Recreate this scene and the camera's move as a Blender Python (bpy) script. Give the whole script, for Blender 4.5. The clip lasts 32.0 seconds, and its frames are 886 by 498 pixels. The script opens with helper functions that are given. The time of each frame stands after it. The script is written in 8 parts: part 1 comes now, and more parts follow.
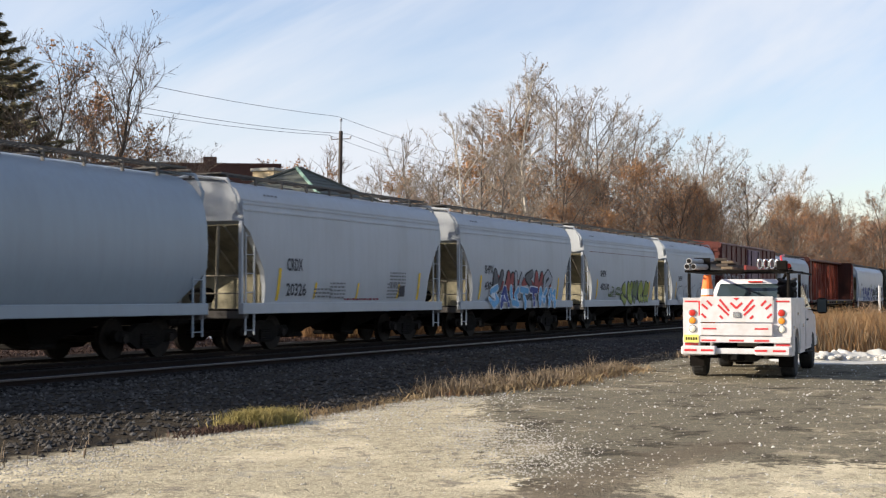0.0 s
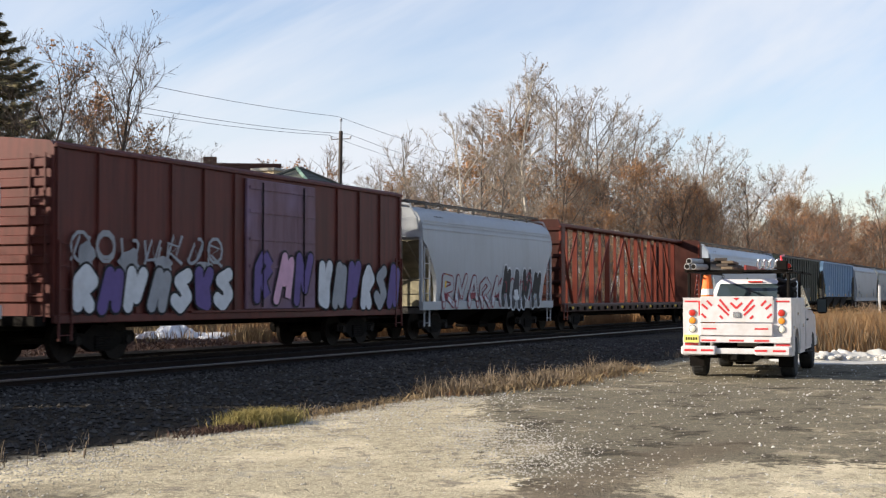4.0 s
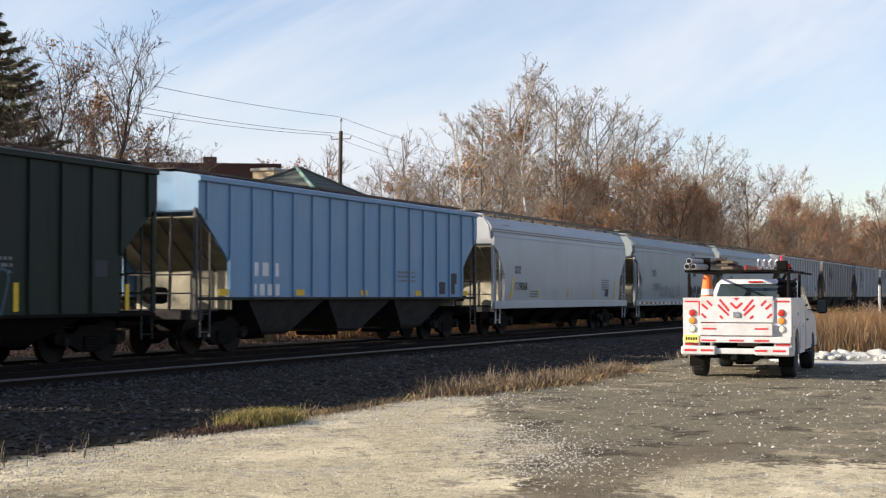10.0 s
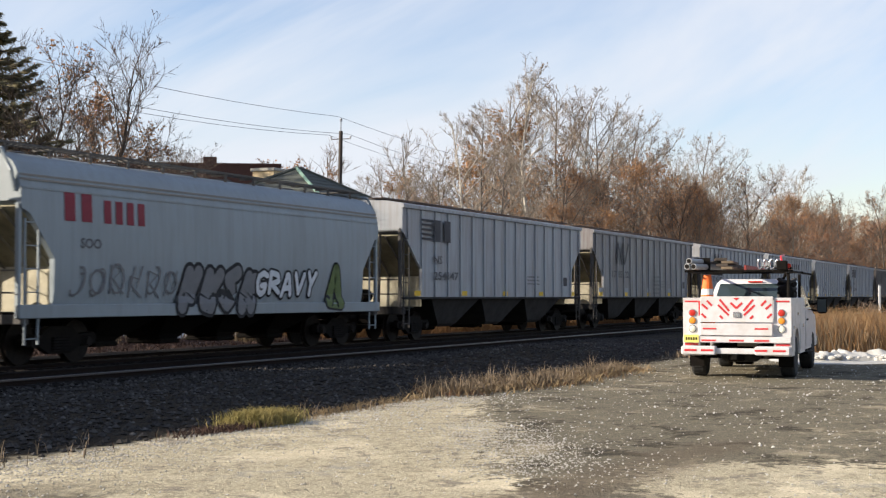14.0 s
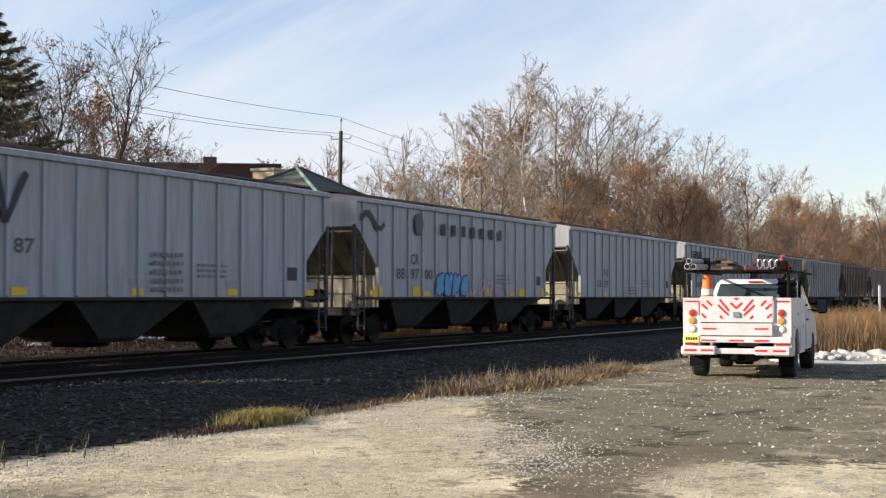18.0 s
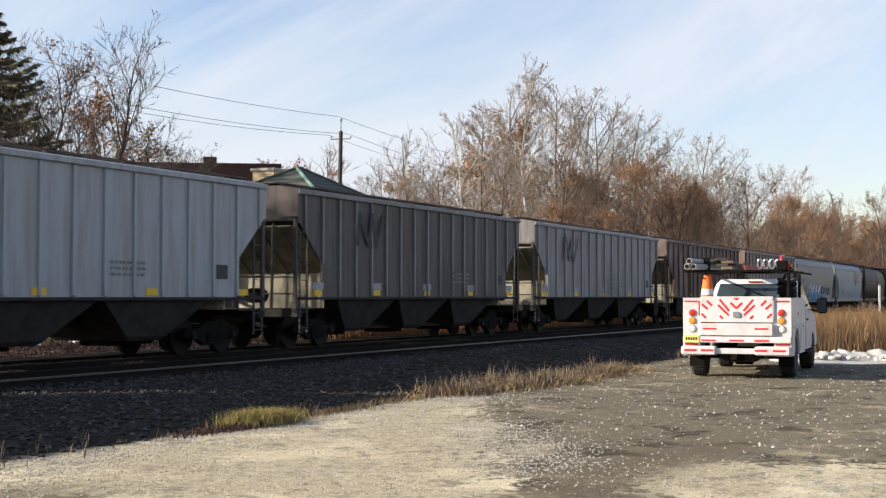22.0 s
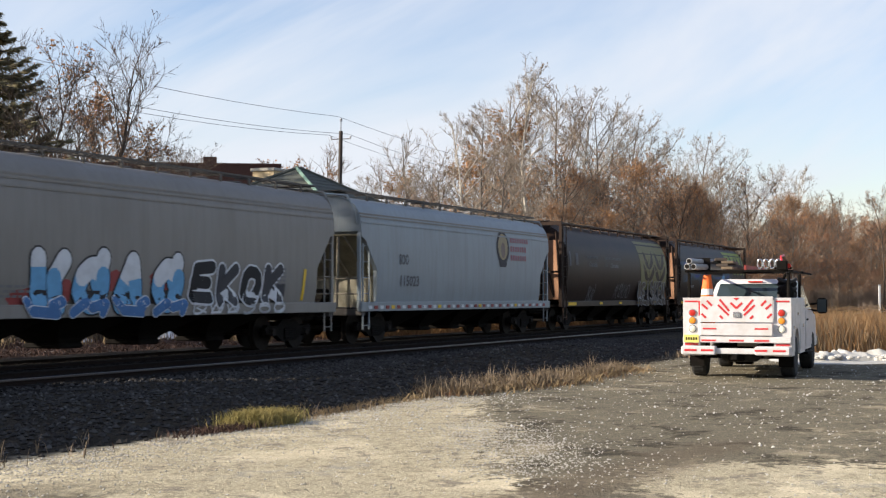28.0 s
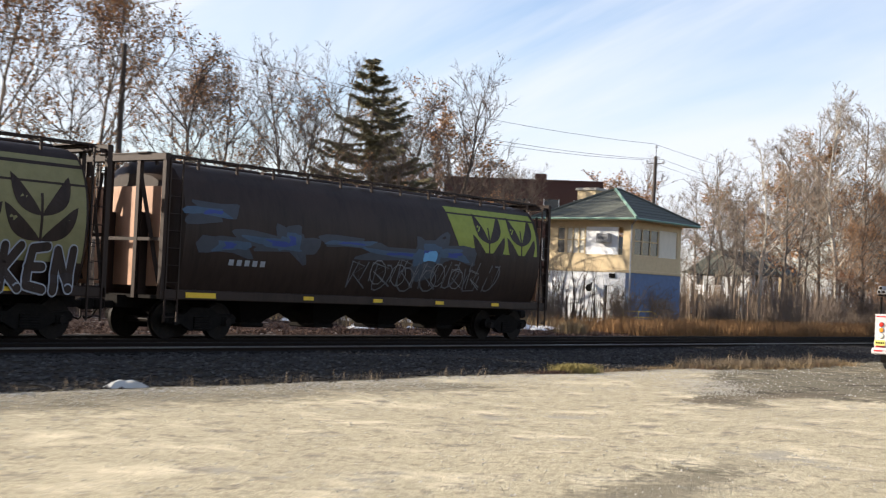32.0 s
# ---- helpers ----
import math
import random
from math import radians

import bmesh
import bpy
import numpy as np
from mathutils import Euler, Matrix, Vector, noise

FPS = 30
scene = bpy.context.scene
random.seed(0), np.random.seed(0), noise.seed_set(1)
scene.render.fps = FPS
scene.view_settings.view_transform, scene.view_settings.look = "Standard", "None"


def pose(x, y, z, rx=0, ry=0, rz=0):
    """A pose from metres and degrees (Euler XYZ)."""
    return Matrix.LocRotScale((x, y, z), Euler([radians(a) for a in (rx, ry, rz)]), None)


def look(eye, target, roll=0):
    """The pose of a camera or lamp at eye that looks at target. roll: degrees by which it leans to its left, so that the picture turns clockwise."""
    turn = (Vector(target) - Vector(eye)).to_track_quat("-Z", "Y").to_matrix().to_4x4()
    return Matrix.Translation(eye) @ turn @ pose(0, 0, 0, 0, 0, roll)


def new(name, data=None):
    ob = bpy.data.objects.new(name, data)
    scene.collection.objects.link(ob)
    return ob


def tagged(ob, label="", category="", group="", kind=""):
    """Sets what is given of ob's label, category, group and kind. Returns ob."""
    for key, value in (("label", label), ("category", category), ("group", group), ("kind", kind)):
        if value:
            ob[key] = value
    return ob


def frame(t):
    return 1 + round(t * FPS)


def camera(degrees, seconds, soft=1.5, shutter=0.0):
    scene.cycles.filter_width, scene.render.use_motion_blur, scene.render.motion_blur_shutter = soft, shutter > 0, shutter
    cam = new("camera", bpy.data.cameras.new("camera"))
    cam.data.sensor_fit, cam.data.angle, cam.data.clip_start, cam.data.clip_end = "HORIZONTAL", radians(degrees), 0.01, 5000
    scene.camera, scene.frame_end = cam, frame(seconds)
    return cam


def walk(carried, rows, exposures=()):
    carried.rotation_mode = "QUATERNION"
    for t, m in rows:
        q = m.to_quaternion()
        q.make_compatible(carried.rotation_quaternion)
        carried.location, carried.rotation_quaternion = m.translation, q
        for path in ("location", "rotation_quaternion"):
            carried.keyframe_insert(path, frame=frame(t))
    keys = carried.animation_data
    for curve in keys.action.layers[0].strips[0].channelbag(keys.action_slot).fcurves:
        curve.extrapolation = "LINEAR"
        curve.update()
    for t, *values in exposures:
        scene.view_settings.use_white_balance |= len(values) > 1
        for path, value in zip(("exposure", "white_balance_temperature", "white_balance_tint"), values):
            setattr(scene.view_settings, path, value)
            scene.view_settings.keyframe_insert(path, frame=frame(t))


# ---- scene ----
# One straight double track runs past the camera: u metres along it, w metres across it (away from the camera).
HEADING = 24.27
SA, CA = math.sin(radians(HEADING)), math.cos(radians(HEADING))
RZ = 90 - HEADING


def at(u, w, z=0.0):
    return Vector((u * SA - w * CA, u * CA + w * SA, z))


def track_pose(u, w, z=0.0, turn=0.0):
    p = at(u, w, z)
    return pose(p.x, p.y, p.z, 0, 0, RZ + turn)


# ---- camera ----
cam = camera(35.1, 32.0, soft=1.25, shutter=0.15)
STILL = pose(0, 0, 1.5, 91.94, 0, 0)
walk(cam, [
    (0.0, STILL), (29.0, STILL),
    (29.5, pose(0.0, 0.01, 1.5, 91.95, -0.2, 0.0)),
    (30.0, pose(-0.01, 0.01, 1.5, 92.08, 0.02, 0.0)),
    (30.5, pose(-0.02, 0.0, 1.495, 91.934, 0.272, 0.738)),
    (31.0, pose(-0.016, 0.0, 1.504, 91.923, 0.712, 3.67)),
    (31.4, pose(-0.015, 0.0, 1.503, 91.93, 0.77, 4.6)),
    (31.5, pose(0.05, -0.6, 1.502, 91.93, 0.55, 5.1)),
    (31.6, pose(0.4, -3.0, 1.51, 91.9, -0.1, 6.6)),
    (31.7, pose(0.75, -5.6, 1.525, 91.85, -0.9, 8.6)),
    (31.8, pose(1.12, -8.2, 1.54, 91.8, -1.6, 10.6)),
    (31.9, pose(1.45, -10.5, 1.55, 91.76, -2.15, 12.1)),
    (32.0, pose(1.70, -12.34, 1.56, 91.73, -2.55, 13.08)),
], [(0.0, 0.92), (30.0, 0.92), (30.5, 1.0), (31.0, 1.2), (31.7, 1.38), (32.0, 1.1)])

# ---- light ----
SUN_TOWARDS = Vector((-0.991, -0.135, 0.0)).normalized()
SUN_ELEVATION = radians(20.0)
sun_way = Vector((SUN_TOWARDS.x * math.cos(SUN_ELEVATION), SUN_TOWARDS.y * math.cos(SUN_ELEVATION), math.sin(SUN_ELEVATION)))
sun = new("sun", bpy.data.lights.new("sun", "SUN"))
sun.data.energy, sun.data.angle, sun.data.color = 5.3, radians(0.55), (1.0, 0.90, 0.76)
sun.matrix_world = look(sun_way * 200, (0, 0, 0))

world = bpy.data.worlds.new("sky")
scene.world = world
world.use_nodes = True
wn, wl = world.node_tree.nodes, world.node_tree.links
wn.clear()
sky = wn.new("ShaderNodeTexSky")
sky.sky_type, sky.sun_disc = "NISHITA", False
sky.sun_elevation, sky.sun_rotation = SUN_ELEVATION, math.atan2(SUN_TOWARDS.x, SUN_TOWARDS.y)
sky.dust_density, sky.ozone_density, sky.air_density = 0.8, 1.6, 1.0
coord = wn.new("ShaderNodeTexCoord")
# streaks of cirrus that run up to the right
turned = wn.new("ShaderNodeMapping")
turned.vector_type = "TEXTURE"
turned.inputs["Rotation"].default_value = (0.0, radians(-24), 0.0)
turned.inputs["Scale"].default_value = (0.75, 0.75, 0.16)
wl.new(coord.outputs["Generated"], turned.inputs["Vector"])
cloud = wn.new("ShaderNodeTexNoise")
cloud.inputs["Scale"].default_value, cloud.inputs["Detail"].default_value, cloud.inputs["Roughness"].default_value = 1.3, 6.0, 0.55
cloud.inputs["Distortion"].default_value = 0.6
wl.new(turned.outputs["Vector"], cloud.inputs["Vector"])
ramp = wn.new("ShaderNodeValToRGB")
ramp.color_ramp.elements[0].position, ramp.color_ramp.elements[1].position = 0.40, 0.62
wl.new(cloud.outputs["Fac"], ramp.inputs["Fac"])
mixer = wn.new("ShaderNodeMix")
mixer.data_type = "RGBA"
mixer.inputs["B"].default_value = (4.15, 4.35, 4.75, 1)
# the veil thins out towards the zenith
height = wn.new("ShaderNodeSeparateXYZ")
wl.new(coord.outputs["Generated"], height.inputs[0])
thin = wn.new("ShaderNodeMapRange")
thin.inputs["From Min"].default_value, thin.inputs["From Max"].default_value = 0.15, 0.75
thin.inputs["To Min"].default_value, thin.inputs["To Max"].default_value = 0.92, 0.15
wl.new(height.outputs[2], thin.inputs["Value"])
cover = wn.new("ShaderNodeMath")
cover.operation = "MULTIPLY"
wl.new(ramp.outputs["Color"], cover.inputs[0])
wl.new(thin.outputs["Result"], cover.inputs[1])
wl.new(cover.outputs[0], mixer.inputs["Factor"])
tint = wn.new("ShaderNodeMix")
tint.data_type, tint.blend_type = "RGBA", "MULTIPLY"
tint.inputs["Factor"].default_value = 1.0
tint.inputs["B"].default_value = (1.07, 0.975, 1.03, 1)
wl.new(sky.outputs["Color"], tint.inputs["A"])
wl.new(tint.outputs["Result"], mixer.inputs["A"])
back = wn.new("ShaderNodeBackground")
back.inputs["Strength"].default_value = 0.107
wl.new(mixer.outputs["Result"], back.inputs["Color"])
out = wn.new("ShaderNodeOutputWorld")
wl.new(back.outputs["Background"], out.inputs["Surface"])


# ---- materials ----
def material(name, base, second=None, scale=3.0, amount=0.5, rough=0.8, metal=0.0, bump=0.0, bump_scale=30.0,
             stretch=(1, 1, 1), third=None, third_scale=0.7, third_amount=0.35, vary=0.0):
    """A surface with a grain and, over it, broad stains; vary: brightness from piece to piece."""
    m = bpy.data.materials.new(name)
    m.use_nodes = True
    n, l = m.node_tree.nodes, m.node_tree.links
    b = n["Principled BSDF"]
    tc = n.new("ShaderNodeTexCoord")
    mp = n.new("ShaderNodeMapping")
    mp.inputs["Scale"].default_value = stretch
    l.new(tc.outputs["Object"], mp.inputs["Vector"])
    second = second or tuple(c * 0.6 for c in base)
    t1 = n.new("ShaderNodeTexNoise")
    t1.inputs["Scale"].default_value, t1.inputs["Detail"].default_value, t1.inputs["Roughness"].default_value = scale, 8.0, 0.65
    l.new(mp.outputs["Vector"], t1.inputs["Vector"])
    r1 = n.new("ShaderNodeMapRange")
    r1.inputs["From Min"].default_value, r1.inputs["From Max"].default_value = 0.42, 0.68
    r1.inputs["To Max"].default_value = amount
    l.new(t1.outputs["Fac"], r1.inputs["Value"])
    m1 = n.new("ShaderNodeMix")
    m1.data_type = "RGBA"
    m1.inputs["A"].default_value, m1.inputs["B"].default_value = (*base, 1), (*second, 1)
    l.new(r1.outputs["Result"], m1.inputs["Factor"])
    last = m1.outputs["Result"]
    if third:
        t2 = n.new("ShaderNodeTexNoise")
        t2.inputs["Scale"].default_value, t2.inputs["Detail"].default_value = third_scale, 5.0
        l.new(tc.outputs["Object"], t2.inputs["Vector"])
        r2 = n.new("ShaderNodeMapRange")
        r2.inputs["From Min"].default_value, r2.inputs["From Max"].default_value = 0.45, 0.62
        r2.inputs["To Max"].default_value = third_amount
        l.new(t2.outputs["Fac"], r2.inputs["Value"])
        m2 = n.new("ShaderNodeMix")
        m2.data_type = "RGBA"
        m2.inputs["B"].default_value = (*third, 1)
        l.new(r2.outputs["Result"], m2.inputs["Factor"])
        l.new(last, m2.inputs["A"])
        last = m2.outputs["Result"]
    if vary:
        info = n.new("ShaderNodeObjectInfo")
        rv = n.new("ShaderNodeMapRange")
        rv.inputs["To Min"].default_value, rv.inputs["To Max"].default_value = 1 - vary, 1 + vary
        l.new(info.outputs["Random"], rv.inputs["Value"])
        hs = n.new("ShaderNodeHueSaturation")
        l.new(rv.outputs["Result"], hs.inputs["Value"])
        l.new(last, hs.inputs["Color"])
        last = hs.outputs["Color"]
    l.new(last, b.inputs["Base Color"])
    b.inputs["Roughness"].default_value, b.inputs["Metallic"].default_value = rough, metal
    b.inputs["Specular IOR Level"].default_value = 0.5 if rough < 0.5 else 0.25
    if bump:
        t3 = n.new("ShaderNodeTexNoise")
        t3.inputs["Scale"].default_value, t3.inputs["Detail"].default_value = bump_scale, 6.0
        l.new(tc.outputs["Object"], t3.inputs["Vector"])
        bp = n.new("ShaderNodeBump")
        bp.inputs["Strength"].default_value, bp.inputs["Distance"].default_value = bump, 0.03
        l.new(t3.outputs["Fac"], bp.inputs["Height"])
        l.new(bp.outputs["Normal"], b.inputs["Normal"])
    return m


def car_paint(name, base, dirt, amount=0.45, rust=None, rust_amount=0.5, rough=0.47):
    """Old railway paint: thin streaks that run down the side, and broad patches of grime or rust."""
    m = material(name, base, dirt, scale=2.2, amount=amount, rough=rough, stretch=(2.4, 2.4, 0.22), bump=0.08, bump_scale=5.0,
                 third=rust or dirt, third_scale=0.55, third_amount=rust_amount)
    m.node_tree.nodes["Principled BSDF"].inputs["Specular IOR Level"].default_value = 0.32 if base[1] > 0.1 else 0.12
    return m


MAT = {}
MAT["white"] = car_paint("aged_white_paint", (0.37, 0.392, 0.412), (0.27, 0.268, 0.26), 0.22, rust_amount=0.25)
MAT["bluewhite"] = car_paint("blue_white_gloss_paint", (0.375, 0.425, 0.49), (0.28, 0.29, 0.30), 0.25, rust_amount=0.2, rough=0.36)
MAT["grey"] = car_paint("pale_grey_paint", (0.26, 0.305, 0.345), (0.20, 0.225, 0.24), 0.25, rust_amount=0.15, rough=0.38)
MAT["warmgrey"] = car_paint("dusty_warm_grey_paint", (0.205, 0.193, 0.175), (0.15, 0.135, 0.115), 0.4, rust_amount=0.3)
MAT["soo"] = car_paint("light_blue_grey_paint", (0.245, 0.282, 0.302), (0.165, 0.172, 0.166), 0.35, rust_amount=0.2)
MAT["ribgrey"] = car_paint("weathered_grey_paint", (0.225, 0.23, 0.24), (0.085, 0.070, 0.062), 0.85, (0.16, 0.12, 0.10), 0.4)
MAT["ribwhite"] = car_paint("weathered_white_paint", (0.315, 0.34, 0.365), (0.16, 0.125, 0.105), 0.5, (0.26, 0.22, 0.19), 0.25)
MAT["ribdark"] = car_paint("sooty_grey_paint", (0.105, 0.096, 0.094), (0.042, 0.034, 0.031), 0.8, (0.095, 0.07, 0.062), 0.5)
MAT["brown"] = car_paint("rust_brown_paint", (0.105, 0.052, 0.042), (0.022, 0.011, 0.0095), 1.0, (0.24, 0.205, 0.195), 0.5)
MAT["tan"] = car_paint("brown_grey_paint", (0.22, 0.185, 0.165), (0.075, 0.036, 0.027), 0.95, (0.14, 0.075, 0.055), 0.6)
MAT["green"] = car_paint("dark_green_paint", (0.016, 0.025, 0.020), (0.016, 0.0145, 0.012), 0.6, (0.030, 0.032, 0.027), 0.3)
MAT["blue"] = car_paint("sky_blue_paint", (0.138, 0.265, 0.415), (0.15, 0.17, 0.20), 0.3, (0.30, 0.34, 0.40), 0.2)
MAT["boxcar"] = car_paint("oxide_red_brown_paint", (0.12, 0.036, 0.029), (0.045, 0.02, 0.017), 0.6, (0.075, 0.033, 0.028), 0.4)
MAT["red"] = car_paint("oxide_red_paint", (0.135, 0.030, 0.019), (0.055, 0.016, 0.012), 0.6, (0.10, 0.034, 0.024), 0.35)
MAT["cyl"] = car_paint("very_dark_brown_paint", (0.032, 0.0205, 0.0155), (0.014, 0.0095, 0.0075), 0.7, (0.05, 0.031, 0.023), 0.4)
MAT["cylend"] = car_paint("rusty_orange_primer", (0.40, 0.215, 0.125), (0.22, 0.105, 0.06), 0.5)
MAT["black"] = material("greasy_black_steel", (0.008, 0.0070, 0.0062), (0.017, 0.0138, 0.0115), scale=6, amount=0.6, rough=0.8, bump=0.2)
MAT["ironwork"] = material("grimy_grey_ironwork", (0.085, 0.077, 0.07), (0.04, 0.034, 0.03), scale=6, amount=0.6, rough=0.75)
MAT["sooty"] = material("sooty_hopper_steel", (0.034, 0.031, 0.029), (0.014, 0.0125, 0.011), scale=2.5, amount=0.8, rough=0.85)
MAT["ribmid"] = car_paint("sooty_rib_paint", (0.20, 0.195, 0.195), (0.09, 0.08, 0.075), 0.6)
MAT["ribpale"] = car_paint("worn_grey_rib_paint", (0.26, 0.265, 0.275), (0.16, 0.14, 0.13), 0.5)
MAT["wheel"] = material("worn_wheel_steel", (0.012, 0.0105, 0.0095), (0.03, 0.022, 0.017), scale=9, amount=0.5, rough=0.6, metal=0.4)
MAT["galv"] = material("galvanised_grating", (0.11, 0.102, 0.092), (0.06, 0.052, 0.045), scale=8, amount=0.6, rough=0.7, metal=0.2)
MAT["rail"] = material("polished_rail_steel", (0.13, 0.125, 0.12), (0.06, 0.05, 0.045), scale=12, amount=0.6, rough=0.34, metal=0.9, stretch=(0.05, 1, 1))
MAT["dullrail"] = material("shade_dulled_rail_steel", (0.02, 0.017, 0.015), (0.012, 0.010, 0.009), scale=12, amount=0.6, rough=0.8, metal=0.0, stretch=(0.05, 1, 1))
MAT["railside"] = material("rusty_rail_web", (0.020, 0.0145, 0.012), (0.013, 0.010, 0.009), scale=10, amount=0.6, rough=0.9)
MAT["tie"] = material("creosoted_timber", (0.012, 0.0105, 0.0095), (0.022, 0.019, 0.0165), scale=9, amount=0.6, rough=0.9, stretch=(6, 0.6, 6), bump=0.3, vary=0.25)

MAT["endcream"] = material("dusty_cream_end_paint", (0.44, 0.40, 0.30), (0.24, 0.21, 0.15), scale=2.2, amount=0.7, rough=0.85)
MAT["slopedust"] = material("grain_dusted_slope_sheet", (0.30, 0.27, 0.185), (0.13, 0.115, 0.08), scale=1.8, amount=0.8, rough=0.9)
MAT["rustboard"] = material("rusty_brown_grating", (0.075, 0.052, 0.042), (0.15, 0.125, 0.11), scale=1.6, amount=0.7, rough=0.85)
MAT["enddirt"] = material("grain_dusted_end_paint", (0.21, 0.185, 0.145), (0.10, 0.085, 0.065), scale=2.5, amount=0.8, rough=0.9)
# soot and grease give hardly any gloss; the dull rails lose their reflection here
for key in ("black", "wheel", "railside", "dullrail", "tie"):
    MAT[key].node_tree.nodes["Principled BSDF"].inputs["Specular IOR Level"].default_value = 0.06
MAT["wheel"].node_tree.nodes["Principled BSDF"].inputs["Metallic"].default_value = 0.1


# ---- mesh building ----
class Geo:
    """Collects points and faces of one mesh."""

    def __init__(self):
        self.v, self.f = [], []

    def add(self, v, f):
        k = len(self.v)
        self.v += [tuple(p) for p in v]
        self.f += [tuple(i + k for i in q) for q in f]
        return self

    def box(self, x0, x1, y0, y1, z0, z1, c=0.0):
        """A box; c: the chamfer of its edges along x, y and z."""
        if c <= 0:
            v = [(x, y, z) for x in (x0, x1) for y in (y0, y1) for z in (z0, z1)]
            return self.add(v, [(0, 1, 3, 2), (4, 6, 7, 5), (0, 4, 5, 1), (2, 3, 7, 6), (0, 2, 6, 4), (1, 5, 7, 3)])
        c = min(c, abs(x1 - x0) * 0.45, abs(y1 - y0) * 0.45, abs(z1 - z0) * 0.45)
        ring = []
        for z, k in ((z0, c), (z0 + c, 0), (z1 - c, 0), (z1, c)):
            ring.append([(x0 + k + c, y0 + k, z), (x1 - k - c, y0 + k, z), (x1 - k, y0 + k + c, z), (x1 - k, y1 - k - c, z),
                         (x1 - k - c, y1 - k, z), (x0 + k + c, y1 - k, z), (x0 + k, y1 - k - c, z), (x0 + k, y0 + k + c, z)])
        return self.rings(ring)

    def rings(self, rings, closed=True, caps=True):
        """Skins a row of rings of equal length."""
        n = len(rings[0])
        v = [p for r in rings for p in r]
        f = []
        for a in range(len(rings) - 1):
            for i in range(n if closed else n - 1):
                j = (i + 1) % n
                f.append((a * n + i, a * n + j, (a + 1) * n + j, (a + 1) * n + i))
        if caps:
            f.append(tuple(range(n - 1, -1, -1)))
            f.append(tuple((len(rings) - 1) * n + i for i in range(n)))
        return self.add(v, f)

    def tube(self, points, r, n=6, r1=None):
        """A round bar along points, from radius r to r1."""
        pts = [Vector(p) for p in points]
        r1 = r if r1 is None else r1
        rings = []
        for i, p in enumerate(pts):
            d = (pts[min(i + 1, len(pts) - 1)] - pts[max(i - 1, 0)]).normalized()
            s = d.cross(Vector((0, 0, 1)) if abs(d.z) < 0.9 else Vector((1, 0, 0))).normalized()
            t = d.cross(s)
            k = r + (r1 - r) * i / max(1, len(pts) - 1)
            rings.append([p + s * (k * math.cos(2 * math.pi * j / n)) + t * (k * math.sin(2 * math.pi * j / n)) for j in range(n)])
        return self.rings(rings)

    def prism(self, outline, x0, x1):
        """An outline in (y, z), drawn out along x."""
        return self.rings([[(x0, y, z) for y, z in outline], [(x1, y, z) for y, z in outline]])

    def slab(self, outline, y0, y1):
        """An outline in (x, z), drawn out along y."""
        return self.rings([[(x, y0, z) for x, z in outline], [(x, y1, z) for x, z in outline]])

    def wheel(self, x, y0, y1, z, r, n=20):
        return self.rings([[(x + r * math.cos(2 * math.pi * i / n), y, z + r * math.sin(2 * math.pi * i / n)) for i in range(n)] for y in (y0, y1)])

    def mesh(self, name, mat, smooth=False):
        me = bpy.data.meshes.new(name)
        me.from_pydata(self.v, [], self.f)
        me.materials.append(mat)
        bm = bmesh.new()
        bm.from_mesh(me)
        bmesh.ops.recalc_face_normals(bm, faces=bm.faces)
        bm.to_mesh(me)
        bm.free()
        if smooth:
            me.polygons.foreach_set("use_smooth", [True] * len(me.polygons))
            me.set_sharp_from_angle(angle=radians(35))
        me.update()
        return me


def part(name, geo, mat, parent=None, label="", m=None, smooth=False):
    """Links a Geo or a ready mesh as one object under its thing."""
    me = geo.mesh(name, mat, smooth) if isinstance(geo, Geo) else geo
    ob = new(name, me)
    if parent is not None:
        ob.parent = parent
    if m is not None:
        ob.matrix_basis = m
    if label:
        ob["label"] = label
    return ob


def thing(name, m, label, category, group="", kind=""):
    ob = new(name)
    ob.empty_display_size = 0.2
    ob.matrix_basis = m
    return tagged(ob, label, category, group, kind)


SHARED = {}


def shared(key, make, mat, smooth=False):
    """One mesh for all alike parts."""
    if key not in SHARED:
        SHARED[key] = make().mesh(key[0], mat, smooth)
    return SHARED[key]


def lettering(name, words, size, mat, parent, x, z, face, width=None):
    """Painted characters on a side that faces -y; face(z) is its y there."""
    cu = bpy.data.curves.new(name, "FONT")
    cu.body, cu.size, cu.extrude, cu.resolution_u, cu.offset = words, size, 0.0, 2, size * 0.022
    tmp = bpy.data.objects.new(name, cu)
    scene.collection.objects.link(tmp)
    bpy.context.view_layer.update()
    me = bpy.data.meshes.new_from_object(tmp.evaluated_get(bpy.context.evaluated_depsgraph_get()))
    bpy.data.objects.remove(tmp)
    xs = [v.co.x for v in me.vertices]
    k = width / (max(xs) - min(xs)) if width else 1.0
    for v in me.vertices:
        px, pz = x + v.co.x * k, z + v.co.y
        v.co = (px, face(pz) - 0.012, pz)
    me.materials.clear()
    me.materials.append(mat)
    return part(name, me, mat, parent)

# ---- the ground: one sheet to the horizon ----
RAIL_TOP = 0.075
TRAIN_W, NEAR_W = 20.7, 17.1


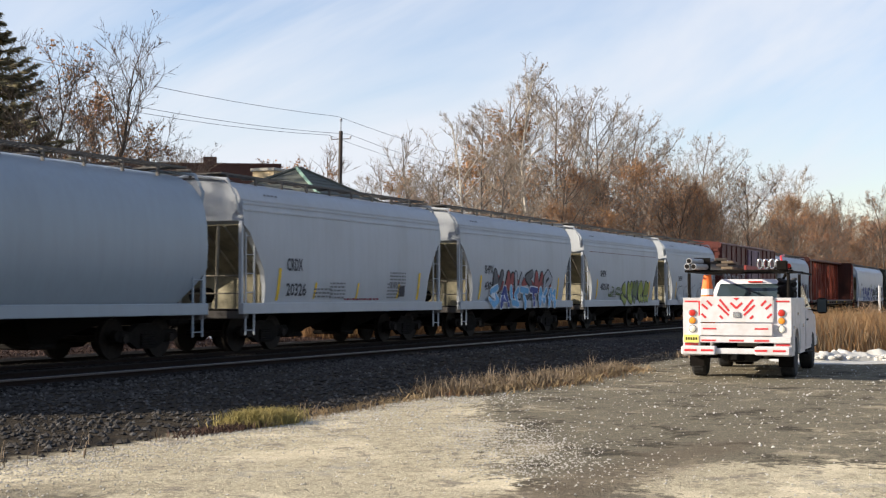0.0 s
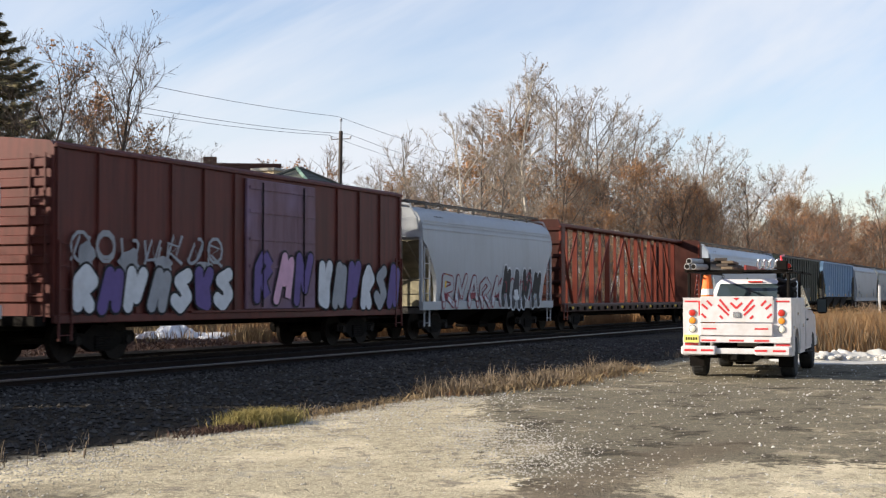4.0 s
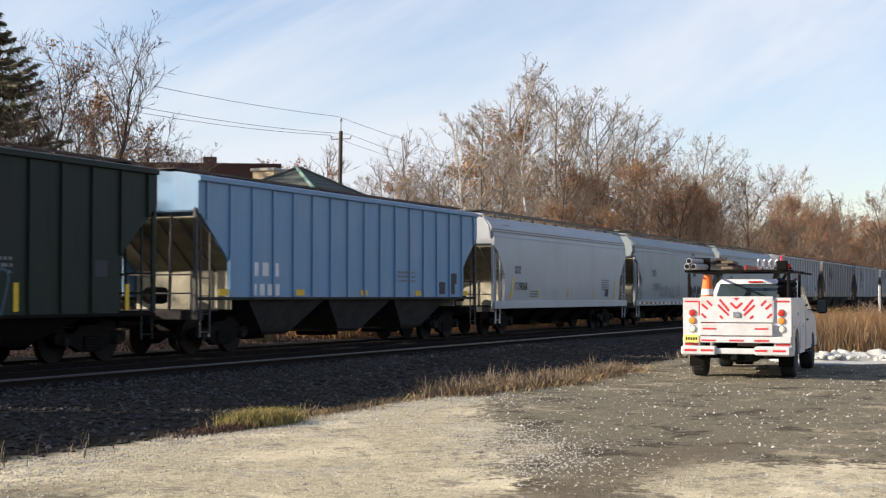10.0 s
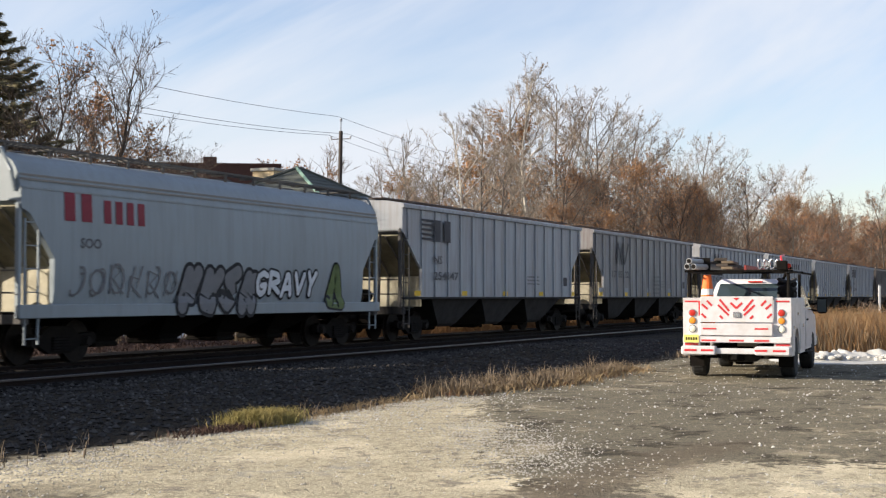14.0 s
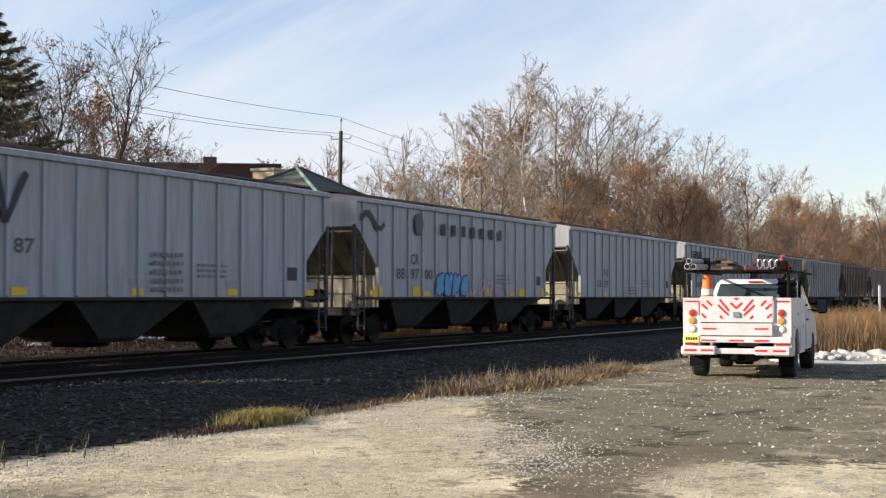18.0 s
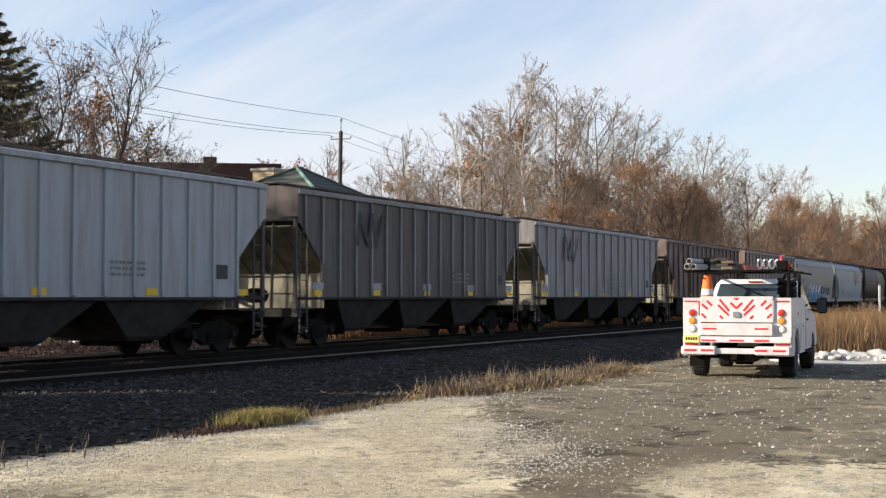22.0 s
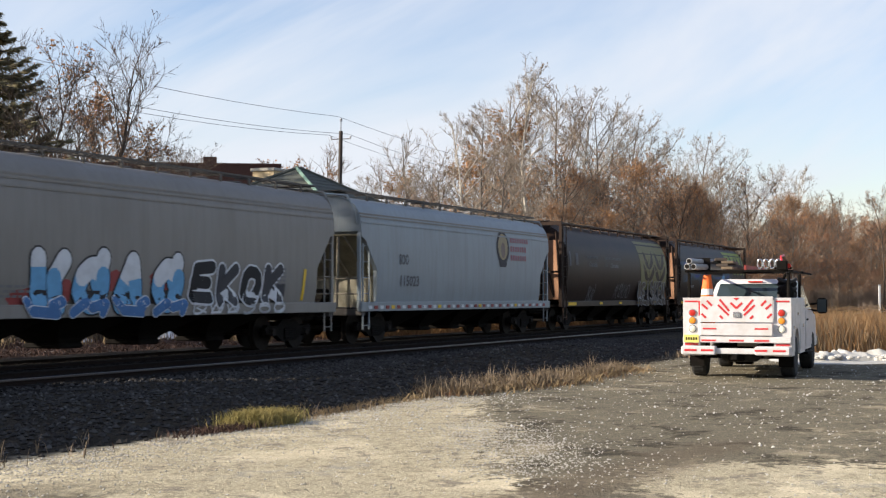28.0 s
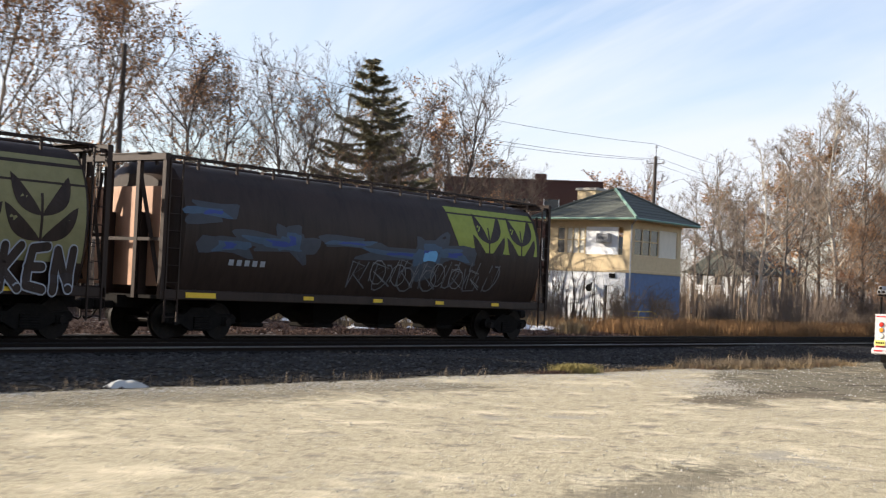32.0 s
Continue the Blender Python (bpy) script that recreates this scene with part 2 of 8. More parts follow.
def ground_z(u, w):
    bed = min(1, max(0, (w - 12.6) / 1.4)) * min(1, max(0, (25.5 - w) / 1.5))
    z = -0.02 * bed
    rise = min(1, max(0, (w - 26) / 30))
    z += 0.25 * rise
    heap = math.exp(-((u - 33) / 5.5) ** 2 - ((w - 12.6) / 1.1) ** 2)
    z += 0.28 * heap
    k = noise.noise((u * 0.35, w * 0.35, 0)) * 0.03 + noise.noise((u * 1.3, w * 1.3, 3)) * 0.012
    far = min(1, max(0, (300 - abs(u)) / 250)) * min(1, max(0, (300 - abs(w)) / 250))
    return z + k * far * (1 - 0.7 * bed)


def grid_lines(a, b, c, d, fine, coarse):
    """Lines from a to d, close together between b and c."""
    mid = [b + (c - b) * i / fine for i in range(fine + 1)]
    lo = [b - (b - a) * (i / coarse) ** 2.2 for i in range(coarse, 0, -1)]
    hi = [c + (d - c) * (i / coarse) ** 2.2 for i in range(1, coarse + 1)]
    return lo + mid + hi


def ground_material():
    m = bpy.data.materials.new("lot_ballast_and_grass")
    m.use_nodes = True
    n, l = m.node_tree.nodes, m.node_tree.links
    b = n["Principled BSDF"]
    geo = n.new("ShaderNodeTexCoord")

    def op(kind, a, c):
        q = n.new("ShaderNodeMath")
        q.operation = kind
        for i, x in enumerate((a, c)):
            if isinstance(x, (int, float)):
                q.inputs[i].default_value = x
            else:
                l.new(x, q.inputs[i])
        return q.outputs[0]

    def tex(scale, detail=6.0, rough=0.6):
        t = n.new("ShaderNodeTexNoise")
        t.inputs["Scale"].default_value, t.inputs["Detail"].default_value, t.inputs["Roughness"].default_value = scale, detail, rough
        l.new(geo.outputs["Object"], t.inputs["Vector"])
        return t.outputs["Fac"]

    def ramp_of(x, a, c):
        r = n.new("ShaderNodeMapRange")
        r.inputs["From Min"].default_value, r.inputs["From Max"].default_value = a, c
        l.new(x, r.inputs["Value"])
        return r.outputs["Result"]

    def mix(f, a, c):
        q = n.new("ShaderNodeMix")
        q.data_type = "RGBA"
        l.new(f, q.inputs["Factor"])
        for key, x in (("A", a), ("B", c)):
            if isinstance(x, tuple):
                q.inputs[key].default_value = (*x, 1)
            else:
                l.new(x, q.inputs[key])
        return q.outputs["Result"]

    sep = n.new("ShaderNodeSeparateXYZ")
    l.new(geo.outputs["Object"], sep.inputs[0])
    u, w = sep.outputs[0], sep.outputs[1]
    def pebbles(scale, lo, hi):
        """Brightness from stone to stone."""
        v = n.new("ShaderNodeTexVoronoi")
        v.inputs["Scale"].default_value = scale
        l.new(geo.outputs["Object"], v.inputs["Vector"])
        t = n.new("ShaderNodeSeparateXYZ")
        l.new(v.outputs["Color"], t.inputs[0])
        r = n.new("ShaderNodeMapRange")
        r.inputs["To Min"].default_value, r.inputs["To Max"].default_value = lo, hi
        l.new(t.outputs[0], r.inputs["Value"])
        return r.outputs["Result"], v.outputs["Distance"]

    def scaled(col, k):
        q = n.new("ShaderNodeVectorMath")
        q.operation = "SCALE"
        l.new(col, q.inputs[0])
        l.new(k, q.inputs["Scale"])
        return q.outputs[0]

    wob = op("MULTIPLY", op("SUBTRACT", tex(0.5), 0.5), 5.0)
    wob2 = op("MULTIPLY", op("SUBTRACT", tex(2.2), 0.5), 1.2)
    edge = op("ADD", op("ADD", w, wob2), op("MULTIPLY", wob, 0.14))
    fine, mid, broad = tex(38.0, 4.0), tex(7.0), tex(0.8)
    dirt = mix(ramp_of(fine, 0.35, 0.7), (0.54, 0.47, 0.32), (0.27, 0.23, 0.153))
    dirt = mix(ramp_of(mid, 0.50, 0.72), dirt, (0.215, 0.182, 0.128))
    dirt = mix(ramp_of(broad, 0.52, 0.68), dirt, (0.64, 0.555, 0.385))
    dirt = mix(ramp_of(tex(1.7, 8.0, 0.75), 0.55, 0.61), dirt, (0.24, 0.208, 0.155))
    dirt = mix(ramp_of(tex(0.45, 8.0, 0.8), 0.57, 0.61), dirt, (0.33, 0.30, 0.235))
    small, small_gap = pebbles(60.0, 0.84, 1.22)
    big, big_gap = pebbles(20.0, 0.5, 1.55)
    dirt = scaled(dirt, small)
    tar = mix(ramp_of(fine, 0.4, 0.75), (0.12, 0.104, 0.073), (0.24, 0.21, 0.148))
    tar = mix(ramp_of(mid, 0.5, 0.75), tar, (0.205, 0.176, 0.12))
    tar = mix(ramp_of(tex(1.1, 8.0, 0.75), 0.53, 0.60), tar, (0.062, 0.053, 0.037))
    tar = mix(ramp_of(tex(0.65, 8.0, 0.75), 0.56, 0.63), tar, (0.31, 0.265, 0.18))
    tar = scaled(tar, small)
    # worn asphalt lies past a wavy line across the lot
    gx = op("ADD", op("SUBTRACT", op("MULTIPLY", u, SA), op("MULTIPLY", w, CA)), op("ADD", op("MULTIPLY", wob, 0.30), op("MULTIPLY", wob2, 0.8)))
    gy = op("ADD", op("ADD", op("MULTIPLY", u, CA), op("MULTIPLY", w, SA)), op("ADD", op("MULTIPLY", wob, 0.30), op("MULTIPLY", wob2, 1.2)))
    grain = op("MULTIPLY", op("SUBTRACT", mid, 0.5), 2.4)
    gx, gy = op("ADD", gx, grain), op("ADD", gy, grain)
    lot = mix(op("MULTIPLY", ramp_of(gx, 0.45, 0.75), ramp_of(gy, 9.2, 10.0)), dirt, tar)
    # a wheel rut across the near lot, and thin gravel on tar to the left of it
    rut = op("ABSOLUTE", op("SUBTRACT", gx, op("ADD", op("MULTIPLY", gy, 0.36), 1.06)), 0.0)
    rut = op("MULTIPLY", op("SUBTRACT", 1.0, ramp_of(rut, 0.25, 0.55)), op("SUBTRACT", 1.0, ramp_of(gy, 6.5, 9.0)))
    lot = mix(op("MULTIPLY", rut, 0.8), lot, tar)
    thin = op("MULTIPLY", op("SUBTRACT", 1.0, ramp_of(op("ADD", gx, op("MULTIPLY", gy, 0.9)), -7.8, -7.0)), op("SUBTRACT", 1.0, ramp_of(gy, 0.0, 3.0)))
    lot = mix(op("MULTIPLY", thin, 0.7), lot, tar)
    # the bare pale patch on its near side
    bare = op("MULTIPLY", ramp_of(gx, 1.5, 1.75), op("SUBTRACT", 1.0, ramp_of(gy, 12.5, 12.8)))
    lot = mix(bare, lot, dirt)
    # a dark tyre-churned smear beside it
    smear = op("ABSOLUTE", op("SUBTRACT", gx, op("SUBTRACT", op("MULTIPLY", gy, 0.52), 4.7)), 0.0)
    smear = op("MULTIPLY", op("SUBTRACT", 1.0, ramp_of(smear, 0.22, 0.6)), op("MULTIPLY", ramp_of(gy, 9.6, 10.4), op("SUBTRACT", 1.0, ramp_of(gy, 13.6, 15.2))))
    lot = mix(op("MULTIPLY", smear, 0.75), lot, scaled(mix(ramp_of(fine, 0.4, 0.7), (0.15, 0.118, 0.08), (0.10, 0.08, 0.055)), small))
    by_shade = op("MULTIPLY", ramp_of(op("ADD", edge, grain), 6.2, 6.9), op("SUBTRACT", 1.0, ramp_of(op("ADD", u, wob), 8.0, 9.5)))
    lot = mix(op("MULTIPLY", by_shade, 0.75), lot, tar)
    # ballast colour set below real stone's, to carry the train's shade
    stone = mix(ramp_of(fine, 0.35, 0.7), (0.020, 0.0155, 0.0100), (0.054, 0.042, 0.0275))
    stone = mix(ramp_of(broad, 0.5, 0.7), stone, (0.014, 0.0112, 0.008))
    # darker still towards the rails, with more of that shade in the colour
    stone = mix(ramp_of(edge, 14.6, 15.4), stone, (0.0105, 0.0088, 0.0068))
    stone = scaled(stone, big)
    grass = mix(ramp_of(mid, 0.35, 0.7), (0.19, 0.10, 0.045), (0.10, 0.06, 0.032))
    grass = mix(ramp_of(broad, 0.45, 0.65), grass, (0.15, 0.12, 0.07))
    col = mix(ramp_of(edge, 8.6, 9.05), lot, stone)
    litter = mix(ramp_of(mid, 0.35, 0.7), (0.07, 0.043, 0.033), (0.038, 0.025, 0.020))
    litter = mix(ramp_of(tex(0.9, 6.0, 0.7), 0.60, 0.66), litter, (0.45, 0.44, 0.42))
    grass = mix(ramp_of(op("ADD", u, wob), 43.0, 47.0), litter, grass)
    col = mix(ramp_of(edge, 23.6, 24.3), col, grass)
    # the grassy strip past the lot
    far_side = op("ADD", u, op("MULTIPLY", wob, 0.5))
    strip = op("MULTIPLY", ramp_of(far_side, 36.0, 37.5), op("SUBTRACT", 1.0, ramp_of(edge, 12.0, 13.0)))
    col = mix(strip, col, grass)
    l.new(col, b.inputs["Base Color"])
    b.inputs["Roughness"].default_value = 0.95
    b.inputs["Specular IOR Level"].default_value = 0.08
    bp = n.new("ShaderNodeBump")
    bp.inputs["Strength"].default_value, bp.inputs["Distance"].default_value = 0.55, 0.05
    l.new(op("ADD", op("ADD", op("MULTIPLY", fine, 0.6), mid), op("MULTIPLY", small_gap, -0.2)), bp.inputs["Height"])
    l.new(bp.outputs["Normal"], b.inputs["Normal"])
    return m


def ground():
    us = grid_lines(-1500, -6, 60, 3500, 150, 26)
    ws = grid_lines(-2000, -8, 30, 2500, 110, 24)
    g = Geo()
    nw = len(ws)
    g.add([(u, w, ground_z(u, w)) for u in us for w in ws],
          [(i * nw + j, (i + 1) * nw + j, (i + 1) * nw + j + 1, i * nw + j + 1) for i in range(len(us) - 1) for j in range(nw - 1)])
    me = g.mesh("ground", ground_material(), True)
    ob = new("ground", me)
    # mirrored so that x runs along the track and y across it
    ob.matrix_basis = pose(0, 0, 0, 0, 0, RZ)
    tagged(ob, "pale gravel lot, worn asphalt, dark ballast and dry grass", "ground", kind="structure")


# ---- the train ----
GAUGE = 0.76
E = 0.8          # from the coupling to the end of a body


def bogie(parent, x):
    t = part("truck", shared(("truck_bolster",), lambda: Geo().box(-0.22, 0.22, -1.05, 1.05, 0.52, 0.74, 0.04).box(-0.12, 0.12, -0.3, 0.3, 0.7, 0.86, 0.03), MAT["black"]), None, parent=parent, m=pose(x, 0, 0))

    def frame_side():
        g = Geo()
        g.slab([(-1.2, 0.56), (-1.1, 0.66), (-0.6, 0.62), (-0.34, 0.80), (0.34, 0.80), (0.6, 0.62), (1.1, 0.66), (1.2, 0.56), (1.16, 0.42),
                (0.7, 0.40), (0.34, 0.22), (-0.34, 0.22), (-0.7, 0.40), (-1.16, 0.42)], -1.14, -0.98)
        g.box(-1.06, -0.70, -1.17, -0.96, 0.36, 0.58, 0.03).box(0.70, 1.06, -1.17, -0.96, 0.36, 0.58, 0.03)
        return g

    def springs():
        """A nest of coil springs, as one stack of ridges."""
        rings = []
        for k in range(11):
            d = 0.0 if k % 2 else 0.018
            z = 0.27 + k * 0.03
            rings.append([(-0.25 - d, -1.17 - d, z), (0.25 + d, -1.17 - d, z), (0.25 + d, -1.02, z), (-0.25 - d, -1.02, z)])
        return Geo().rings(rings)

    for side in (1, -1):
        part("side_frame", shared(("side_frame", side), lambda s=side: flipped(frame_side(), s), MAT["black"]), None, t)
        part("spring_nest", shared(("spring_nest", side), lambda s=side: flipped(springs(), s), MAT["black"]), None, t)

    def wheelset():
        g = Geo().tube([(0, -1.1, 0), (0, 1.1, 0)], 0.08, 8)
        for s in (-1, 1):
            g.wheel(0, s * 0.69, s * 0.73, 0, 0.49, 28).wheel(0, s * 0.73, s * 0.83, 0, 0.46, 28)
            g.wheel(0, s * 0.83, s * 0.86, 0, 0.17, 16).wheel(0, s * 1.14, s * 1.21, 0, 0.10, 12)
        return g

    for k in (-0.88, 0.88):
        part("wheelset", shared(("wheelset",), wheelset, MAT["wheel"], True), None, t, m=pose(k, 0, 0.46))
    return t


def flipped(g, side):
    if side < 0:
        g.v = [(x, -y, z) for x, y, z in g.v]
    return g


def couplers(root, L):
    for s in (-1, 1):
        x = s * L / 2
        g = Geo().box(min(x, x - s * 1.3), max(x, x - s * 1.3), -0.09, 0.09, 0.72, 0.90, 0.03)
        g.box(min(x + s * 0.05, x - s * 0.32), max(x + s * 0.05, x - s * 0.32), -0.17, 0.15, 0.68, 0.96, 0.05)
        part("coupler", g, MAT["black"], root, smooth=False)
        part("brake_hose", Geo().tube([(x - s * 0.45, 0.3, 0.72), (x - s * 0.3, 0.33, 0.5), (x - s * 0.08, 0.3, 0.42), (x, 0.28, 0.5)], 0.025, 6), MAT["black"], root)


def ladder(root, x, y, z0, z1, mat, name="ladder", half=0.2, along=True, rungs=None):
    """Two stiles and rungs; along: it lies in the side, else across the end."""
    g = Geo()
    for k in (-half, half):
        a, b = (x + k, y) if along else (x, y + k)
        g.box(a - 0.02, a + 0.02, b - 0.02, b + 0.02, z0, z1)
    n = rungs or max(2, int((z1 - z0) / 0.38))
    for i in range(n):
        z = z0 + 0.12 + (z1 - z0 - 0.2) * i / max(1, n - 1)
        g.tube([(x - half, y, z), (x + half, y, z)] if along else [(x, y - half, z), (x, y + half, z)], 0.013, 5)
    return part(name, g, mat, root)


def running_board(root, L, z, mat, half=0.42, gap=0.74):
    """A grating along the roof's edge lines on brackets, as two walkways with cross pieces at the ends."""
    x1 = L / 2 - 0.72
    for s in (-1, 1):
        y = s * gap
        g = Geo()
        g.box(-x1, x1, y - half / 2, y - half / 2 + 0.03, z, z + 0.045).box(-x1, x1, y + half / 2 - 0.03, y + half / 2, z, z + 0.045)
        g.box(-x1, x1, y - 0.015, y + 0.015, z + 0.005, z + 0.04)
        k = int(2 * x1 / 0.16)
        for i in range(k + 1):
            x = -x1 + 2 * x1 * i / k
            g.box(x - 0.012, x + 0.012, y - half / 2 + 0.03, y + half / 2 - 0.03, z + 0.008, z + 0.034)
        part("running_board", g, mat, root)
        bracket = shared(("bracket", mat.name, s, half), lambda: Geo().box(-0.03, 0.03, -half / 2, half / 2, -0.05, 0.0).box(-0.03, 0.03, s * half / 2 - 0.03, s * half / 2 + 0.03, -0.27, -0.05), mat)
        for i in range(int(2 * x1 / 1.35) + 1):
            part("bracket", bracket, None, root, m=pose(-x1 + 0.3 + i * 1.35, y, z))
    for s in (-1, 1):
        x = s * (x1 - 0.25)
        part("end_walkway", Geo().box(x - 0.22, x + 0.22, -gap - 0.15, gap + 0.15, z - 0.002, z + 0.03), mat, root)


def roof_hatches(root, L, z, mat, long=False):
    n = 4 if long else max(6, int(L / 1.75))
    for i in range(n):
        x = -L / 2 + 1.4 + (L - 2.8) * (i + 0.5) / n
        if long:
            g = Geo().box(x - (L - 2.8) / n / 2 + 0.06, x + (L - 2.8) / n / 2 - 0.06, -0.30, 0.30, z - 0.09, z + 0.04, 0.04)
        else:
            g = Geo().rings([[(x + r * math.cos(a * math.pi / 7), r * math.sin(a * math.pi / 7), zz) for a in range(14)] for r, zz in ((0.36, z - 0.10), (0.36, z + 0.0), (0.30, z + 0.03))])
        part("roof_hatch", g, mat, root)


def hoppers(root, n, span, mat, z0=1.02, low=0.34, deep=False):
    """The outlet hoppers under the floor, and the gates below them."""
    w = span / n
    for i in range(n):
        x = -span / 2 + w * (i + 0.5)
        t, b = w / 2 - 0.06, 0.62 if deep else 0.36
        ya, yb, yc = (1.50, 1.12, 1.0) if deep else (1.30, 0.52, 0.45)
        g = Geo().rings([[(x - t, -ya, z0), (x + t, -ya, z0), (x + t, ya, z0), (x - t, ya, z0)],
                         [(x - b - 0.12, -yb, low + 0.16), (x + b + 0.12, -yb, low + 0.16), (x + b + 0.12, yb, low + 0.16), (x - b - 0.12, yb, low + 0.16)],
                         [(x - b, -yc, low + 0.06), (x + b, -yc, low + 0.06), (x + b, yc, low + 0.06), (x - b, yc, low + 0.06)]])
        h = part("hopper", g, mat, root)
        part("outlet_gate", Geo().box(x - 0.42, x + 0.42, -0.5, 0.5, low - 0.06, low + 0.06, 0.03), MAT["black"], h)


def interp(table, x):
    for (a, p), (b, q) in zip(table, table[1:]):
        if x <= b:
            return p + (q - p) * max(0.0, (x - a)) / (b - a)
    return table[-1][1]


ROUND = [(1.52, 1.22), (1.575, 1.55), (1.60, 2.1), (1.60, 2.9), (1.575, 3.5), (1.53, 3.80), (1.50, 3.86), (1.47, 3.95), (1.36, 4.13), (1.14, 4.29), (0.80, 4.39), (0.40, 4.43)]
FLAT = [(1.585, 1.05), (1.585, 1.6), (1.585, 2.4), (1.585, 3.3), (1.585, 4.20), (1.60, 4.22), (1.60, 4.34), (1.50, 4.36), (1.1, 4.43), (0.5, 4.50)]
TUCK = [(1.30, 1.22), (1.42, 1.46), (1.54, 1.8), (1.60, 2.12), (1.62, 2.6), (1.60, 3.1), (1.53, 3.5), (1.38, 3.86), (1.14, 4.13), (0.80, 4.33), (0.40, 4.43)]
CUT_TUCK = [(0, 2.1), (0.3, 1.75), (0.7, 1.4), (0.9, 1.22)]
CUT_ROUND = [(0, 3.25), (0.28, 3.05), (0.66, 2.55), (0.95, 2.1), (1.06, 1.7), (1.08, 1.22)]
CUT_STEP = [(0, 3.2), (0.25, 3.1), (0.88, 2.36), (1.0, 2.2), (1.02, 1.22)]
CUT_FLAT = [(0, 3.45), (0.12, 3.40), (1.3, 2.36), (1.36, 2.28), (1.38, 1.05)]


def side_face(profile, z):
    for (y0, z0), (y1, z1) in zip(profile, profile[1:]):
        if z <= z1:
            k = max(0.0, (z - z0) / (z1 - z0)) if z1 > z0 else 0
            return -(y0 + (y1 - y0) * k)
    return -profile[-1][0]


def hopper_shell(L, profile, cut, z_slope=2.75, slope=3.1):
    """The walls and roof of a covered hopper, cut away at the low corners, with slope sheets inside."""
    half = L / 2 - E
    xs = sorted({0.0, *[c[0] for c in cut], 2.0, slope})
    stations = [-half + x for x in xs] + [half - x for x in reversed(xs)]
    rings = []
    for x in stations:
        d = half - abs(x)
        zb = interp(cut, d)
        zs = max(zb + 0.02, z_slope + (1.0 - z_slope) * min(1, d / slope) + 0.05)
        near = [(x, side_face(profile, max(z, zb)), max(z, zb)) for y, z in profile]
        ring = near + [(x, -y, z) for _, y, z in reversed(near)]
        yi = profile[0][0] - 0.06
        ring += [(x, yi, zb), (x, yi, zs), (x, -yi, zs), (x, -yi, zb)]
        rings.append(ring)
    return Geo().rings(rings)


def patch(g, x0, x1, z0, z1, face, slant=0.0, off=0.014, n=5):
    """A painted rectangle that follows the side."""
    v = [(x + slant * k / n, face(z0 + (z1 - z0) * k / n) - off, z0 + (z1 - z0) * k / n) for k in range(n + 1) for x in (x0, x1)]
    return g.add(v, [(2 * k, 2 * k + 1, 2 * k + 3, 2 * k + 2) for k in range(n)])


def stripes(root, xs, z, mat, face, w=0.16, h=0.5, slant=0.12, name="stripe"):
    for x in xs:
        g = Geo()
        patch(g, x - w / 2, x + w / 2, z, z + h, face, slant)
        part(name, g, mat, root)


def small_print(root, x, z, w, h, mat, face, rows=3, name="stencil_line"):
    g = Geo()
    rng = random.Random(int(x * 100 + z * 10))
    for r in range(rows):
        k, zz = x, z + h - (r + 0.8) * h / rows
        while k < x + w:
            d = rng.uniform(0.08, 0.22)
            e = min(k + d, x + w)
            patch(g, k, e, zz, zz + h / rows * 0.5, face, n=2)
            k = e + 0.05
    part(name, g, mat, root)["kind"] = "stuff"


def blob(g, cx, cz, rx, rz, face, off, rng, n=22, lean=0.0, wob=0.16):
    ph = [rng.uniform(0, 6.28) for _ in range(3)]
    v, f = [(cx, face(cz) - off, cz)], []
    for ring in (0.5, 1.0):
        for i in range(n):
            a = 2 * math.pi * i / n
            r = (1 + wob * math.sin(2 * a + ph[0]) + wob * 0.7 * math.sin(3 * a + ph[1]) + wob * 0.4 * math.sin(5 * a + ph[2]))
            ca, sa = math.cos(a), math.sin(a)
            px = cx + rx * r * ring * math.copysign(abs(ca) ** 0.45, ca)
            pz = cz + rz * r * ring * math.copysign(abs(sa) ** 0.45, sa)
            px += lean * (pz - cz)
            v.append((px, face(pz) - off, pz))
    for i in range(n):
        j = (i + 1) % n
        f += [(0, 1 + i, 1 + j), (1 + i, 1 + n + i, 1 + n + j, 1 + j)]
    g.add(v, f)


def stroke(g, pts, w, face, off):
    """A band of paint along points (x, z)."""
    v, f = [], []
    for i, (x, z) in enumerate(pts):
        ax, az = pts[max(i - 1, 0)]
        bx, bz = pts[min(i + 1, len(pts) - 1)]
        d = math.hypot(bx - ax, bz - az) or 1
        nx, nz = -(bz - az) / d * w / 2, (bx - ax) / d * w / 2
        v += [(x + nx, face(z + nz) - off, z + nz), (x - nx, face(z - nz) - off, z - nz)]
        if i:
            k = 2 * i
            f.append((k - 2, k - 1, k + 1, k))
    g.add(v, f)


def curved(rng, x, z, w, h):
    """A bent stroke that fills a field of that size."""
    kind = rng.randrange(5)
    if kind == 0:
        return [(x + w * 0.5 * (1 - math.cos(a)), z + h * 0.5 * (1 - math.sin(a + 0.6))) for a in [i * 0.55 for i in range(9)]]
    if kind == 1:
        return [(x, z), (x + w * 0.45, z + h), (x + w * 0.6, z + h * 0.2), (x + w, z + h)]
    if kind == 2:
        return [(x, z + h), (x + w * 0.1, z), (x + w * 0.8, z + h * 0.05), (x + w, z + h * 0.7)]
    if kind == 3:
        return [(x, z), (x + w * 0.1, z + h * 0.95), (x + w * 0.8, z + h * 0.8), (x + w * 0.2, z + h * 0.5), (x + w, z)]
    return [(x + w * (0.5 + 0.5 * math.cos(a)), z + h * (0.5 + 0.5 * math.sin(a))) for a in [i * 0.63 for i in range(11)]]


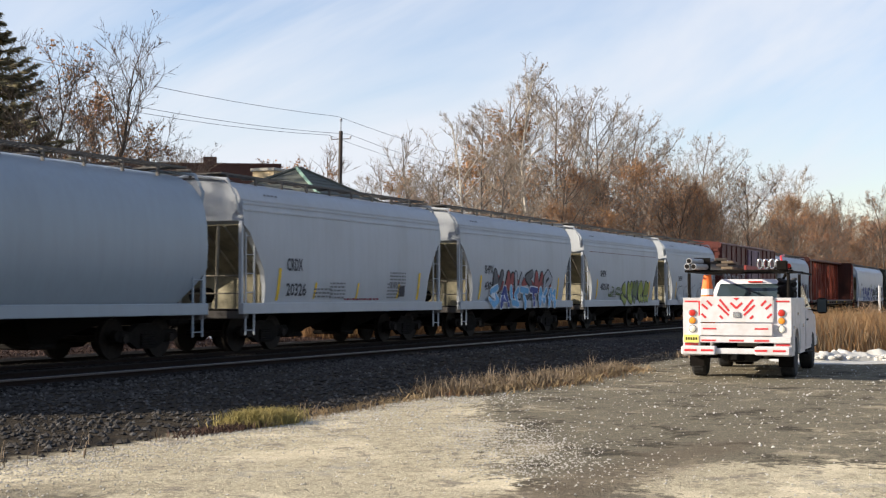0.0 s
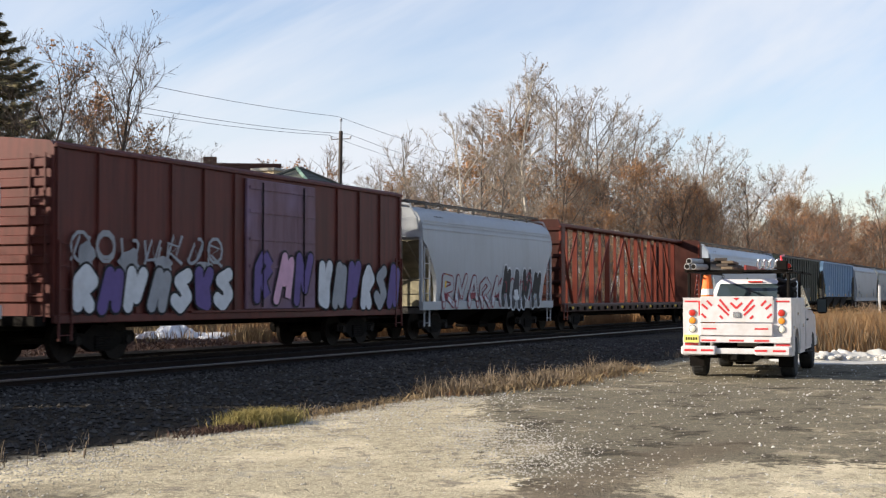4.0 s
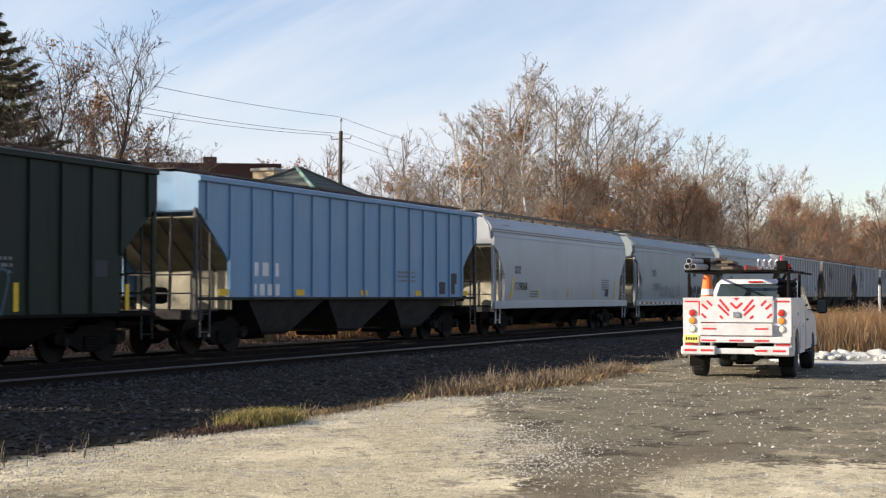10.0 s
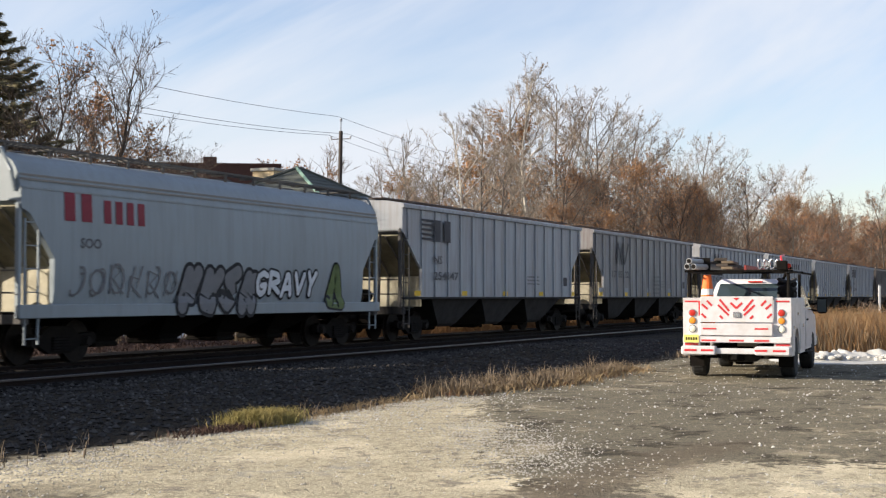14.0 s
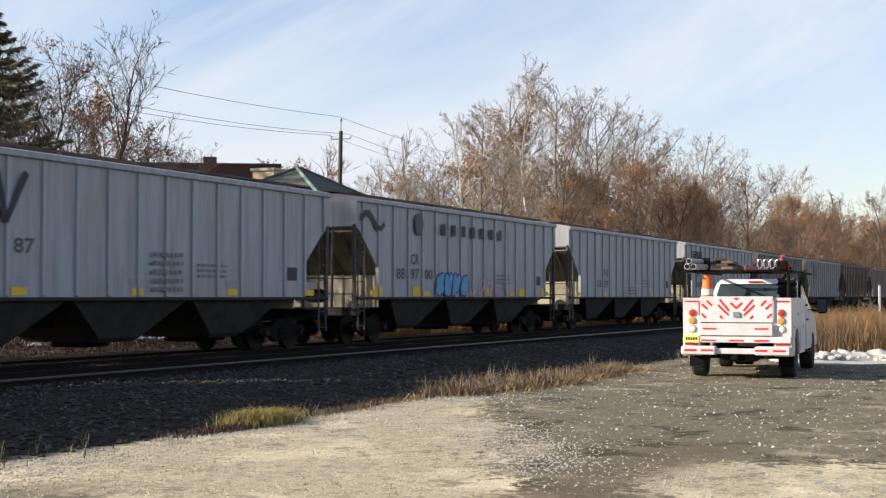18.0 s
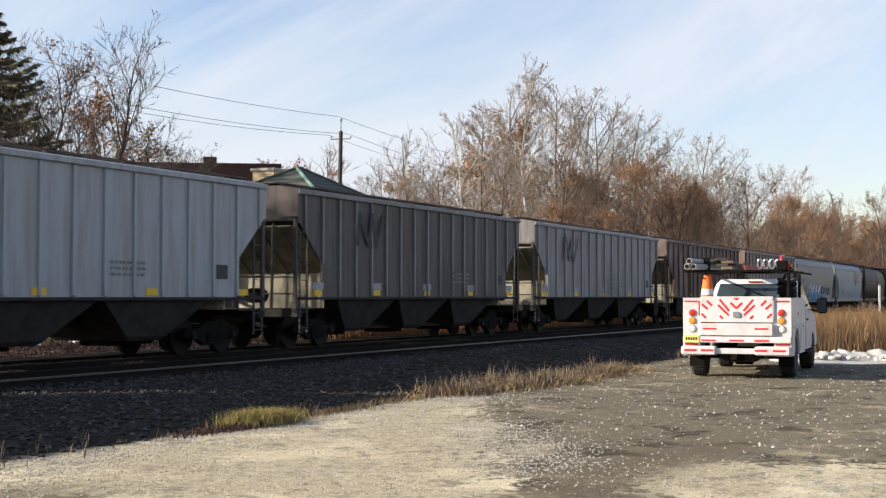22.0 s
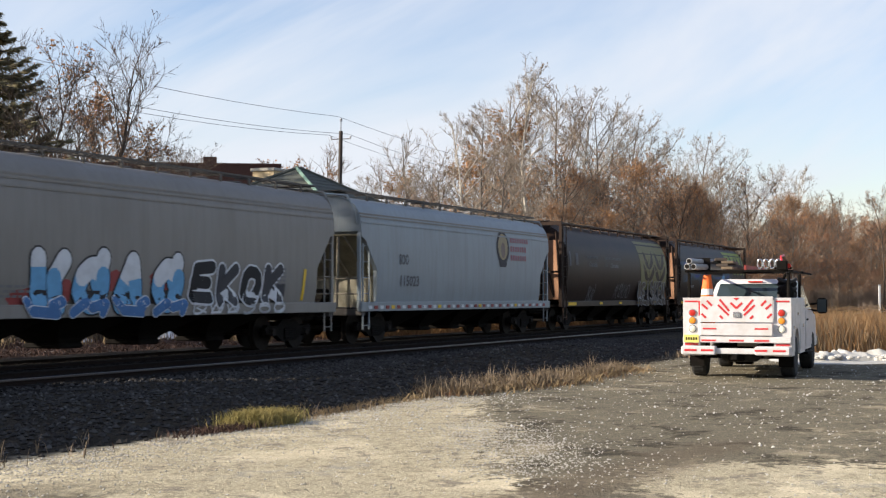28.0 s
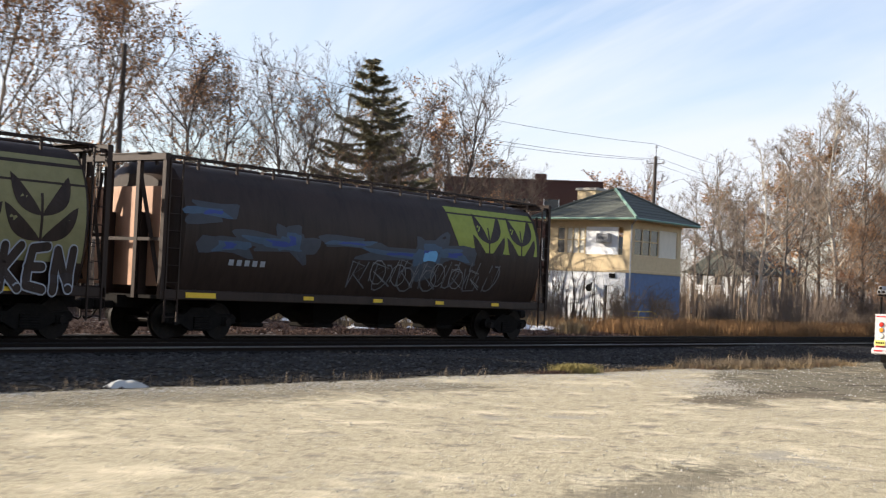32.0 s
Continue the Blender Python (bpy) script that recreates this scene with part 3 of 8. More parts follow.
def scribble(root, x0, x1, z0, z1, line, face, seed, letters=5, wide=0.055):
    """Thin sprayed lines, letter by letter."""
    rng = random.Random(seed)
    w = (x1 - x0) / letters
    for i in range(letters):
        g = Geo()
        for _ in range(2):
            stroke(g, curved(rng, x0 + w * (i + 0.12), z0 + (z1 - z0) * rng.uniform(0.05, 0.2), w * 0.72, (z1 - z0) * rng.uniform(0.55, 0.78)), wide, face, 0.026)
        part("graffiti_line", g, line, root)


def spray_cloud(root, x0, x1, z0, z1, mat, face, seed, n=7, size=0.5):
    rng = random.Random(seed)
    for i in range(n):
        g = Geo()
        cx, cz, rx, rz = x0 + (x1 - x0) * (i + rng.random()) / n, rng.uniform(z0, z1), size * rng.uniform(0.5, 1.0), size * rng.uniform(0.35, 0.7)
        wob = [rng.uniform(0.7, 1.2) for _ in range(16)]
        ring = [(cx + rx * wob[k] * math.cos(k * 0.3927), cz + rz * wob[(k * 5) % 16] * math.sin(k * 0.3927)) for k in range(16)]
        o = 0.005 + 0.0004 * i
        g.add([(cx, face(cz) - o, cz)] + [(px, face(pz) - o, pz) for px, pz in ring], [(0, 1 + k, 1 + (k + 1) % 16) for k in range(16)])
        part("graffiti_cloud", g, mat, root)


def loop(n, rx=0.5, rz=0.5):
    return [(0.5 + rx * math.cos(6.2832 * k / n + 1.2), 0.5 + rz * math.sin(6.2832 * k / n + 1.2)) for k in range(n + 1)]


# skeletons of sprayed letters in a unit field; the figures stand for shapes that are no letters
GLYPH = {
    "A": [[(0, 0), (0.42, 1), (0.6, 1), (1, 0)], [(0.22, 0.36), (0.78, 0.36)]],
    "B": [[(0, 0), (0.05, 1), (0.75, 0.92), (0.7, 0.6), (0.1, 0.52), (0.95, 0.4), (0.9, 0.06), (0, 0)]],
    "C": [[(1, 0.85), (0.6, 1), (0.1, 0.8), (0, 0.45), (0.15, 0.12), (0.6, 0), (1, 0.15)]],
    "E": [[(1, 1), (0.08, 0.95), (0, 0.05), (1, 0)], [(0, 0.5), (0.8, 0.52)]],
    "G": [[(1, 0.85), (0.6, 1), (0.1, 0.8), (0, 0.45), (0.15, 0.12), (0.6, 0), (0.95, 0.12), (1, 0.45), (0.55, 0.45)]],
    "I": [[(0.5, 0), (0.5, 1)]],
    "K": [[(0, 0), (0.05, 1)], [(1, 1), (0.08, 0.45), (1, 0)]],
    "M": [[(0, 0), (0.15, 1), (0.5, 0.35), (0.85, 1), (1, 0)]],
    "N": [[(0, 0), (0.08, 1), (0.9, 0.05), (1, 1)]],
    "O": [loop(10)],
    "R": [[(0, 0), (0, 1), (0.8, 0.95), (0.9, 0.65), (0.1, 0.48), (1, 0)]],
    "S": [[(0.95, 0.85), (0.5, 1), (0.05, 0.8), (0.2, 0.55), (0.85, 0.42), (0.95, 0.15), (0.5, 0), (0, 0.15)]],
    "T": [[(0, 1), (1, 0.95)], [(0.5, 1), (0.55, 0)]],
    "V": [[(0, 1), (0.5, 0), (1, 1)]],
    "Y": [[(0, 1), (0.45, 0.5), (0.5, 0)], [(1, 1), (0.45, 0.5)]],
    "1": [[(0, 0), (0.1, 1), (0.6, 0.3), (1, 1)]],
    "2": [[(0, 1), (0.2, 0.1), (0.9, 0), (0.7, 0.6), (1, 1)]],
    "3": [[(0.1, 0), (0, 0.7), (0.5, 1), (1, 0.7), (0.4, 0.4), (0.9, 0)]],
    "4": [[(0, 0.2), (0.5, 0), (1, 0.3), (0.6, 0.6), (0.1, 0.8), (0.9, 1)]],
    "5": [[(0, 0), (0.4, 1), (0.55, 0.4), (1, 0.9), (0.9, 0)]],
    "6": [loop(9, 0.5, 0.42), [(0.75, 0.6), (0.85, 1.1)]],
    "7": [[(0, 0.1), (0.9, 0.05)], [(0.1, 0.25), (0.45, 1.05)], [(0.8, 0.25), (0.45, 1.05)]],
}


def fat_stroke(g, pts, w, face, off, keep=None):
    """A band with round joints that follows the side; keep(z) picks its pieces."""
    fine = [pts[0]]
    for (ax, az), (bx, bz) in zip(pts, pts[1:]):
        n = max(1, int(math.hypot(bx - ax, bz - az) / 0.16))
        fine += [(ax + (bx - ax) * k / n, az + (bz - az) * k / n) for k in range(1, n + 1)]
    k = 0
    for i, (x, z) in enumerate(fine):
        if keep and not keep(z):
            continue
        k += 1
        o = off + 0.00025 * (k % 12)
        if (x, z) in pts:
            ring = [(x + w / 2 * math.cos(a * 0.6283), z + w / 2 * math.sin(a * 0.6283)) for a in range(10)]
            g.add([(x, face(z) - o, z)] + [(px, face(pz) - o, pz) for px, pz in ring], [(0, 1 + a, 1 + (a + 1) % 10) for a in range(10)])
        if i:
            stroke(g, [fine[i - 1], (x, z)], w, face, o + 0.0001)


def piece(root, word, x0, x1, z0, z1, fills, outline, face, seed=1, fat=0.26, rim=0.05, lean=0.1, lift=0.0, top=None, gap=0.08):
    """A spray-painted piece: fat letters with a rim, over the side and its sill; top: (paint, height) from which the letters change."""
    rng = random.Random(seed)
    w = (x1 - x0) / len(word)
    over = (lambda z: min(face(z), -1.622 if z < 1.28 else -1.622 + (z - 1.28) * 0.4)) if z0 < 1.28 else face
    for i, c in enumerate(word):
        rise, bend = rng.uniform(-0.04, 0.04) * (z1 - z0), lean * rng.uniform(0.6, 1.4)
        rows = []
        for line in GLYPH[c]:
            rows.append([(x0 + w * i + gap * w / 2 + fat / 2 + (w * (1 - gap) - fat) * px + bend * (pz - 0.5) * (z1 - z0) + rng.uniform(-0.03, 0.03),
                          z0 + rise + fat / 2 + (z1 - z0 - fat) * pz + rng.uniform(-0.03, 0.03)) for px, pz in line])
        a, b, t = Geo(), Geo(), Geo()
        for line in rows:
            fat_stroke(a, line, fat + 2 * rim, over, 0.011 + lift + 0.0012 * (i % 2))
            fat_stroke(b, line, fat, over, 0.018 + lift + 0.0012 * (i % 2), (lambda z: z < top[1]) if top else None)
            if top:
                fat_stroke(t, line, fat, over, 0.018 + lift + 0.0012 * (i % 2), lambda z: z >= top[1])
        letter = part("graffiti_letter", a, outline, root)
        part("graffiti_fill", b, fills[i % len(fills)], letter)
        if t.v:
            part("graffiti_fill", t, top[0], letter)


def covered_hopper(m, L, paint, style, name, label, bays=3, seed=0, under=None, board=None, end_mat=None):
    """style: round (curved sides), step (curved sides, straight-cut corners) or ribbed."""
    root = thing(name, m, label, "freight car", "cars of the train")
    rng = random.Random(seed)
    under = under or MAT["black"]
    board = board or MAT["galv"]
    half = L / 2 - E
    profile = {"ribbed": FLAT, "tuck": TUCK}.get(style, ROUND)
    cut = {"ribbed": CUT_FLAT, "step": CUT_STEP, "round": CUT_ROUND, "tuck": CUT_TUCK}[style]
    high = 3.4 if style == "ribbed" else 3.3
    # the ribbed sides end well above the sill of the trucks, but for the green car's
    bottom = 1.05 if paint is MAT["green"] else 1.40
    if style == "ribbed":
        profile = [(1.585, bottom)] + FLAT[1:]
        cut = CUT_FLAT[:-1] + [(1.38, bottom)]
    iron = (paint if paint is MAT["green"] else MAT["ironwork"]) if style == "ribbed" else paint
    ribs = MAT["ribpale"] if paint is MAT["ribgrey"] else MAT["ribmid"] if paint is MAT["ribdark"] else paint
    part("body", hopper_shell(L, profile, cut, high), paint, root, smooth=True)
    face = lambda z: side_face(profile, z)
    sill0, sill1 = (bottom - 0.07, bottom + 0.01) if style == "ribbed" else (0.98, 1.26)
    for s in (-1, 1):
        e = half + (0.05 if style != "ribbed" else -0.1)
        part("side_sill", Geo().box(-e, e, min(s * 1.47, s * 1.618), max(s * 1.47, s * 1.618), sill0, sill1, 0.015), under if style == "ribbed" else paint, root)
    if style == "ribbed":
        n = 17
        span = 2 * (half - 0.35)
        rib = shared(("rib", paint.name), lambda: Geo().prism([(-1.58, bottom + 0.01), (-1.64, bottom + 0.05), (-1.64, 4.18), (-1.58, 4.21)], -0.045, 0.045), ribs)
        for i in range(n):
            x = -span / 2 + span * i / (n - 1)
            zb = interp(cut, half - abs(x))
            if zb > bottom + 0.15:
                part("rib", Geo().prism([(-1.58, zb), (-1.64, zb + 0.05), (-1.64, 4.18), (-1.58, 4.21)], x - 0.045, x + 0.045), ribs, root)
            else:
                part("rib", rib, None, root, m=pose(x, 0, 0))
        far = Geo()
        for i in range(n):
            x = -span / 2 + span * i / (n - 1)
            far.box(x - 0.045, x + 0.045, 1.58, 1.64, max(bottom + 0.01, interp(cut, half - abs(x))), 4.2)
        part("far_rib_row", far, paint, root)
        part("top_chord", Geo().box(-half, half, -1.66, -1.585, 4.20, 4.33, 0.015), ribs, root)
    elif style != "tuck":
        # step cars have darker upper beads: the shadow line under the eave as colour
        for z in (3.62, 3.79, 3.88):
            part("seam_bead", Geo().box(-half + 0.02, half - 0.02, face(z) - 0.022, face(z) + 0.02, z - 0.022, z + 0.022), MAT["warmgrey"] if style == "step" and z > 3.7 else paint, root)
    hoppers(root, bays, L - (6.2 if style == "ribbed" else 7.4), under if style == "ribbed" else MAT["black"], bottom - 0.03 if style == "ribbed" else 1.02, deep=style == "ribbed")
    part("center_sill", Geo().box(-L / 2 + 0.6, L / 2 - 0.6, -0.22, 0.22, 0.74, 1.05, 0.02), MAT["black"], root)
    for s in (-1, 1):
        bogie(root, s * (L / 2 - 2.55))
        x = s * (half - 0.02)
        # end platform, corner posts, cross bars and the hood over the end
        part("end_sill", Geo().box(min(x, x - s * 0.25), max(x, x - s * 0.25), -1.58, 1.58, 0.86, 1.08, 0.02), MAT["ironwork"] if style != "ribbed" else under, root)
        part("end_platform", Geo().box(min(x, x - s * 1.1), max(x, x - s * 1.1), -1.45, 1.45, 1.06, 1.10), under, root)
        top = interp(cut, 0)
        for y in (-1.5, 1.5):
            part("corner_post", Geo().box(x - 0.05, x + 0.05, y - 0.05, y + 0.05, 1.08, top + 0.1, 0.01), iron, root)
        for y in (-0.75, 0.75):
            part("end_brace", Geo().tube([(x, y, 1.1), (x - s * 0.1, y, top)], 0.05, 4), MAT["enddirt"] if style != "ribbed" else iron, root)
        bars = Geo()
        for z in (1.5, 1.95):
            bars.tube([(x, -1.5, z), (x, 1.5, z)], 0.022, 6)
        part("grab_rail", bars, MAT["enddirt"] if style != "ribbed" else iron, root)
        ladder(root, x - s * 0.32, -1.56, 0.45, top - 0.2, iron)
        ladder(root, x - s * 0.32, 1.56, 0.45, top - 0.2, iron)
        ladder(root, x + s * 0.04, 1.15, 1.2, 4.3, iron, along=False)
        # the slope sheet over the end platform, its stiffeners, and the lit plate that carries it
        if style != "tuck":
            fall = (1.0 - high) / 3.1
            d0, d1 = 0.08, 2.3
            za, zb = high + fall * d0 - 0.005, high + fall * d1 - 0.005
            ys = profile[0][0] - 0.09
            sheet = part("slope_sheet", Geo().rings([[(x - s * d, -ys, z), (x - s * d, ys, z), (x - s * d, ys, z + 0.03), (x - s * d, -ys, z + 0.03)] for d, z in ((d0, za), (d1, zb))]), paint if paint is MAT["green"] else MAT["slopedust"], root, "dusty cream slope sheet")
            for y in (-0.95, -0.32, 0.32, 0.95):
                part("stiffener", Geo().tube([(x - s * d0, y, za - 0.03), (x - s * d1, y, zb - 0.03)], 0.035, 4), iron if style == "ribbed" else MAT["enddirt"], sheet)
            xb = x - s * 1.68
            part("slope_support", Geo().box(xb - 0.02, xb + 0.02, -1.44, 1.44, 1.10, 2.08), MAT["enddirt"] if paint is MAT["green"] else MAT["slopedust"] if style == "round" else MAT["endcream"], root, "cream support plate under the slope sheet")
        part("brake_cylinder", Geo().tube([(x - s * 0.55, 0.25, 1.45), (x - s * 1.15, 0.25, 1.45)], 0.21, 12), MAT["black"], root)
        if style != "ribbed":
            g = Geo().tube([(x + s * 0.02, -1.42, 3.55), (x + s * 0.12, -1.40, 3.95), (x + s * 0.12, -1.15, 4.40), (x + s * 0.12, 0.0, 4.52), (x + s * 0.12, 1.15, 4.40), (x + s * 0.02, 1.42, 3.6)], 0.045, 6)
            part("end_hood", g, end_mat or paint, root)
        else:
            part("end_stiffener", Geo().box(min(x, x + s * 0.05), max(x, x + s * 0.05), -1.5, 1.5, 3.5, 3.58), paint, root)
    part("brake_wheel", Geo().wheel(0, -0.02, 0.02, 0, 0.27, 16), MAT["black"], root, m=pose(-half - 0.12, 0.9, 2.1, 0, 0, 90))
    couplers(root, L)
    running_board(root, L, 4.50 if style == "ribbed" else 4.55, board)
    roof_hatches(root, L, 4.44 if style == "ribbed" else 4.48, board, style == "ribbed")
    return root, face


def boxcar(m, L):
    root = thing("boxcar", m, "red-brown ribbed steel boxcar with a plug door, covered in graffiti", "freight car", "cars of the train")
    half = L / 2 - 0.75
    part("body", Geo().prism([(-1.56, 1.0), (-1.56, 4.55), (-1.45, 4.66), (0, 4.80), (1.45, 4.66), (1.56, 4.55), (1.56, 1.0)], -half, half), MAT["boxcar"], root)
    d0, d1 = -0.9, 2.6
    for s in (-1, 1):
        for i in range(13):
            x = -half + 0.12 + (2 * half - 0.24) * i / 12
            if not (s < 0 and d0 - 0.1 < x < d1 + 0.1):
                part("rib", Geo().box(x - 0.06, x + 0.06, min(s * 1.56, s * 1.62), max(s * 1.56, s * 1.62), 1.05, 4.5), MAT["boxcar"], root)
        part("side_sill", Geo().box(-half, half, min(s * 1.5, s * 1.63), max(s * 1.5, s * 1.63), 0.86, 1.04, 0.02), MAT["boxcar"], root)
        part("top_chord", Geo().box(-half, half, min(s * 1.55, s * 1.63), max(s * 1.55, s * 1.63), 4.5, 4.6, 0.02), MAT["boxcar"], root)
    door = part("door", Geo().box(d0, d1, -1.66, -1.57, 1.1, 4.42, 0.02), MAT["door"], root, "faded lilac and brown plug door")
    for z in (1.5, 2.2, 2.9, 3.6, 4.2):
        part("door_rib", Geo().box(d0 + 0.1, d1 - 0.1, -1.685, -1.655, z - 0.04, z + 0.04), MAT["door"], door)
    for x in (-0.2, 1.9):
        part("lock_bar", Geo().tube([(x, -1.70, 1.15), (x, -1.70, 4.35)], 0.025, 6), MAT["black"], door)
    part("door_track", Geo().box(d0 - 2.5, d1 + 0.1, -1.70, -1.62, 1.04, 1.09), MAT["boxcar"], root)
    for s in (-1, 1):
        x = s * half
        bogie(root, s * (L / 2 - 2.9))
        for k in range(8):
            part("end_corrugation", Geo().box(min(x, x + s * 0.05), max(x, x + s * 0.05), -1.45, 1.45, 1.3 + k * 0.4, 1.5 + k * 0.4, 0.02), MAT["boxcar"], root)
        ladder(root, x - s * 0.3, -1.64, 0.5, 2.6, MAT["boxcar"])
        ladder(root, x + s * 0.08, -1.2, 0.9, 4.4, MAT["boxcar"], along=False)
        part("end_sill", Geo().box(min(x, x + s * 0.3), max(x, x + s * 0.3), -1.4, 1.4, 0.8, 1.02, 0.02), MAT["black"], root)
    part("center_sill", Geo().box(-L / 2 + 0.5, L / 2 - 0.5, -0.25, 0.25, 0.7, 0.98, 0.02), MAT["black"], root)
    couplers(root, L)
    return root, lambda z: -1.632


def centerbeam(m, L):
    root = thing("centerbeam_flat_car", m, "empty oxide-red centerbeam flat car with open truss", "freight car", "cars of the train")
    half = L / 2 - 0.8
    dark, red = MAT["deck"], MAT["red"]
    part("deck", Geo().box(-half, half, -1.42, 1.42, 1.0, 1.12, 0.02), dark, root)
    for s in (-1, 1):
        part("side_sill", Geo().box(-half, half, min(s * 1.36, s * 1.46), max(s * 1.36, s * 1.46), 0.78, 1.10, 0.02), dark, root)
    part("center_sill", Geo().prism([(-0.35, 0.55), (-0.35, 1.0), (0.35, 1.0), (0.35, 0.55)], -half + 4.2, half - 4.2), MAT["black"], root)
    part("center_sill", Geo().box(-L / 2 + 0.6, L / 2 - 0.6, -0.25, 0.25, 0.75, 1.0), MAT["black"], root)
    part("top_chord", Geo().box(-half, half, -0.32, 0.32, 4.46, 4.62, 0.03), red, root)
    bays = 18
    step = (2 * half - 2.0) / bays
    for i in range(bays + 1):
        x = -half + 1.0 + step * i
        a, b = (0.09, 0.13) if i % 2 == 0 else (0.06, 0.08)
        g = Geo().rings([[(x - a, -b, 1.12), (x + a, -b, 1.12), (x + a, b, 1.12), (x - a, b, 1.12)],
                         [(x - a * 0.75, -b * 0.75, 4.46), (x + a * 0.75, -b * 0.75, 4.46), (x + a * 0.75, b * 0.75, 4.46), (x - a * 0.75, b * 0.75, 4.46)]])
        part("post", g, red, root)
    # long braces over two bays, leaning towards the middle
    for i in range(0, bays, 2):
        x = -half + 1.0 + step * i
        a, b = (x + 0.12, x + 2 * step - 0.12) if i < bays / 2 else (x + 2 * step - 0.12, x + 0.12)
        part("diagonal", Geo().tube([(a, -0.1, 1.3), (b, -0.1, 4.2)], 0.05, 4), red, root)
    for s in (-1, 1):
        x = s * half
        # bulkheads wear the deck's darker oxide, their shade put into the colour
        g = Geo().prism([(-1.42, 1.12), (-1.42, 4.30), (-1.25, 4.62), (1.25, 4.62), (1.42, 4.30), (1.42, 1.12)], min(x, x - s * 0.10), max(x, x - s * 0.10))
        b = part("bulkhead", g, dark, root)
        for k in range(6):
            z = 1.4 + k * 0.55
            part("bulkhead_rib", Geo().box(min(x, x + s * 0.09), max(x, x + s * 0.09), -1.4, 1.4, z, z + 0.14, 0.02), dark, b)
        for y in (-1.36, 1.36):
            part("bulkhead_side", Geo().box(min(x + s * 0.05, x - s * 0.45), max(x + s * 0.05, x - s * 0.45), y - 0.06, y + 0.06, 1.12, 4.35, 0.02), red, b)
            part("bulkhead_brace", Geo().tube([(x - s * 1.5, y, 1.14), (x - s * 0.15, y, 3.6)], 0.07, 4), red, b)
        bogie(root, s * (L / 2 - 3.3))
        ladder(root, x - s * 0.3, -1.48, 0.45, 1.1, red, rungs=3)
    for i in range(10):
        x = -half + 1.2 + (2 * half - 2.4) * i / 9
        part("reflector", Geo().box(x - 0.16, x + 0.16, -1.468, -1.455, 0.90, 1.0), MAT["yellow"], root)
    for i in range(24):
        x = -half + 0.9 + (2 * half - 1.8) * i / 23
        part("winch", Geo().box(x - 0.09, x + 0.09, -1.53, -1.45, 0.84, 1.0, 0.02), MAT["black"], root)
    couplers(root, L)
    return root, lambda z: -1.46


CYL = [(1.30, 1.22), (1.46, 1.6), (1.57, 2.1), (1.62, 2.65), (1.60, 3.1), (1.52, 3.5), (1.36, 3.9), (1.10, 4.2), (0.75, 4.36), (0.35, 4.42)]


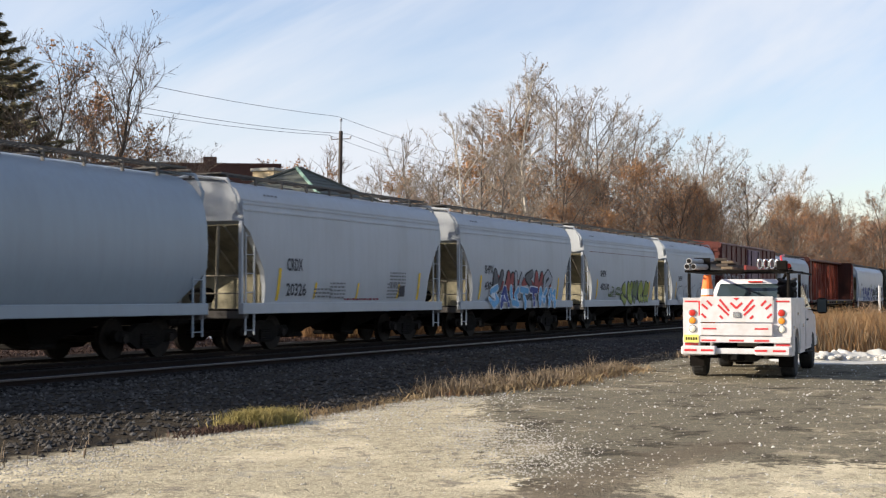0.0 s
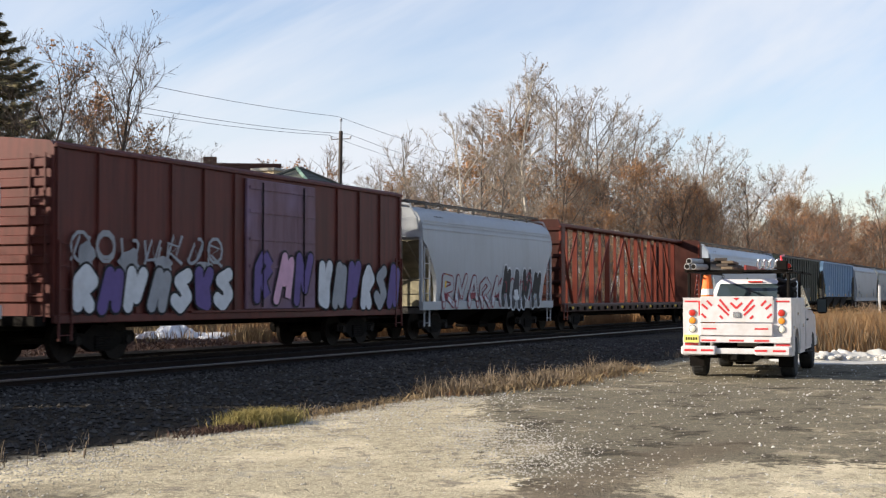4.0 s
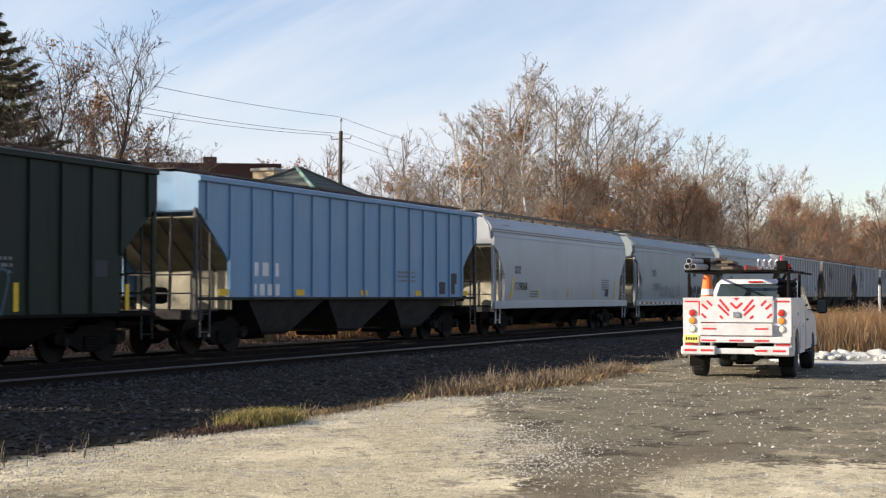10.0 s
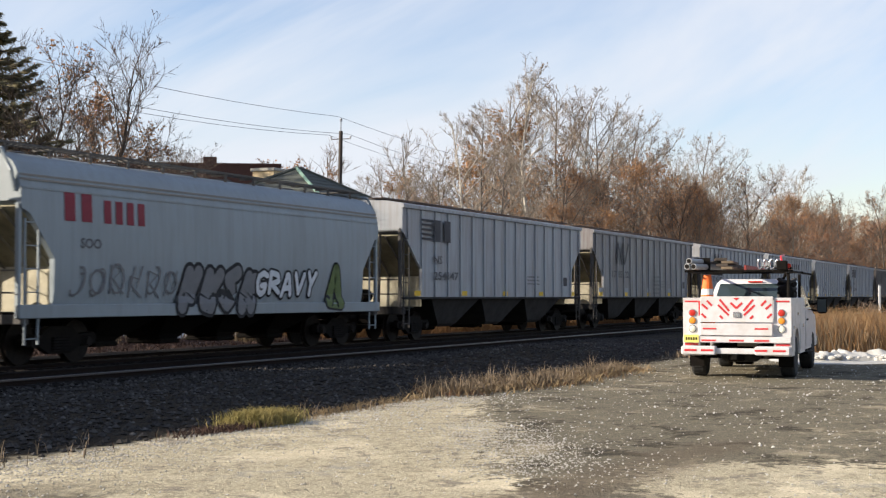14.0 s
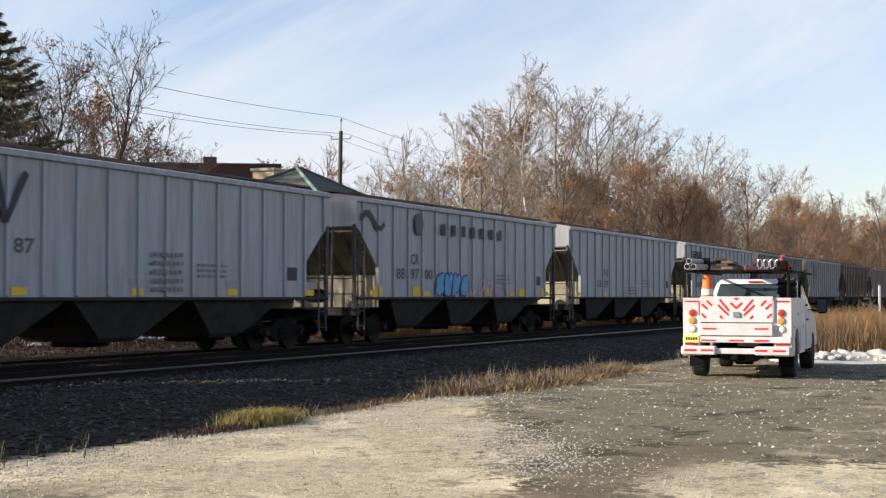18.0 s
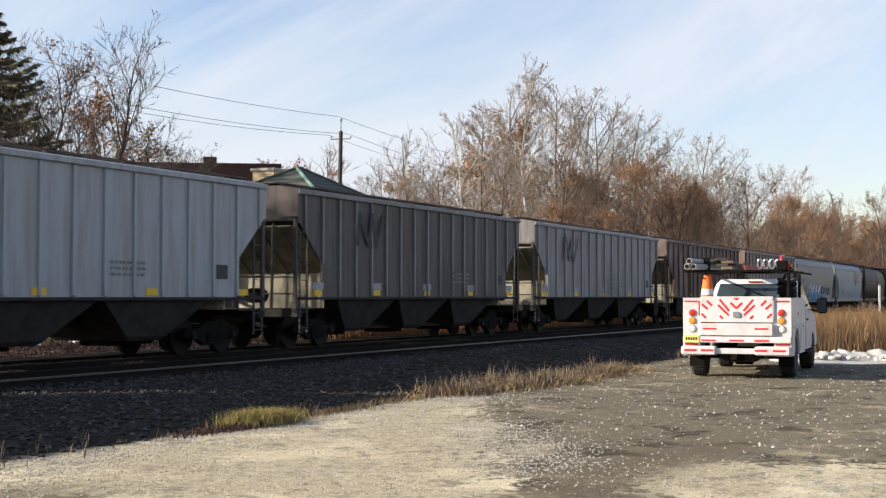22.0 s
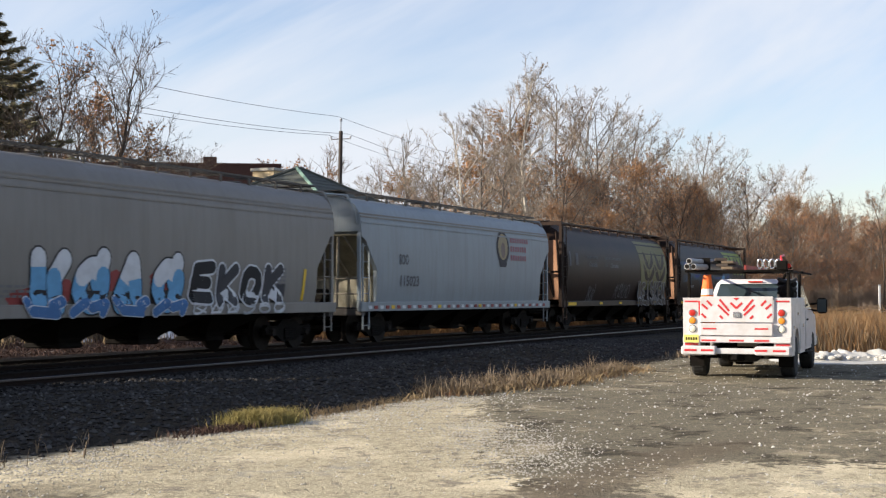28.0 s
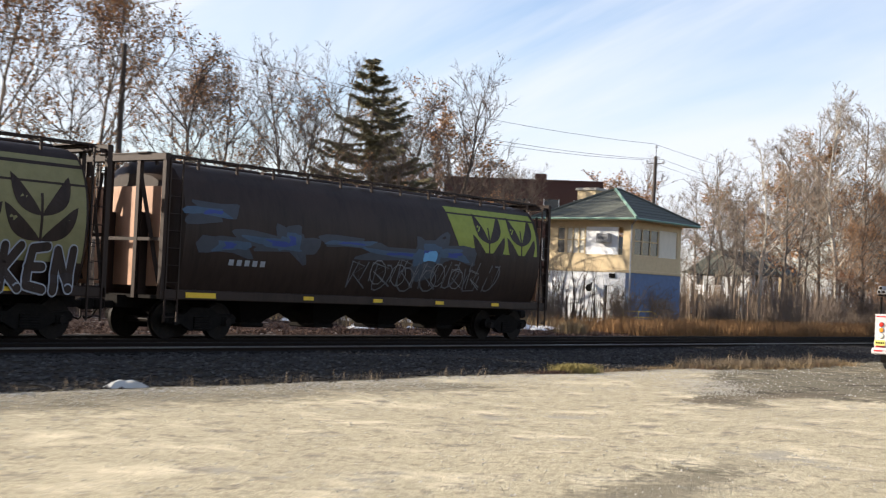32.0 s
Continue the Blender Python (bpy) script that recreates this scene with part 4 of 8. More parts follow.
def cylinder_hopper(m, L, label):
    root = thing("cylindrical_hopper", m, label, "freight car", "cars of the train")
    half = L / 2 - 1.45
    full = [(-y, z) for y, z in CYL] + [(y, z) for y, z in reversed(CYL)]
    rings = []
    for x, k in ((-half - 0.30, 0.80), (-half - 0.1, 0.95), (-half, 1.0), (-half / 2, 1.0), (0, 1.0), (half / 2, 1.0), (half, 1.0), (half + 0.1, 0.95), (half + 0.30, 0.80)):
        rings.append([(x, y * k, 2.65 + (z - 2.65) * k) for y, z in full])
    part("body", Geo().rings(rings), MAT["cyl"], root, smooth=True)
    face = lambda z: side_face(CYL, z)
    for s in (-1, 1):
        part("side_sill", Geo().box(-L / 2 + 0.8, L / 2 - 0.8, min(s * 1.42, s * 1.56), max(s * 1.42, s * 1.56), 1.0, 1.24, 0.02), MAT["cyl"], root)
        x = s * (L / 2 - 0.85)
        h = s * (half + 0.33)
        # the pale slope plate between the end frames
        g = Geo().rings([[(h, -1.38, 3.75), (h, 1.38, 3.75), (h + s * 0.03, 1.38, 3.75), (h + s * 0.03, -1.38, 3.75)],
                         [(h - s * 0.02, -1.3, 1.3), (h - s * 0.02, 1.3, 1.3), (h + s * 0.03, 1.3, 1.3), (h + s * 0.03, -1.3, 1.3)]])
        part("end_plate", g, MAT["cylend"], root, "rusty orange end plate")
        for y in (-1.5, -0.55, 0.55, 1.5):
            part("end_post", Geo().box(x - 0.06, x + 0.06, y - 0.06, y + 0.06, 1.0, 4.42), MAT["cyl"], root)
        part("end_beam", Geo().box(x - 0.08, x + 0.08, -1.55, 1.55, 4.36, 4.52), MAT["cyl"], root)
        part("end_beam", Geo().box(x - 0.05, x + 0.05, -1.55, 1.55, 2.4, 2.48), MAT["cyl"], root)
        for y in (-1, 1):
            part("end_brace", Geo().tube([(x, y * 1.5, 1.1), (h, y * 1.2, 4.1)], 0.05, 4), MAT["cyl"], root)
            part("end_brace", Geo().tube([(x, y * 0.5, 4.3), (h, y * 1.1, 1.4)], 0.07, 4), MAT["cyl"], root)
            part("end_brace", Geo().box(min(x, h), max(x, h), y * 0.62 - 0.05, y * 0.62 + 0.05, 1.08, 3.1), MAT["cyl"], root)
        part("end_roof_plate", Geo().box(min(x, h), max(x, h), -1.5, 1.5, 4.36, 4.42), MAT["cyl"], root)
        part("end_platform", Geo().box(min(x, h - s * 0.6), max(x, h - s * 0.6), -1.5, 1.5, 1.0, 1.08), MAT["black"], root)
        ladder(root, x - s * 0.28, -1.57, 0.45, 4.4, MAT["cyl"])
        ladder(root, x - s * 0.28, 1.57, 0.45, 4.4, MAT["cyl"])
        bogie(root, s * (L / 2 - 2.55))
    part("reflector", Geo().box(-L / 2 + 1.6, -L / 2 + 2.6, -1.575, -1.562, 1.05, 1.18), MAT["yellow"], root)
    for i in range(4):
        x = -L / 2 + 6.0 + i * 2.9
        part("reflector", Geo().box(x - 0.2, x + 0.2, -1.575, -1.562, 1.08, 1.18), MAT["yellow"], root)
    part("center_sill", Geo().box(-L / 2 + 0.6, L / 2 - 0.6, -0.22, 0.22, 0.74, 1.05), MAT["black"], root)
    hoppers(root, 4, L - 7.2, MAT["black"], 1.2, 0.36)
    couplers(root, L)
    running_board(root, L, 4.52, MAT["cyl"], 0.4, 0.75)
    roof_hatches(root, L, 4.46, MAT["cyl"], True)
    return root, face


# couplings along the train, in units of 57 m, and how far the train has come at each time
UNIT = 57.0
COUPLINGS = [0.305, 0.6655, 0.906, 1.138, 1.372, 1.5876, 1.9006, 2.1437, 2.590, 2.9617, 3.280, 3.610, 3.924, 4.2407, 4.545, 4.8778,
             5.2122, 5.551, 5.882, 6.2137, 6.549, 6.868, 7.207, 7.535, 7.8675, 8.1987, 8.5098, 8.830, 9.156]
COME = [(0, 0), (1, .2585), (2, .5218), (3, .7824), (3.5, .9146), (5.5, 1.4572), (6, 1.5977), (7, 1.8612), (8, 2.1298), (9, 2.3854), (10, 2.6499),
        (11, 2.9132), (12, 3.1844), (13, 3.4527), (14, 3.719), (14.5, 3.8522), (16.5, 4.3763), (17, 4.5099), (18, 4.7786), (19, 5.046), (20, 5.3128),
        (21, 5.5783), (22, 5.836), (23, 6.0964), (24, 6.3595), (25, 6.622), (25.5, 6.7561), (27.5, 7.2877), (28, 7.4208), (29, 7.6858), (30, 7.950),
        (31, 8.216), (32, 8.482)]


def car_pose(i, come):
    mid = (COUPLINGS[i] + COUPLINGS[i + 1]) / 2
    return track_pose(UNIT * (mid - come) - 8.61, TRAIN_W, RAIL_TOP)


def car_length(i):
    return UNIT * (COUPLINGS[i + 1] - COUPLINGS[i]) - 0.05


TRAIN = []
for key, base in (("yellow", (0.75, 0.48, 0.04)), ("ink", (0.04, 0.04, 0.047)), ("print", (0.17, 0.17, 0.175)), ("mark", (0.10, 0.10, 0.108)), ("sprayblue", (0.032, 0.052, 0.21)), ("spraysky", (0.13, 0.34, 0.56)), ("blue_spray", (0.055, 0.15, 0.33)),
                  ("spraywhite", (0.60, 0.62, 0.64)), ("sprayred", (0.27, 0.055, 0.05)), ("spraypink", (0.62, 0.36, 0.48)), ("spraygreen", (0.11, 0.15, 0.045)),
                  ("spraylime", (0.25, 0.285, 0.045)), ("sprayblack", (0.010, 0.010, 0.012)), ("sprayviolet", (0.12, 0.08, 0.24)), ("spraygrey", (0.30, 0.31, 0.33)), ("signred", (0.21, 0.024, 0.038)), ("signpink", (0.34, 0.15, 0.17)),
                  ("sprayhaze", (0.05, 0.085, 0.13)), ("sprayfog", (0.045, 0.05, 0.062)), ("crest", (0.32, 0.26, 0.15)), ("wheat", (0.205, 0.185, 0.082)), ("pale", (0.66, 0.66, 0.64))):
    MAT[key] = material("paint_" + key, base, tuple(c * 0.7 for c in base), scale=4, amount=0.5, rough=0.6)
MAT["door"] = car_paint("faded_lilac_brown_paint", (0.17, 0.10, 0.13), (0.08, 0.04, 0.045), 0.6, (0.22, 0.16, 0.26), 0.5)
MAT["deck"] = car_paint("dark_oxide_paint", (0.05, 0.017, 0.013), (0.022, 0.011, 0.009), 0.6)


def train():
    plan = {
        0: ("tuck", "grey", 4), 1: ("round", "white", 2), 2: ("round", "white", 2), 3: ("round", "white", 2), 4: ("round", "white", 2),
        6: ("round", "white", 2), 8: ("round", "bluewhite", 4), 9: ("ribbed", "green", 3), 10: ("ribbed", "blue", 3), 11: ("step", "white", 4),
        12: ("step", "soo", 4), 13: ("step", "soo", 4), 14: ("ribbed", "ribwhite", 3), 15: ("ribbed", "ribgrey", 3), 16: ("ribbed", "ribwhite", 3),
        17: ("ribbed", "ribwhite", 3), 18: ("ribbed", "ribwhite", 3), 19: ("ribbed", "ribwhite", 3), 20: ("ribbed", "ribdark", 3), 21: ("ribbed", "ribgrey", 3),
        22: ("ribbed", "brown", 3), 23: ("ribbed", "tan", 3), 24: ("step", "warmgrey", 4), 25: ("step", "soo", 4)}
    words = {"bluewhite": "glossy blue-white", "grey": "pale grey", "white": "off-white", "green": "dark green", "blue": "sky blue", "soo": "pale blue-grey", "warmgrey": "dusty grey", "ribwhite": "weathered white",
             "ribgrey": "weathered grey", "ribdark": "soot-blackened grey", "brown": "rust-streaked brown", "tan": "brownish grey rusty"}
    shape = {"tuck": "curved-side covered hopper car", "round": "smooth-sided covered hopper car", "step": "smooth-sided covered grain hopper car", "ribbed": "ribbed covered hopper car"}
    for i in range(28):
        L, m = car_length(i), car_pose(i, 0)
        if i == 5:
            root, face = boxcar(m, L)
        elif i == 7:
            root, face = centerbeam(m, L)
        elif i in (26, 27):
            root, face = cylinder_hopper(m, L, "dark brown cylindrical grain hopper with " + ("a yellow wheat emblem" if i == 26 else "a lime-green emblem") + " and graffiti")
        else:
            style, colour, bays = plan[i]
            root, face = covered_hopper(m, L, MAT[colour], style, "covered_hopper", words[colour] + " steel " + shape[style] + " on the track", bays, i, MAT["sooty"] if i >= 14 or i == 10 else None, MAT["rustboard"] if style == "ribbed" else None)
        TRAIN.append(root)
        decorate(i, root, face, L)


def bar_word(root, x0, x1, z0, z1, mat, face, n, name="sign_letter"):
    """A brand name as plain blocks of its size and colour."""
    w = (x1 - x0) / n
    for k in range(n):
        g = Geo()
        a, b = x0 + k * w, x0 + k * w + w * 0.62
        patch(g, a, b, z0, z1, face)
        part(name, g, mat, root)


def disc(root, x, z, rx, rz, mat, face, name, off=0.012, label=""):
    g = Geo()
    n = 28
    g.add([(x, face(z) - off, z)] + [(x + rx * math.cos(k * 2 * math.pi / n), face(z + rz * math.sin(k * 2 * math.pi / n)) - off, z + rz * math.sin(k * 2 * math.pi / n)) for k in range(n)],
          [(0, 1 + k, 1 + (k + 1) % n) for k in range(n)])
    return part(name, g, mat, root, label)


def marks(root, face, o, ink, lines, size, x, z, width):
    """Reporting marks: lines of characters, one under the other."""
    for k, text in enumerate(lines):
        lettering("reporting_mark", text, size, ink, root, o + x, z - k * size * 1.45, face, width * len(text) / max(len(t) for t in lines))


def between_ribs(root, L, x, z, size, mat, pairs):
    """Marks set two by two in the bays between the ribs of a side."""
    span = L - 2 * E - 0.7
    k0 = int((x - L / 2 + span / 2) / (span / 16))
    for k, text in enumerate(pairs):
        lettering("reporting_mark", text, size, mat, root, -span / 2 + span / 16 * (k0 + k) + 0.20, z, lambda q: -1.585, 0.62)


def wheat(root, x, z, mat, face, k_w=1.0):
    """A stalk with two pairs of pointed leaves."""
    g = Geo()
    stroke(g, [(x, z + 1.2 * k / 8) for k in range(9)], 0.07, face, 0.014)
    part("emblem_stalk", g, mat, root)
    for s in (-1, 1):
        for k, (x1, z0, z1) in enumerate(((0.78, 0.15, 0.95), (0.62, 0.70, 1.62))):
            dx, dz = s * x1 * k_w, z1 - z0
            d = math.hypot(dx, dz)
            rows = []
            for j in range(11):
                t = j / 10
                h = 0.19 * math.sin(math.pi * t) ** 0.8
                bow = 0.14 * math.sin(math.pi * t)
                cx, cz = x + dx * t + s * bow * dz / d, z + z0 + dz * t - bow * abs(dx) / d
                rows += [(cx - dz / d * h, cz + dx / d * h), (cx + dz / d * h, cz - dx / d * h)]
            g = Geo().add([(px, face(pz) - 0.0145 - 0.0006 * k, pz) for px, pz in rows], [(2 * j, 2 * j + 1, 2 * j + 3, 2 * j + 2) for j in range(10)])
            part("emblem_leaf", g, mat, root)


def sweep(root, x0, x1, z0, z1, mat, face, name="emblem_field"):
    """A painted field that follows a curved side."""
    g = Geo()
    n = 10
    v = [(x, face(z0 + (z1 - z0) * k / n) - 0.009, z0 + (z1 - z0) * k / n) for k in range(n + 1) for x in (x0 + 0.5 * (k / n - 1) ** 2, x1)]
    g.add(v, [(2 * k, 2 * k + 1, 2 * k + 3, 2 * k + 2) for k in range(n)])
    return part(name, g, mat, root)


def decorate(i, root, face, L):
    o = -L / 2
    ink, dim, faint, yel = MAT["ink"], MAT["mark"], MAT["print"], MAT["yellow"]
    W, B, K = MAT["spraywhite"], MAT["sprayblue"], MAT["sprayblack"]
    if i in (1, 2, 3, 4, 6, 8, 11, 24):
        stripes(root, [o + 2.45, o + L - 2.6], 1.32, yel, face, 0.14, 0.85)
        small_print(root, o + 4.4, 1.38, 1.0, 0.3, faint, face)
        small_print(root, o + L - 4.6, 1.70, 1.1, 0.5, faint, face, 5)
        part("data_plate", patch(Geo(), o + L - 4.0, o + L - 3.55, 1.42, 1.75, face), ink, root)
        small_print(root, o + 2.0, 4.02, 0.7, 0.1, faint, face, 1)
    if i in (9, 10, 14, 15, 16, 17, 18, 19, 20, 21, 22, 23):
        for k in range(5):
            x = o + 1.9 + (L - 3.8) * k / 4
            part("reflector", Geo().box(x - 0.07, x + 0.07, -1.602, -1.590, 1.12, 1.70) if i == 9 else Geo().box(x - 0.22, x + 0.22, -1.602, -1.590, 1.45, 1.61), yel, root)
        small_print(root, o + L * 0.62, 1.85, 1.3, 0.4, faint, face)
        part("data_plate", Geo().box(o + L - 3.1, o + L - 2.6, -1.600, -1.589, 1.85, 2.2), ink, root)
    if i == 1:
        marks(root, face, o, ink, ["CRDX", "20326"], 0.46, 2.9, 2.12, 1.05)
        stripes(root, [o + 4.4, o + 6.9, o + 9.6], 1.36, yel, face, 0.10, 0.45)
        for x in (5.3, 8.9):
            small_print(root, o + x, 1.35, 0.9, 0.5, MAT["print"], face, 5)
        small_print(root, o + 6.2, 1.3, 2.2, 0.1, MAT["signred"], face, 1)
    if i == 2:
        marks(root, face, o, ink, ["SHPX", "43051"], 0.40, 2.9, 2.25, 1.0)
        spray_cloud(root, o + 3.6, o + 10.0, 1.5, 2.1, MAT["sprayred"], face, 20, 12, 0.5)
        piece(root, "152413", o + 3.6, o + 9.9, 1.35, 2.42, [MAT["mark"], MAT["sprayred"], MAT["spraygrey"]], K, face, 21, 0.24, 0.06, lift=0.004)
        piece(root, "4A2TT15", o + 3.2, o + 10.3, 1.0, 1.8, [MAT["spraysky"], B, MAT["spraysky"]], W, face, 22, 0.22, 0.045, lift=0.026)
    if i == 3:
        marks(root, face, o, ink, ["SHPX", "432130"], 0.40, 3.0, 2.3, 1.25)
        piece(root, "42135", o + 6.1, o + 10.6, 1.1, 2.15, [MAT["spraylime"], MAT["spraylime"], MAT["spraygreen"]], K, face, 31, 0.34, 0.05)
        scribble(root, o + 4.0, o + 6.2, 1.4, 2.0, MAT["spraygreen"], face, 32, 2)
        small_print(root, o + 1.5, 3.35, 10.5, 0.05, MAT["red"], face, 1)
    if i == 4:
        marks(root, face, o, ink, ["SHPX", "43203"], 0.36, 3.0, 2.25, 1.0)
        piece(root, "6366", o + 2.6, o + 8.4, 1.0, 1.98, [MAT["white"]], MAT["mark"], face, 41, 0.5, 0.022)
        stripes(root, [o + 4.6, o + 7.6], 1.36, yel, face, 0.2, 0.5)
    if i == 5:
        scribble(root, o + 1.1, o + 7.0, 2.1, 2.9, MAT["spraygrey"], face, 51, 7, 0.08)
        spray_cloud(root, o + 1.6, o + 6.8, 1.9, 2.3, MAT["spraygrey"], face, 55, 4, 0.5)
        piece(root, "3515424", o + 1.2, o + 7.4, 1.05, 2.1, [W, MAT["sprayviolet"], W, MAT["spraygrey"]], K, face, 52, 0.34, 0.06, lift=0.006)
        piece(root, "251345", o + 11.6, o + 16.8, 1.05, 2.4, [W, MAT["spraygrey"], MAT["sprayviolet"]], K, face, 53, 0.36, 0.06)
        piece(root, "351", o + 8.2, o + 11.3, 1.2, 2.6, [MAT["sprayviolet"], MAT["spraypink"]], K, lambda z: -1.69, 54, 0.3, 0.06)
    if i == 6:
        piece(root, "R1A35", o + 2.2, o + 7.6, 1.05, 2.15, [MAT["white"]], MAT["signred"], face, 61, 0.2, 0.05)
        piece(root, "5A15", o + 7.4, o + 11.6, 0.98, 2.5, [K, MAT["ink"], K], W, face, 62, 0.32, 0.06, lift=0.006)
        scribble(root, o + 7.3, o + 11.6, 1.0, 2.4, MAT["signred"], face, 63, 5, 0.07)
    if i == 7:
        for k in range(6):
            small_print(root, o + L - 2.1, 1.5 + k * 0.26, 0.22, 0.12, MAT["pale"], lambda z: -1.43, 1)
    if i == 8:
        marks(root, face, o, ink, ["BNGX", "60128"], 0.36, 3.2, 2.45, 0.95)
        piece(root, "BANE", o + 4.3, o + 9.1, 0.98, 2.35, [B], W, face, 81, 0.32, 0.06)
        spray_cloud(root, o + 9.4, o + 19.0, 1.5, 2.55, MAT["spraygreen"], face, 80, 22, 0.36)
        piece(root, "E31", o + 9.9, o + 14.0, 0.98, 2.3, [MAT["sprayviolet"], K, K], W, face, 82, 0.38, 0.07)
        piece(root, "CENT", o + 14.0, o + 19.2, 0.98, 2.45, [K], W, face, 83, 0.4, 0.07)
    if i == 9:
        between_ribs(root, L, 3.1, 2.10, 0.46, MAT["pale"], ["NO", "KL"])
        between_ribs(root, L, 3.1, 1.50, 0.46, MAT["pale"], ["81", "89", "65"])
        piece(root, "1T4325", o + 5.9, o + 12.3, 1.1, 2.0, [MAT["green"]], MAT["sprayhaze"], lambda z: -1.648, 91, 0.3, 0.07)
        stripes(root, [o + 1.9, o + 5.0], 1.15, yel, face, 0.16, 0.95, 0)
    if i == 10:
        bar_word(root, o + 3.2, o + 4.7, 1.95, 2.3, MAT["pale"], face, 3)
        bar_word(root, o + 3.2, o + 4.7, 1.45, 1.75, MAT["pale"], face, 4)
        for x in (L - 4.0, L - 3.2):
            part("data_plate", Geo().box(o + x, o + x + 0.45, -1.600, -1.588, 1.5, 1.9), ink, root)
    if i == 11:
        marks(root, face, o, ink, ["SOO", "119068"], 0.42, 2.75, 2.28, 1.25)
        stripes(root, [o + 5.2, o + 8.8, o + 12.2], 1.33, yel, face, 0.12, 0.4)
    if i in (12, 25):
        marks(root, face, o, dim, ["SOO", "119513" if i == 12 else "115023"], 0.46, 3.6 if i == 12 else 3.3, 2.42, 1.35)
        x0 = o + 11.95
        disc(root, x0, 3.2, 0.62, 0.62, ink, face, "crest", 0.010, "round dark crest with a tan field")
        disc(root, x0, 3.24, 0.47, 0.48, MAT["crest"], face, "crest_field", 0.016)
        disc(root, x0, 3.12, 0.2, 0.28, MAT["tan"], face, "crest_shape", 0.021)
        part("crest_ribbon", Geo().add([(x, face(z) - 0.014, z) for x, z in ((x0 - 0.28, 2.5), (x0 + 0.28, 2.5), (x0 + 0.4, 2.68), (x0 - 0.4, 2.68))], [(0, 1, 2, 3)]), ink, root)
        for k, n in enumerate((8, 7, 7)):
            bar_word(root, x0 + 0.75, x0 + 0.75 + n * 0.24, 3.42 - k * 0.33, 3.62 - k * 0.33, MAT["signpink"], face, n)
        for k in range(40):
            x = o + 1.2 + (L - 2.4) * k / 40
            part("reflector", Geo().box(x, x + 0.22, -1.632, -1.620, 1.05, 1.15), MAT["yellow"] if k % 9 == 4 else MAT["sprayred"] if k % 2 else W, root)
    if i == 12:
        scribble(root, o + 5.0, o + 9.0, 1.35, 2.05, MAT["print"], face, 121, 5)
        piece(root, "5314", o + 10.6, o + 14.2, 1.0, 2.0, [K, MAT["ink"]], MAT["spraygrey"], face, 122, 0.34, 0.05, 0.25)
    if i == 13:
        bar_word(root, o + 2.1, o + 3.2, 3.0, 3.62, MAT["signred"], face, 2)
        bar_word(root, o + 3.4, o + 5.0, 3.0, 3.5, MAT["signred"], face, 4)
        marks(root, face, o, dim, ["SOO"], 0.3, 2.6, 2.45, 0.7)
        scribble(root, o + 2.2, o + 6.2, 1.35, 2.2, faint, face, 131, 6)
        piece(root, "1245", o + 6.2, o + 9.6, 1.0, 2.15, [MAT["print"]], K, face, 132, 0.36, 0.09, 0.3)
        piece(root, "GRAVY", o + 9.5, o + 12.7, 1.42, 2.1, [W], K, face, 133, 0.15, 0.06, 0.15, lift=0.012)
        piece(root, "7", o + 13.2, o + 14.4, 1.0, 2.3, [MAT["spraygreen"]], K, face, 134, 0.34, 0.06)
    if i in (14, 19):
        for k in range(5):
            z = 3.25 + k * 0.15
            part("emblem_bar", Geo().box(o + 2.1, o + 3.0, -1.660, -1.645, z, z + 0.07), ink, root)
        bar_word(root, o + 3.05, o + 4.65, 3.22, 3.92, ink, lambda z: -1.648, 2)
        marks(root, lambda z: -1.648, o, dim, ["NS", "254053" if i == 19 else "254147"], 0.36, 3.0, 2.5, 2.0)
    if i in (15, 16, 20, 21):
        x = o + 4.15
        g = Geo()
        for pts in ([(0, 0), (0.12, 1.0)], [(0.12, 1.0), (0.75, 0.0)], [(0.75, 0.0), (0.9, 1.0)], [(0.9, 1.0), (1.15, 0.0)], [(1.15, 0), (1.75, 1.0)]):
            stroke(g, [(x + a, 2.9 + b) for a, b in pts], 0.16, lambda z: -1.648, 0.006)
        part("emblem", g, dim if i == 21 else ink, root)
        if i in (15, 16):
            between_ribs(root, L, 4.2, 2.3, 0.42, dim, ["17", "85", "87"] if i == 16 else ["17", "85", "22"])
        small_print(root, o + 10.1, 1.5, 1.2, 1.0, MAT["ribdark"] if i == 20 else faint, lambda z: -1.648, 5)
        for k in range(5):
            x = o + 1.9 + (L - 3.8) * k / 4
            part("reflector", Geo().box(x - 0.3, x + 0.3, -1.600, -1.589, 1.62, 1.82), MAT["spraygrey"], root)
    if i == 17:
        for k in range(7):
            lettering_x = o + 6.7 + k * 0.83
            bar_word(root, lettering_x, lettering_x + 0.5, 3.45, 3.82, ink, lambda z: -1.648, 1)
        disc(root, o + 4.95, 3.72, 0.32, 0.36, dim, lambda z: -1.648, "crest")
        between_ribs(root, L, 4.4, 2.45, 0.46, dim, ["CR"])
        between_ribs(root, L, 3.4, 1.98, 0.46, dim, ["88", "97", "00"])
        piece(root, "4216", o + 6.2, o + 8.9, 1.42, 2.15, [MAT["spraysky"]], B, lambda z: -1.648, 171, 0.28, 0.05)
        scribble(root, o + 9.0, o + 12.8, 1.45, 2.1, MAT["spraypink"], lambda z: -1.63, 172, 5)
        for x in (1.9, 4.6, 10.6, 13.9, 16.3):
            part("yellow_panel", Geo().box(o + x, o + x + 0.55, -1.604, -1.592, 1.43, 1.73), yel, root)
        stroke_g = Geo()
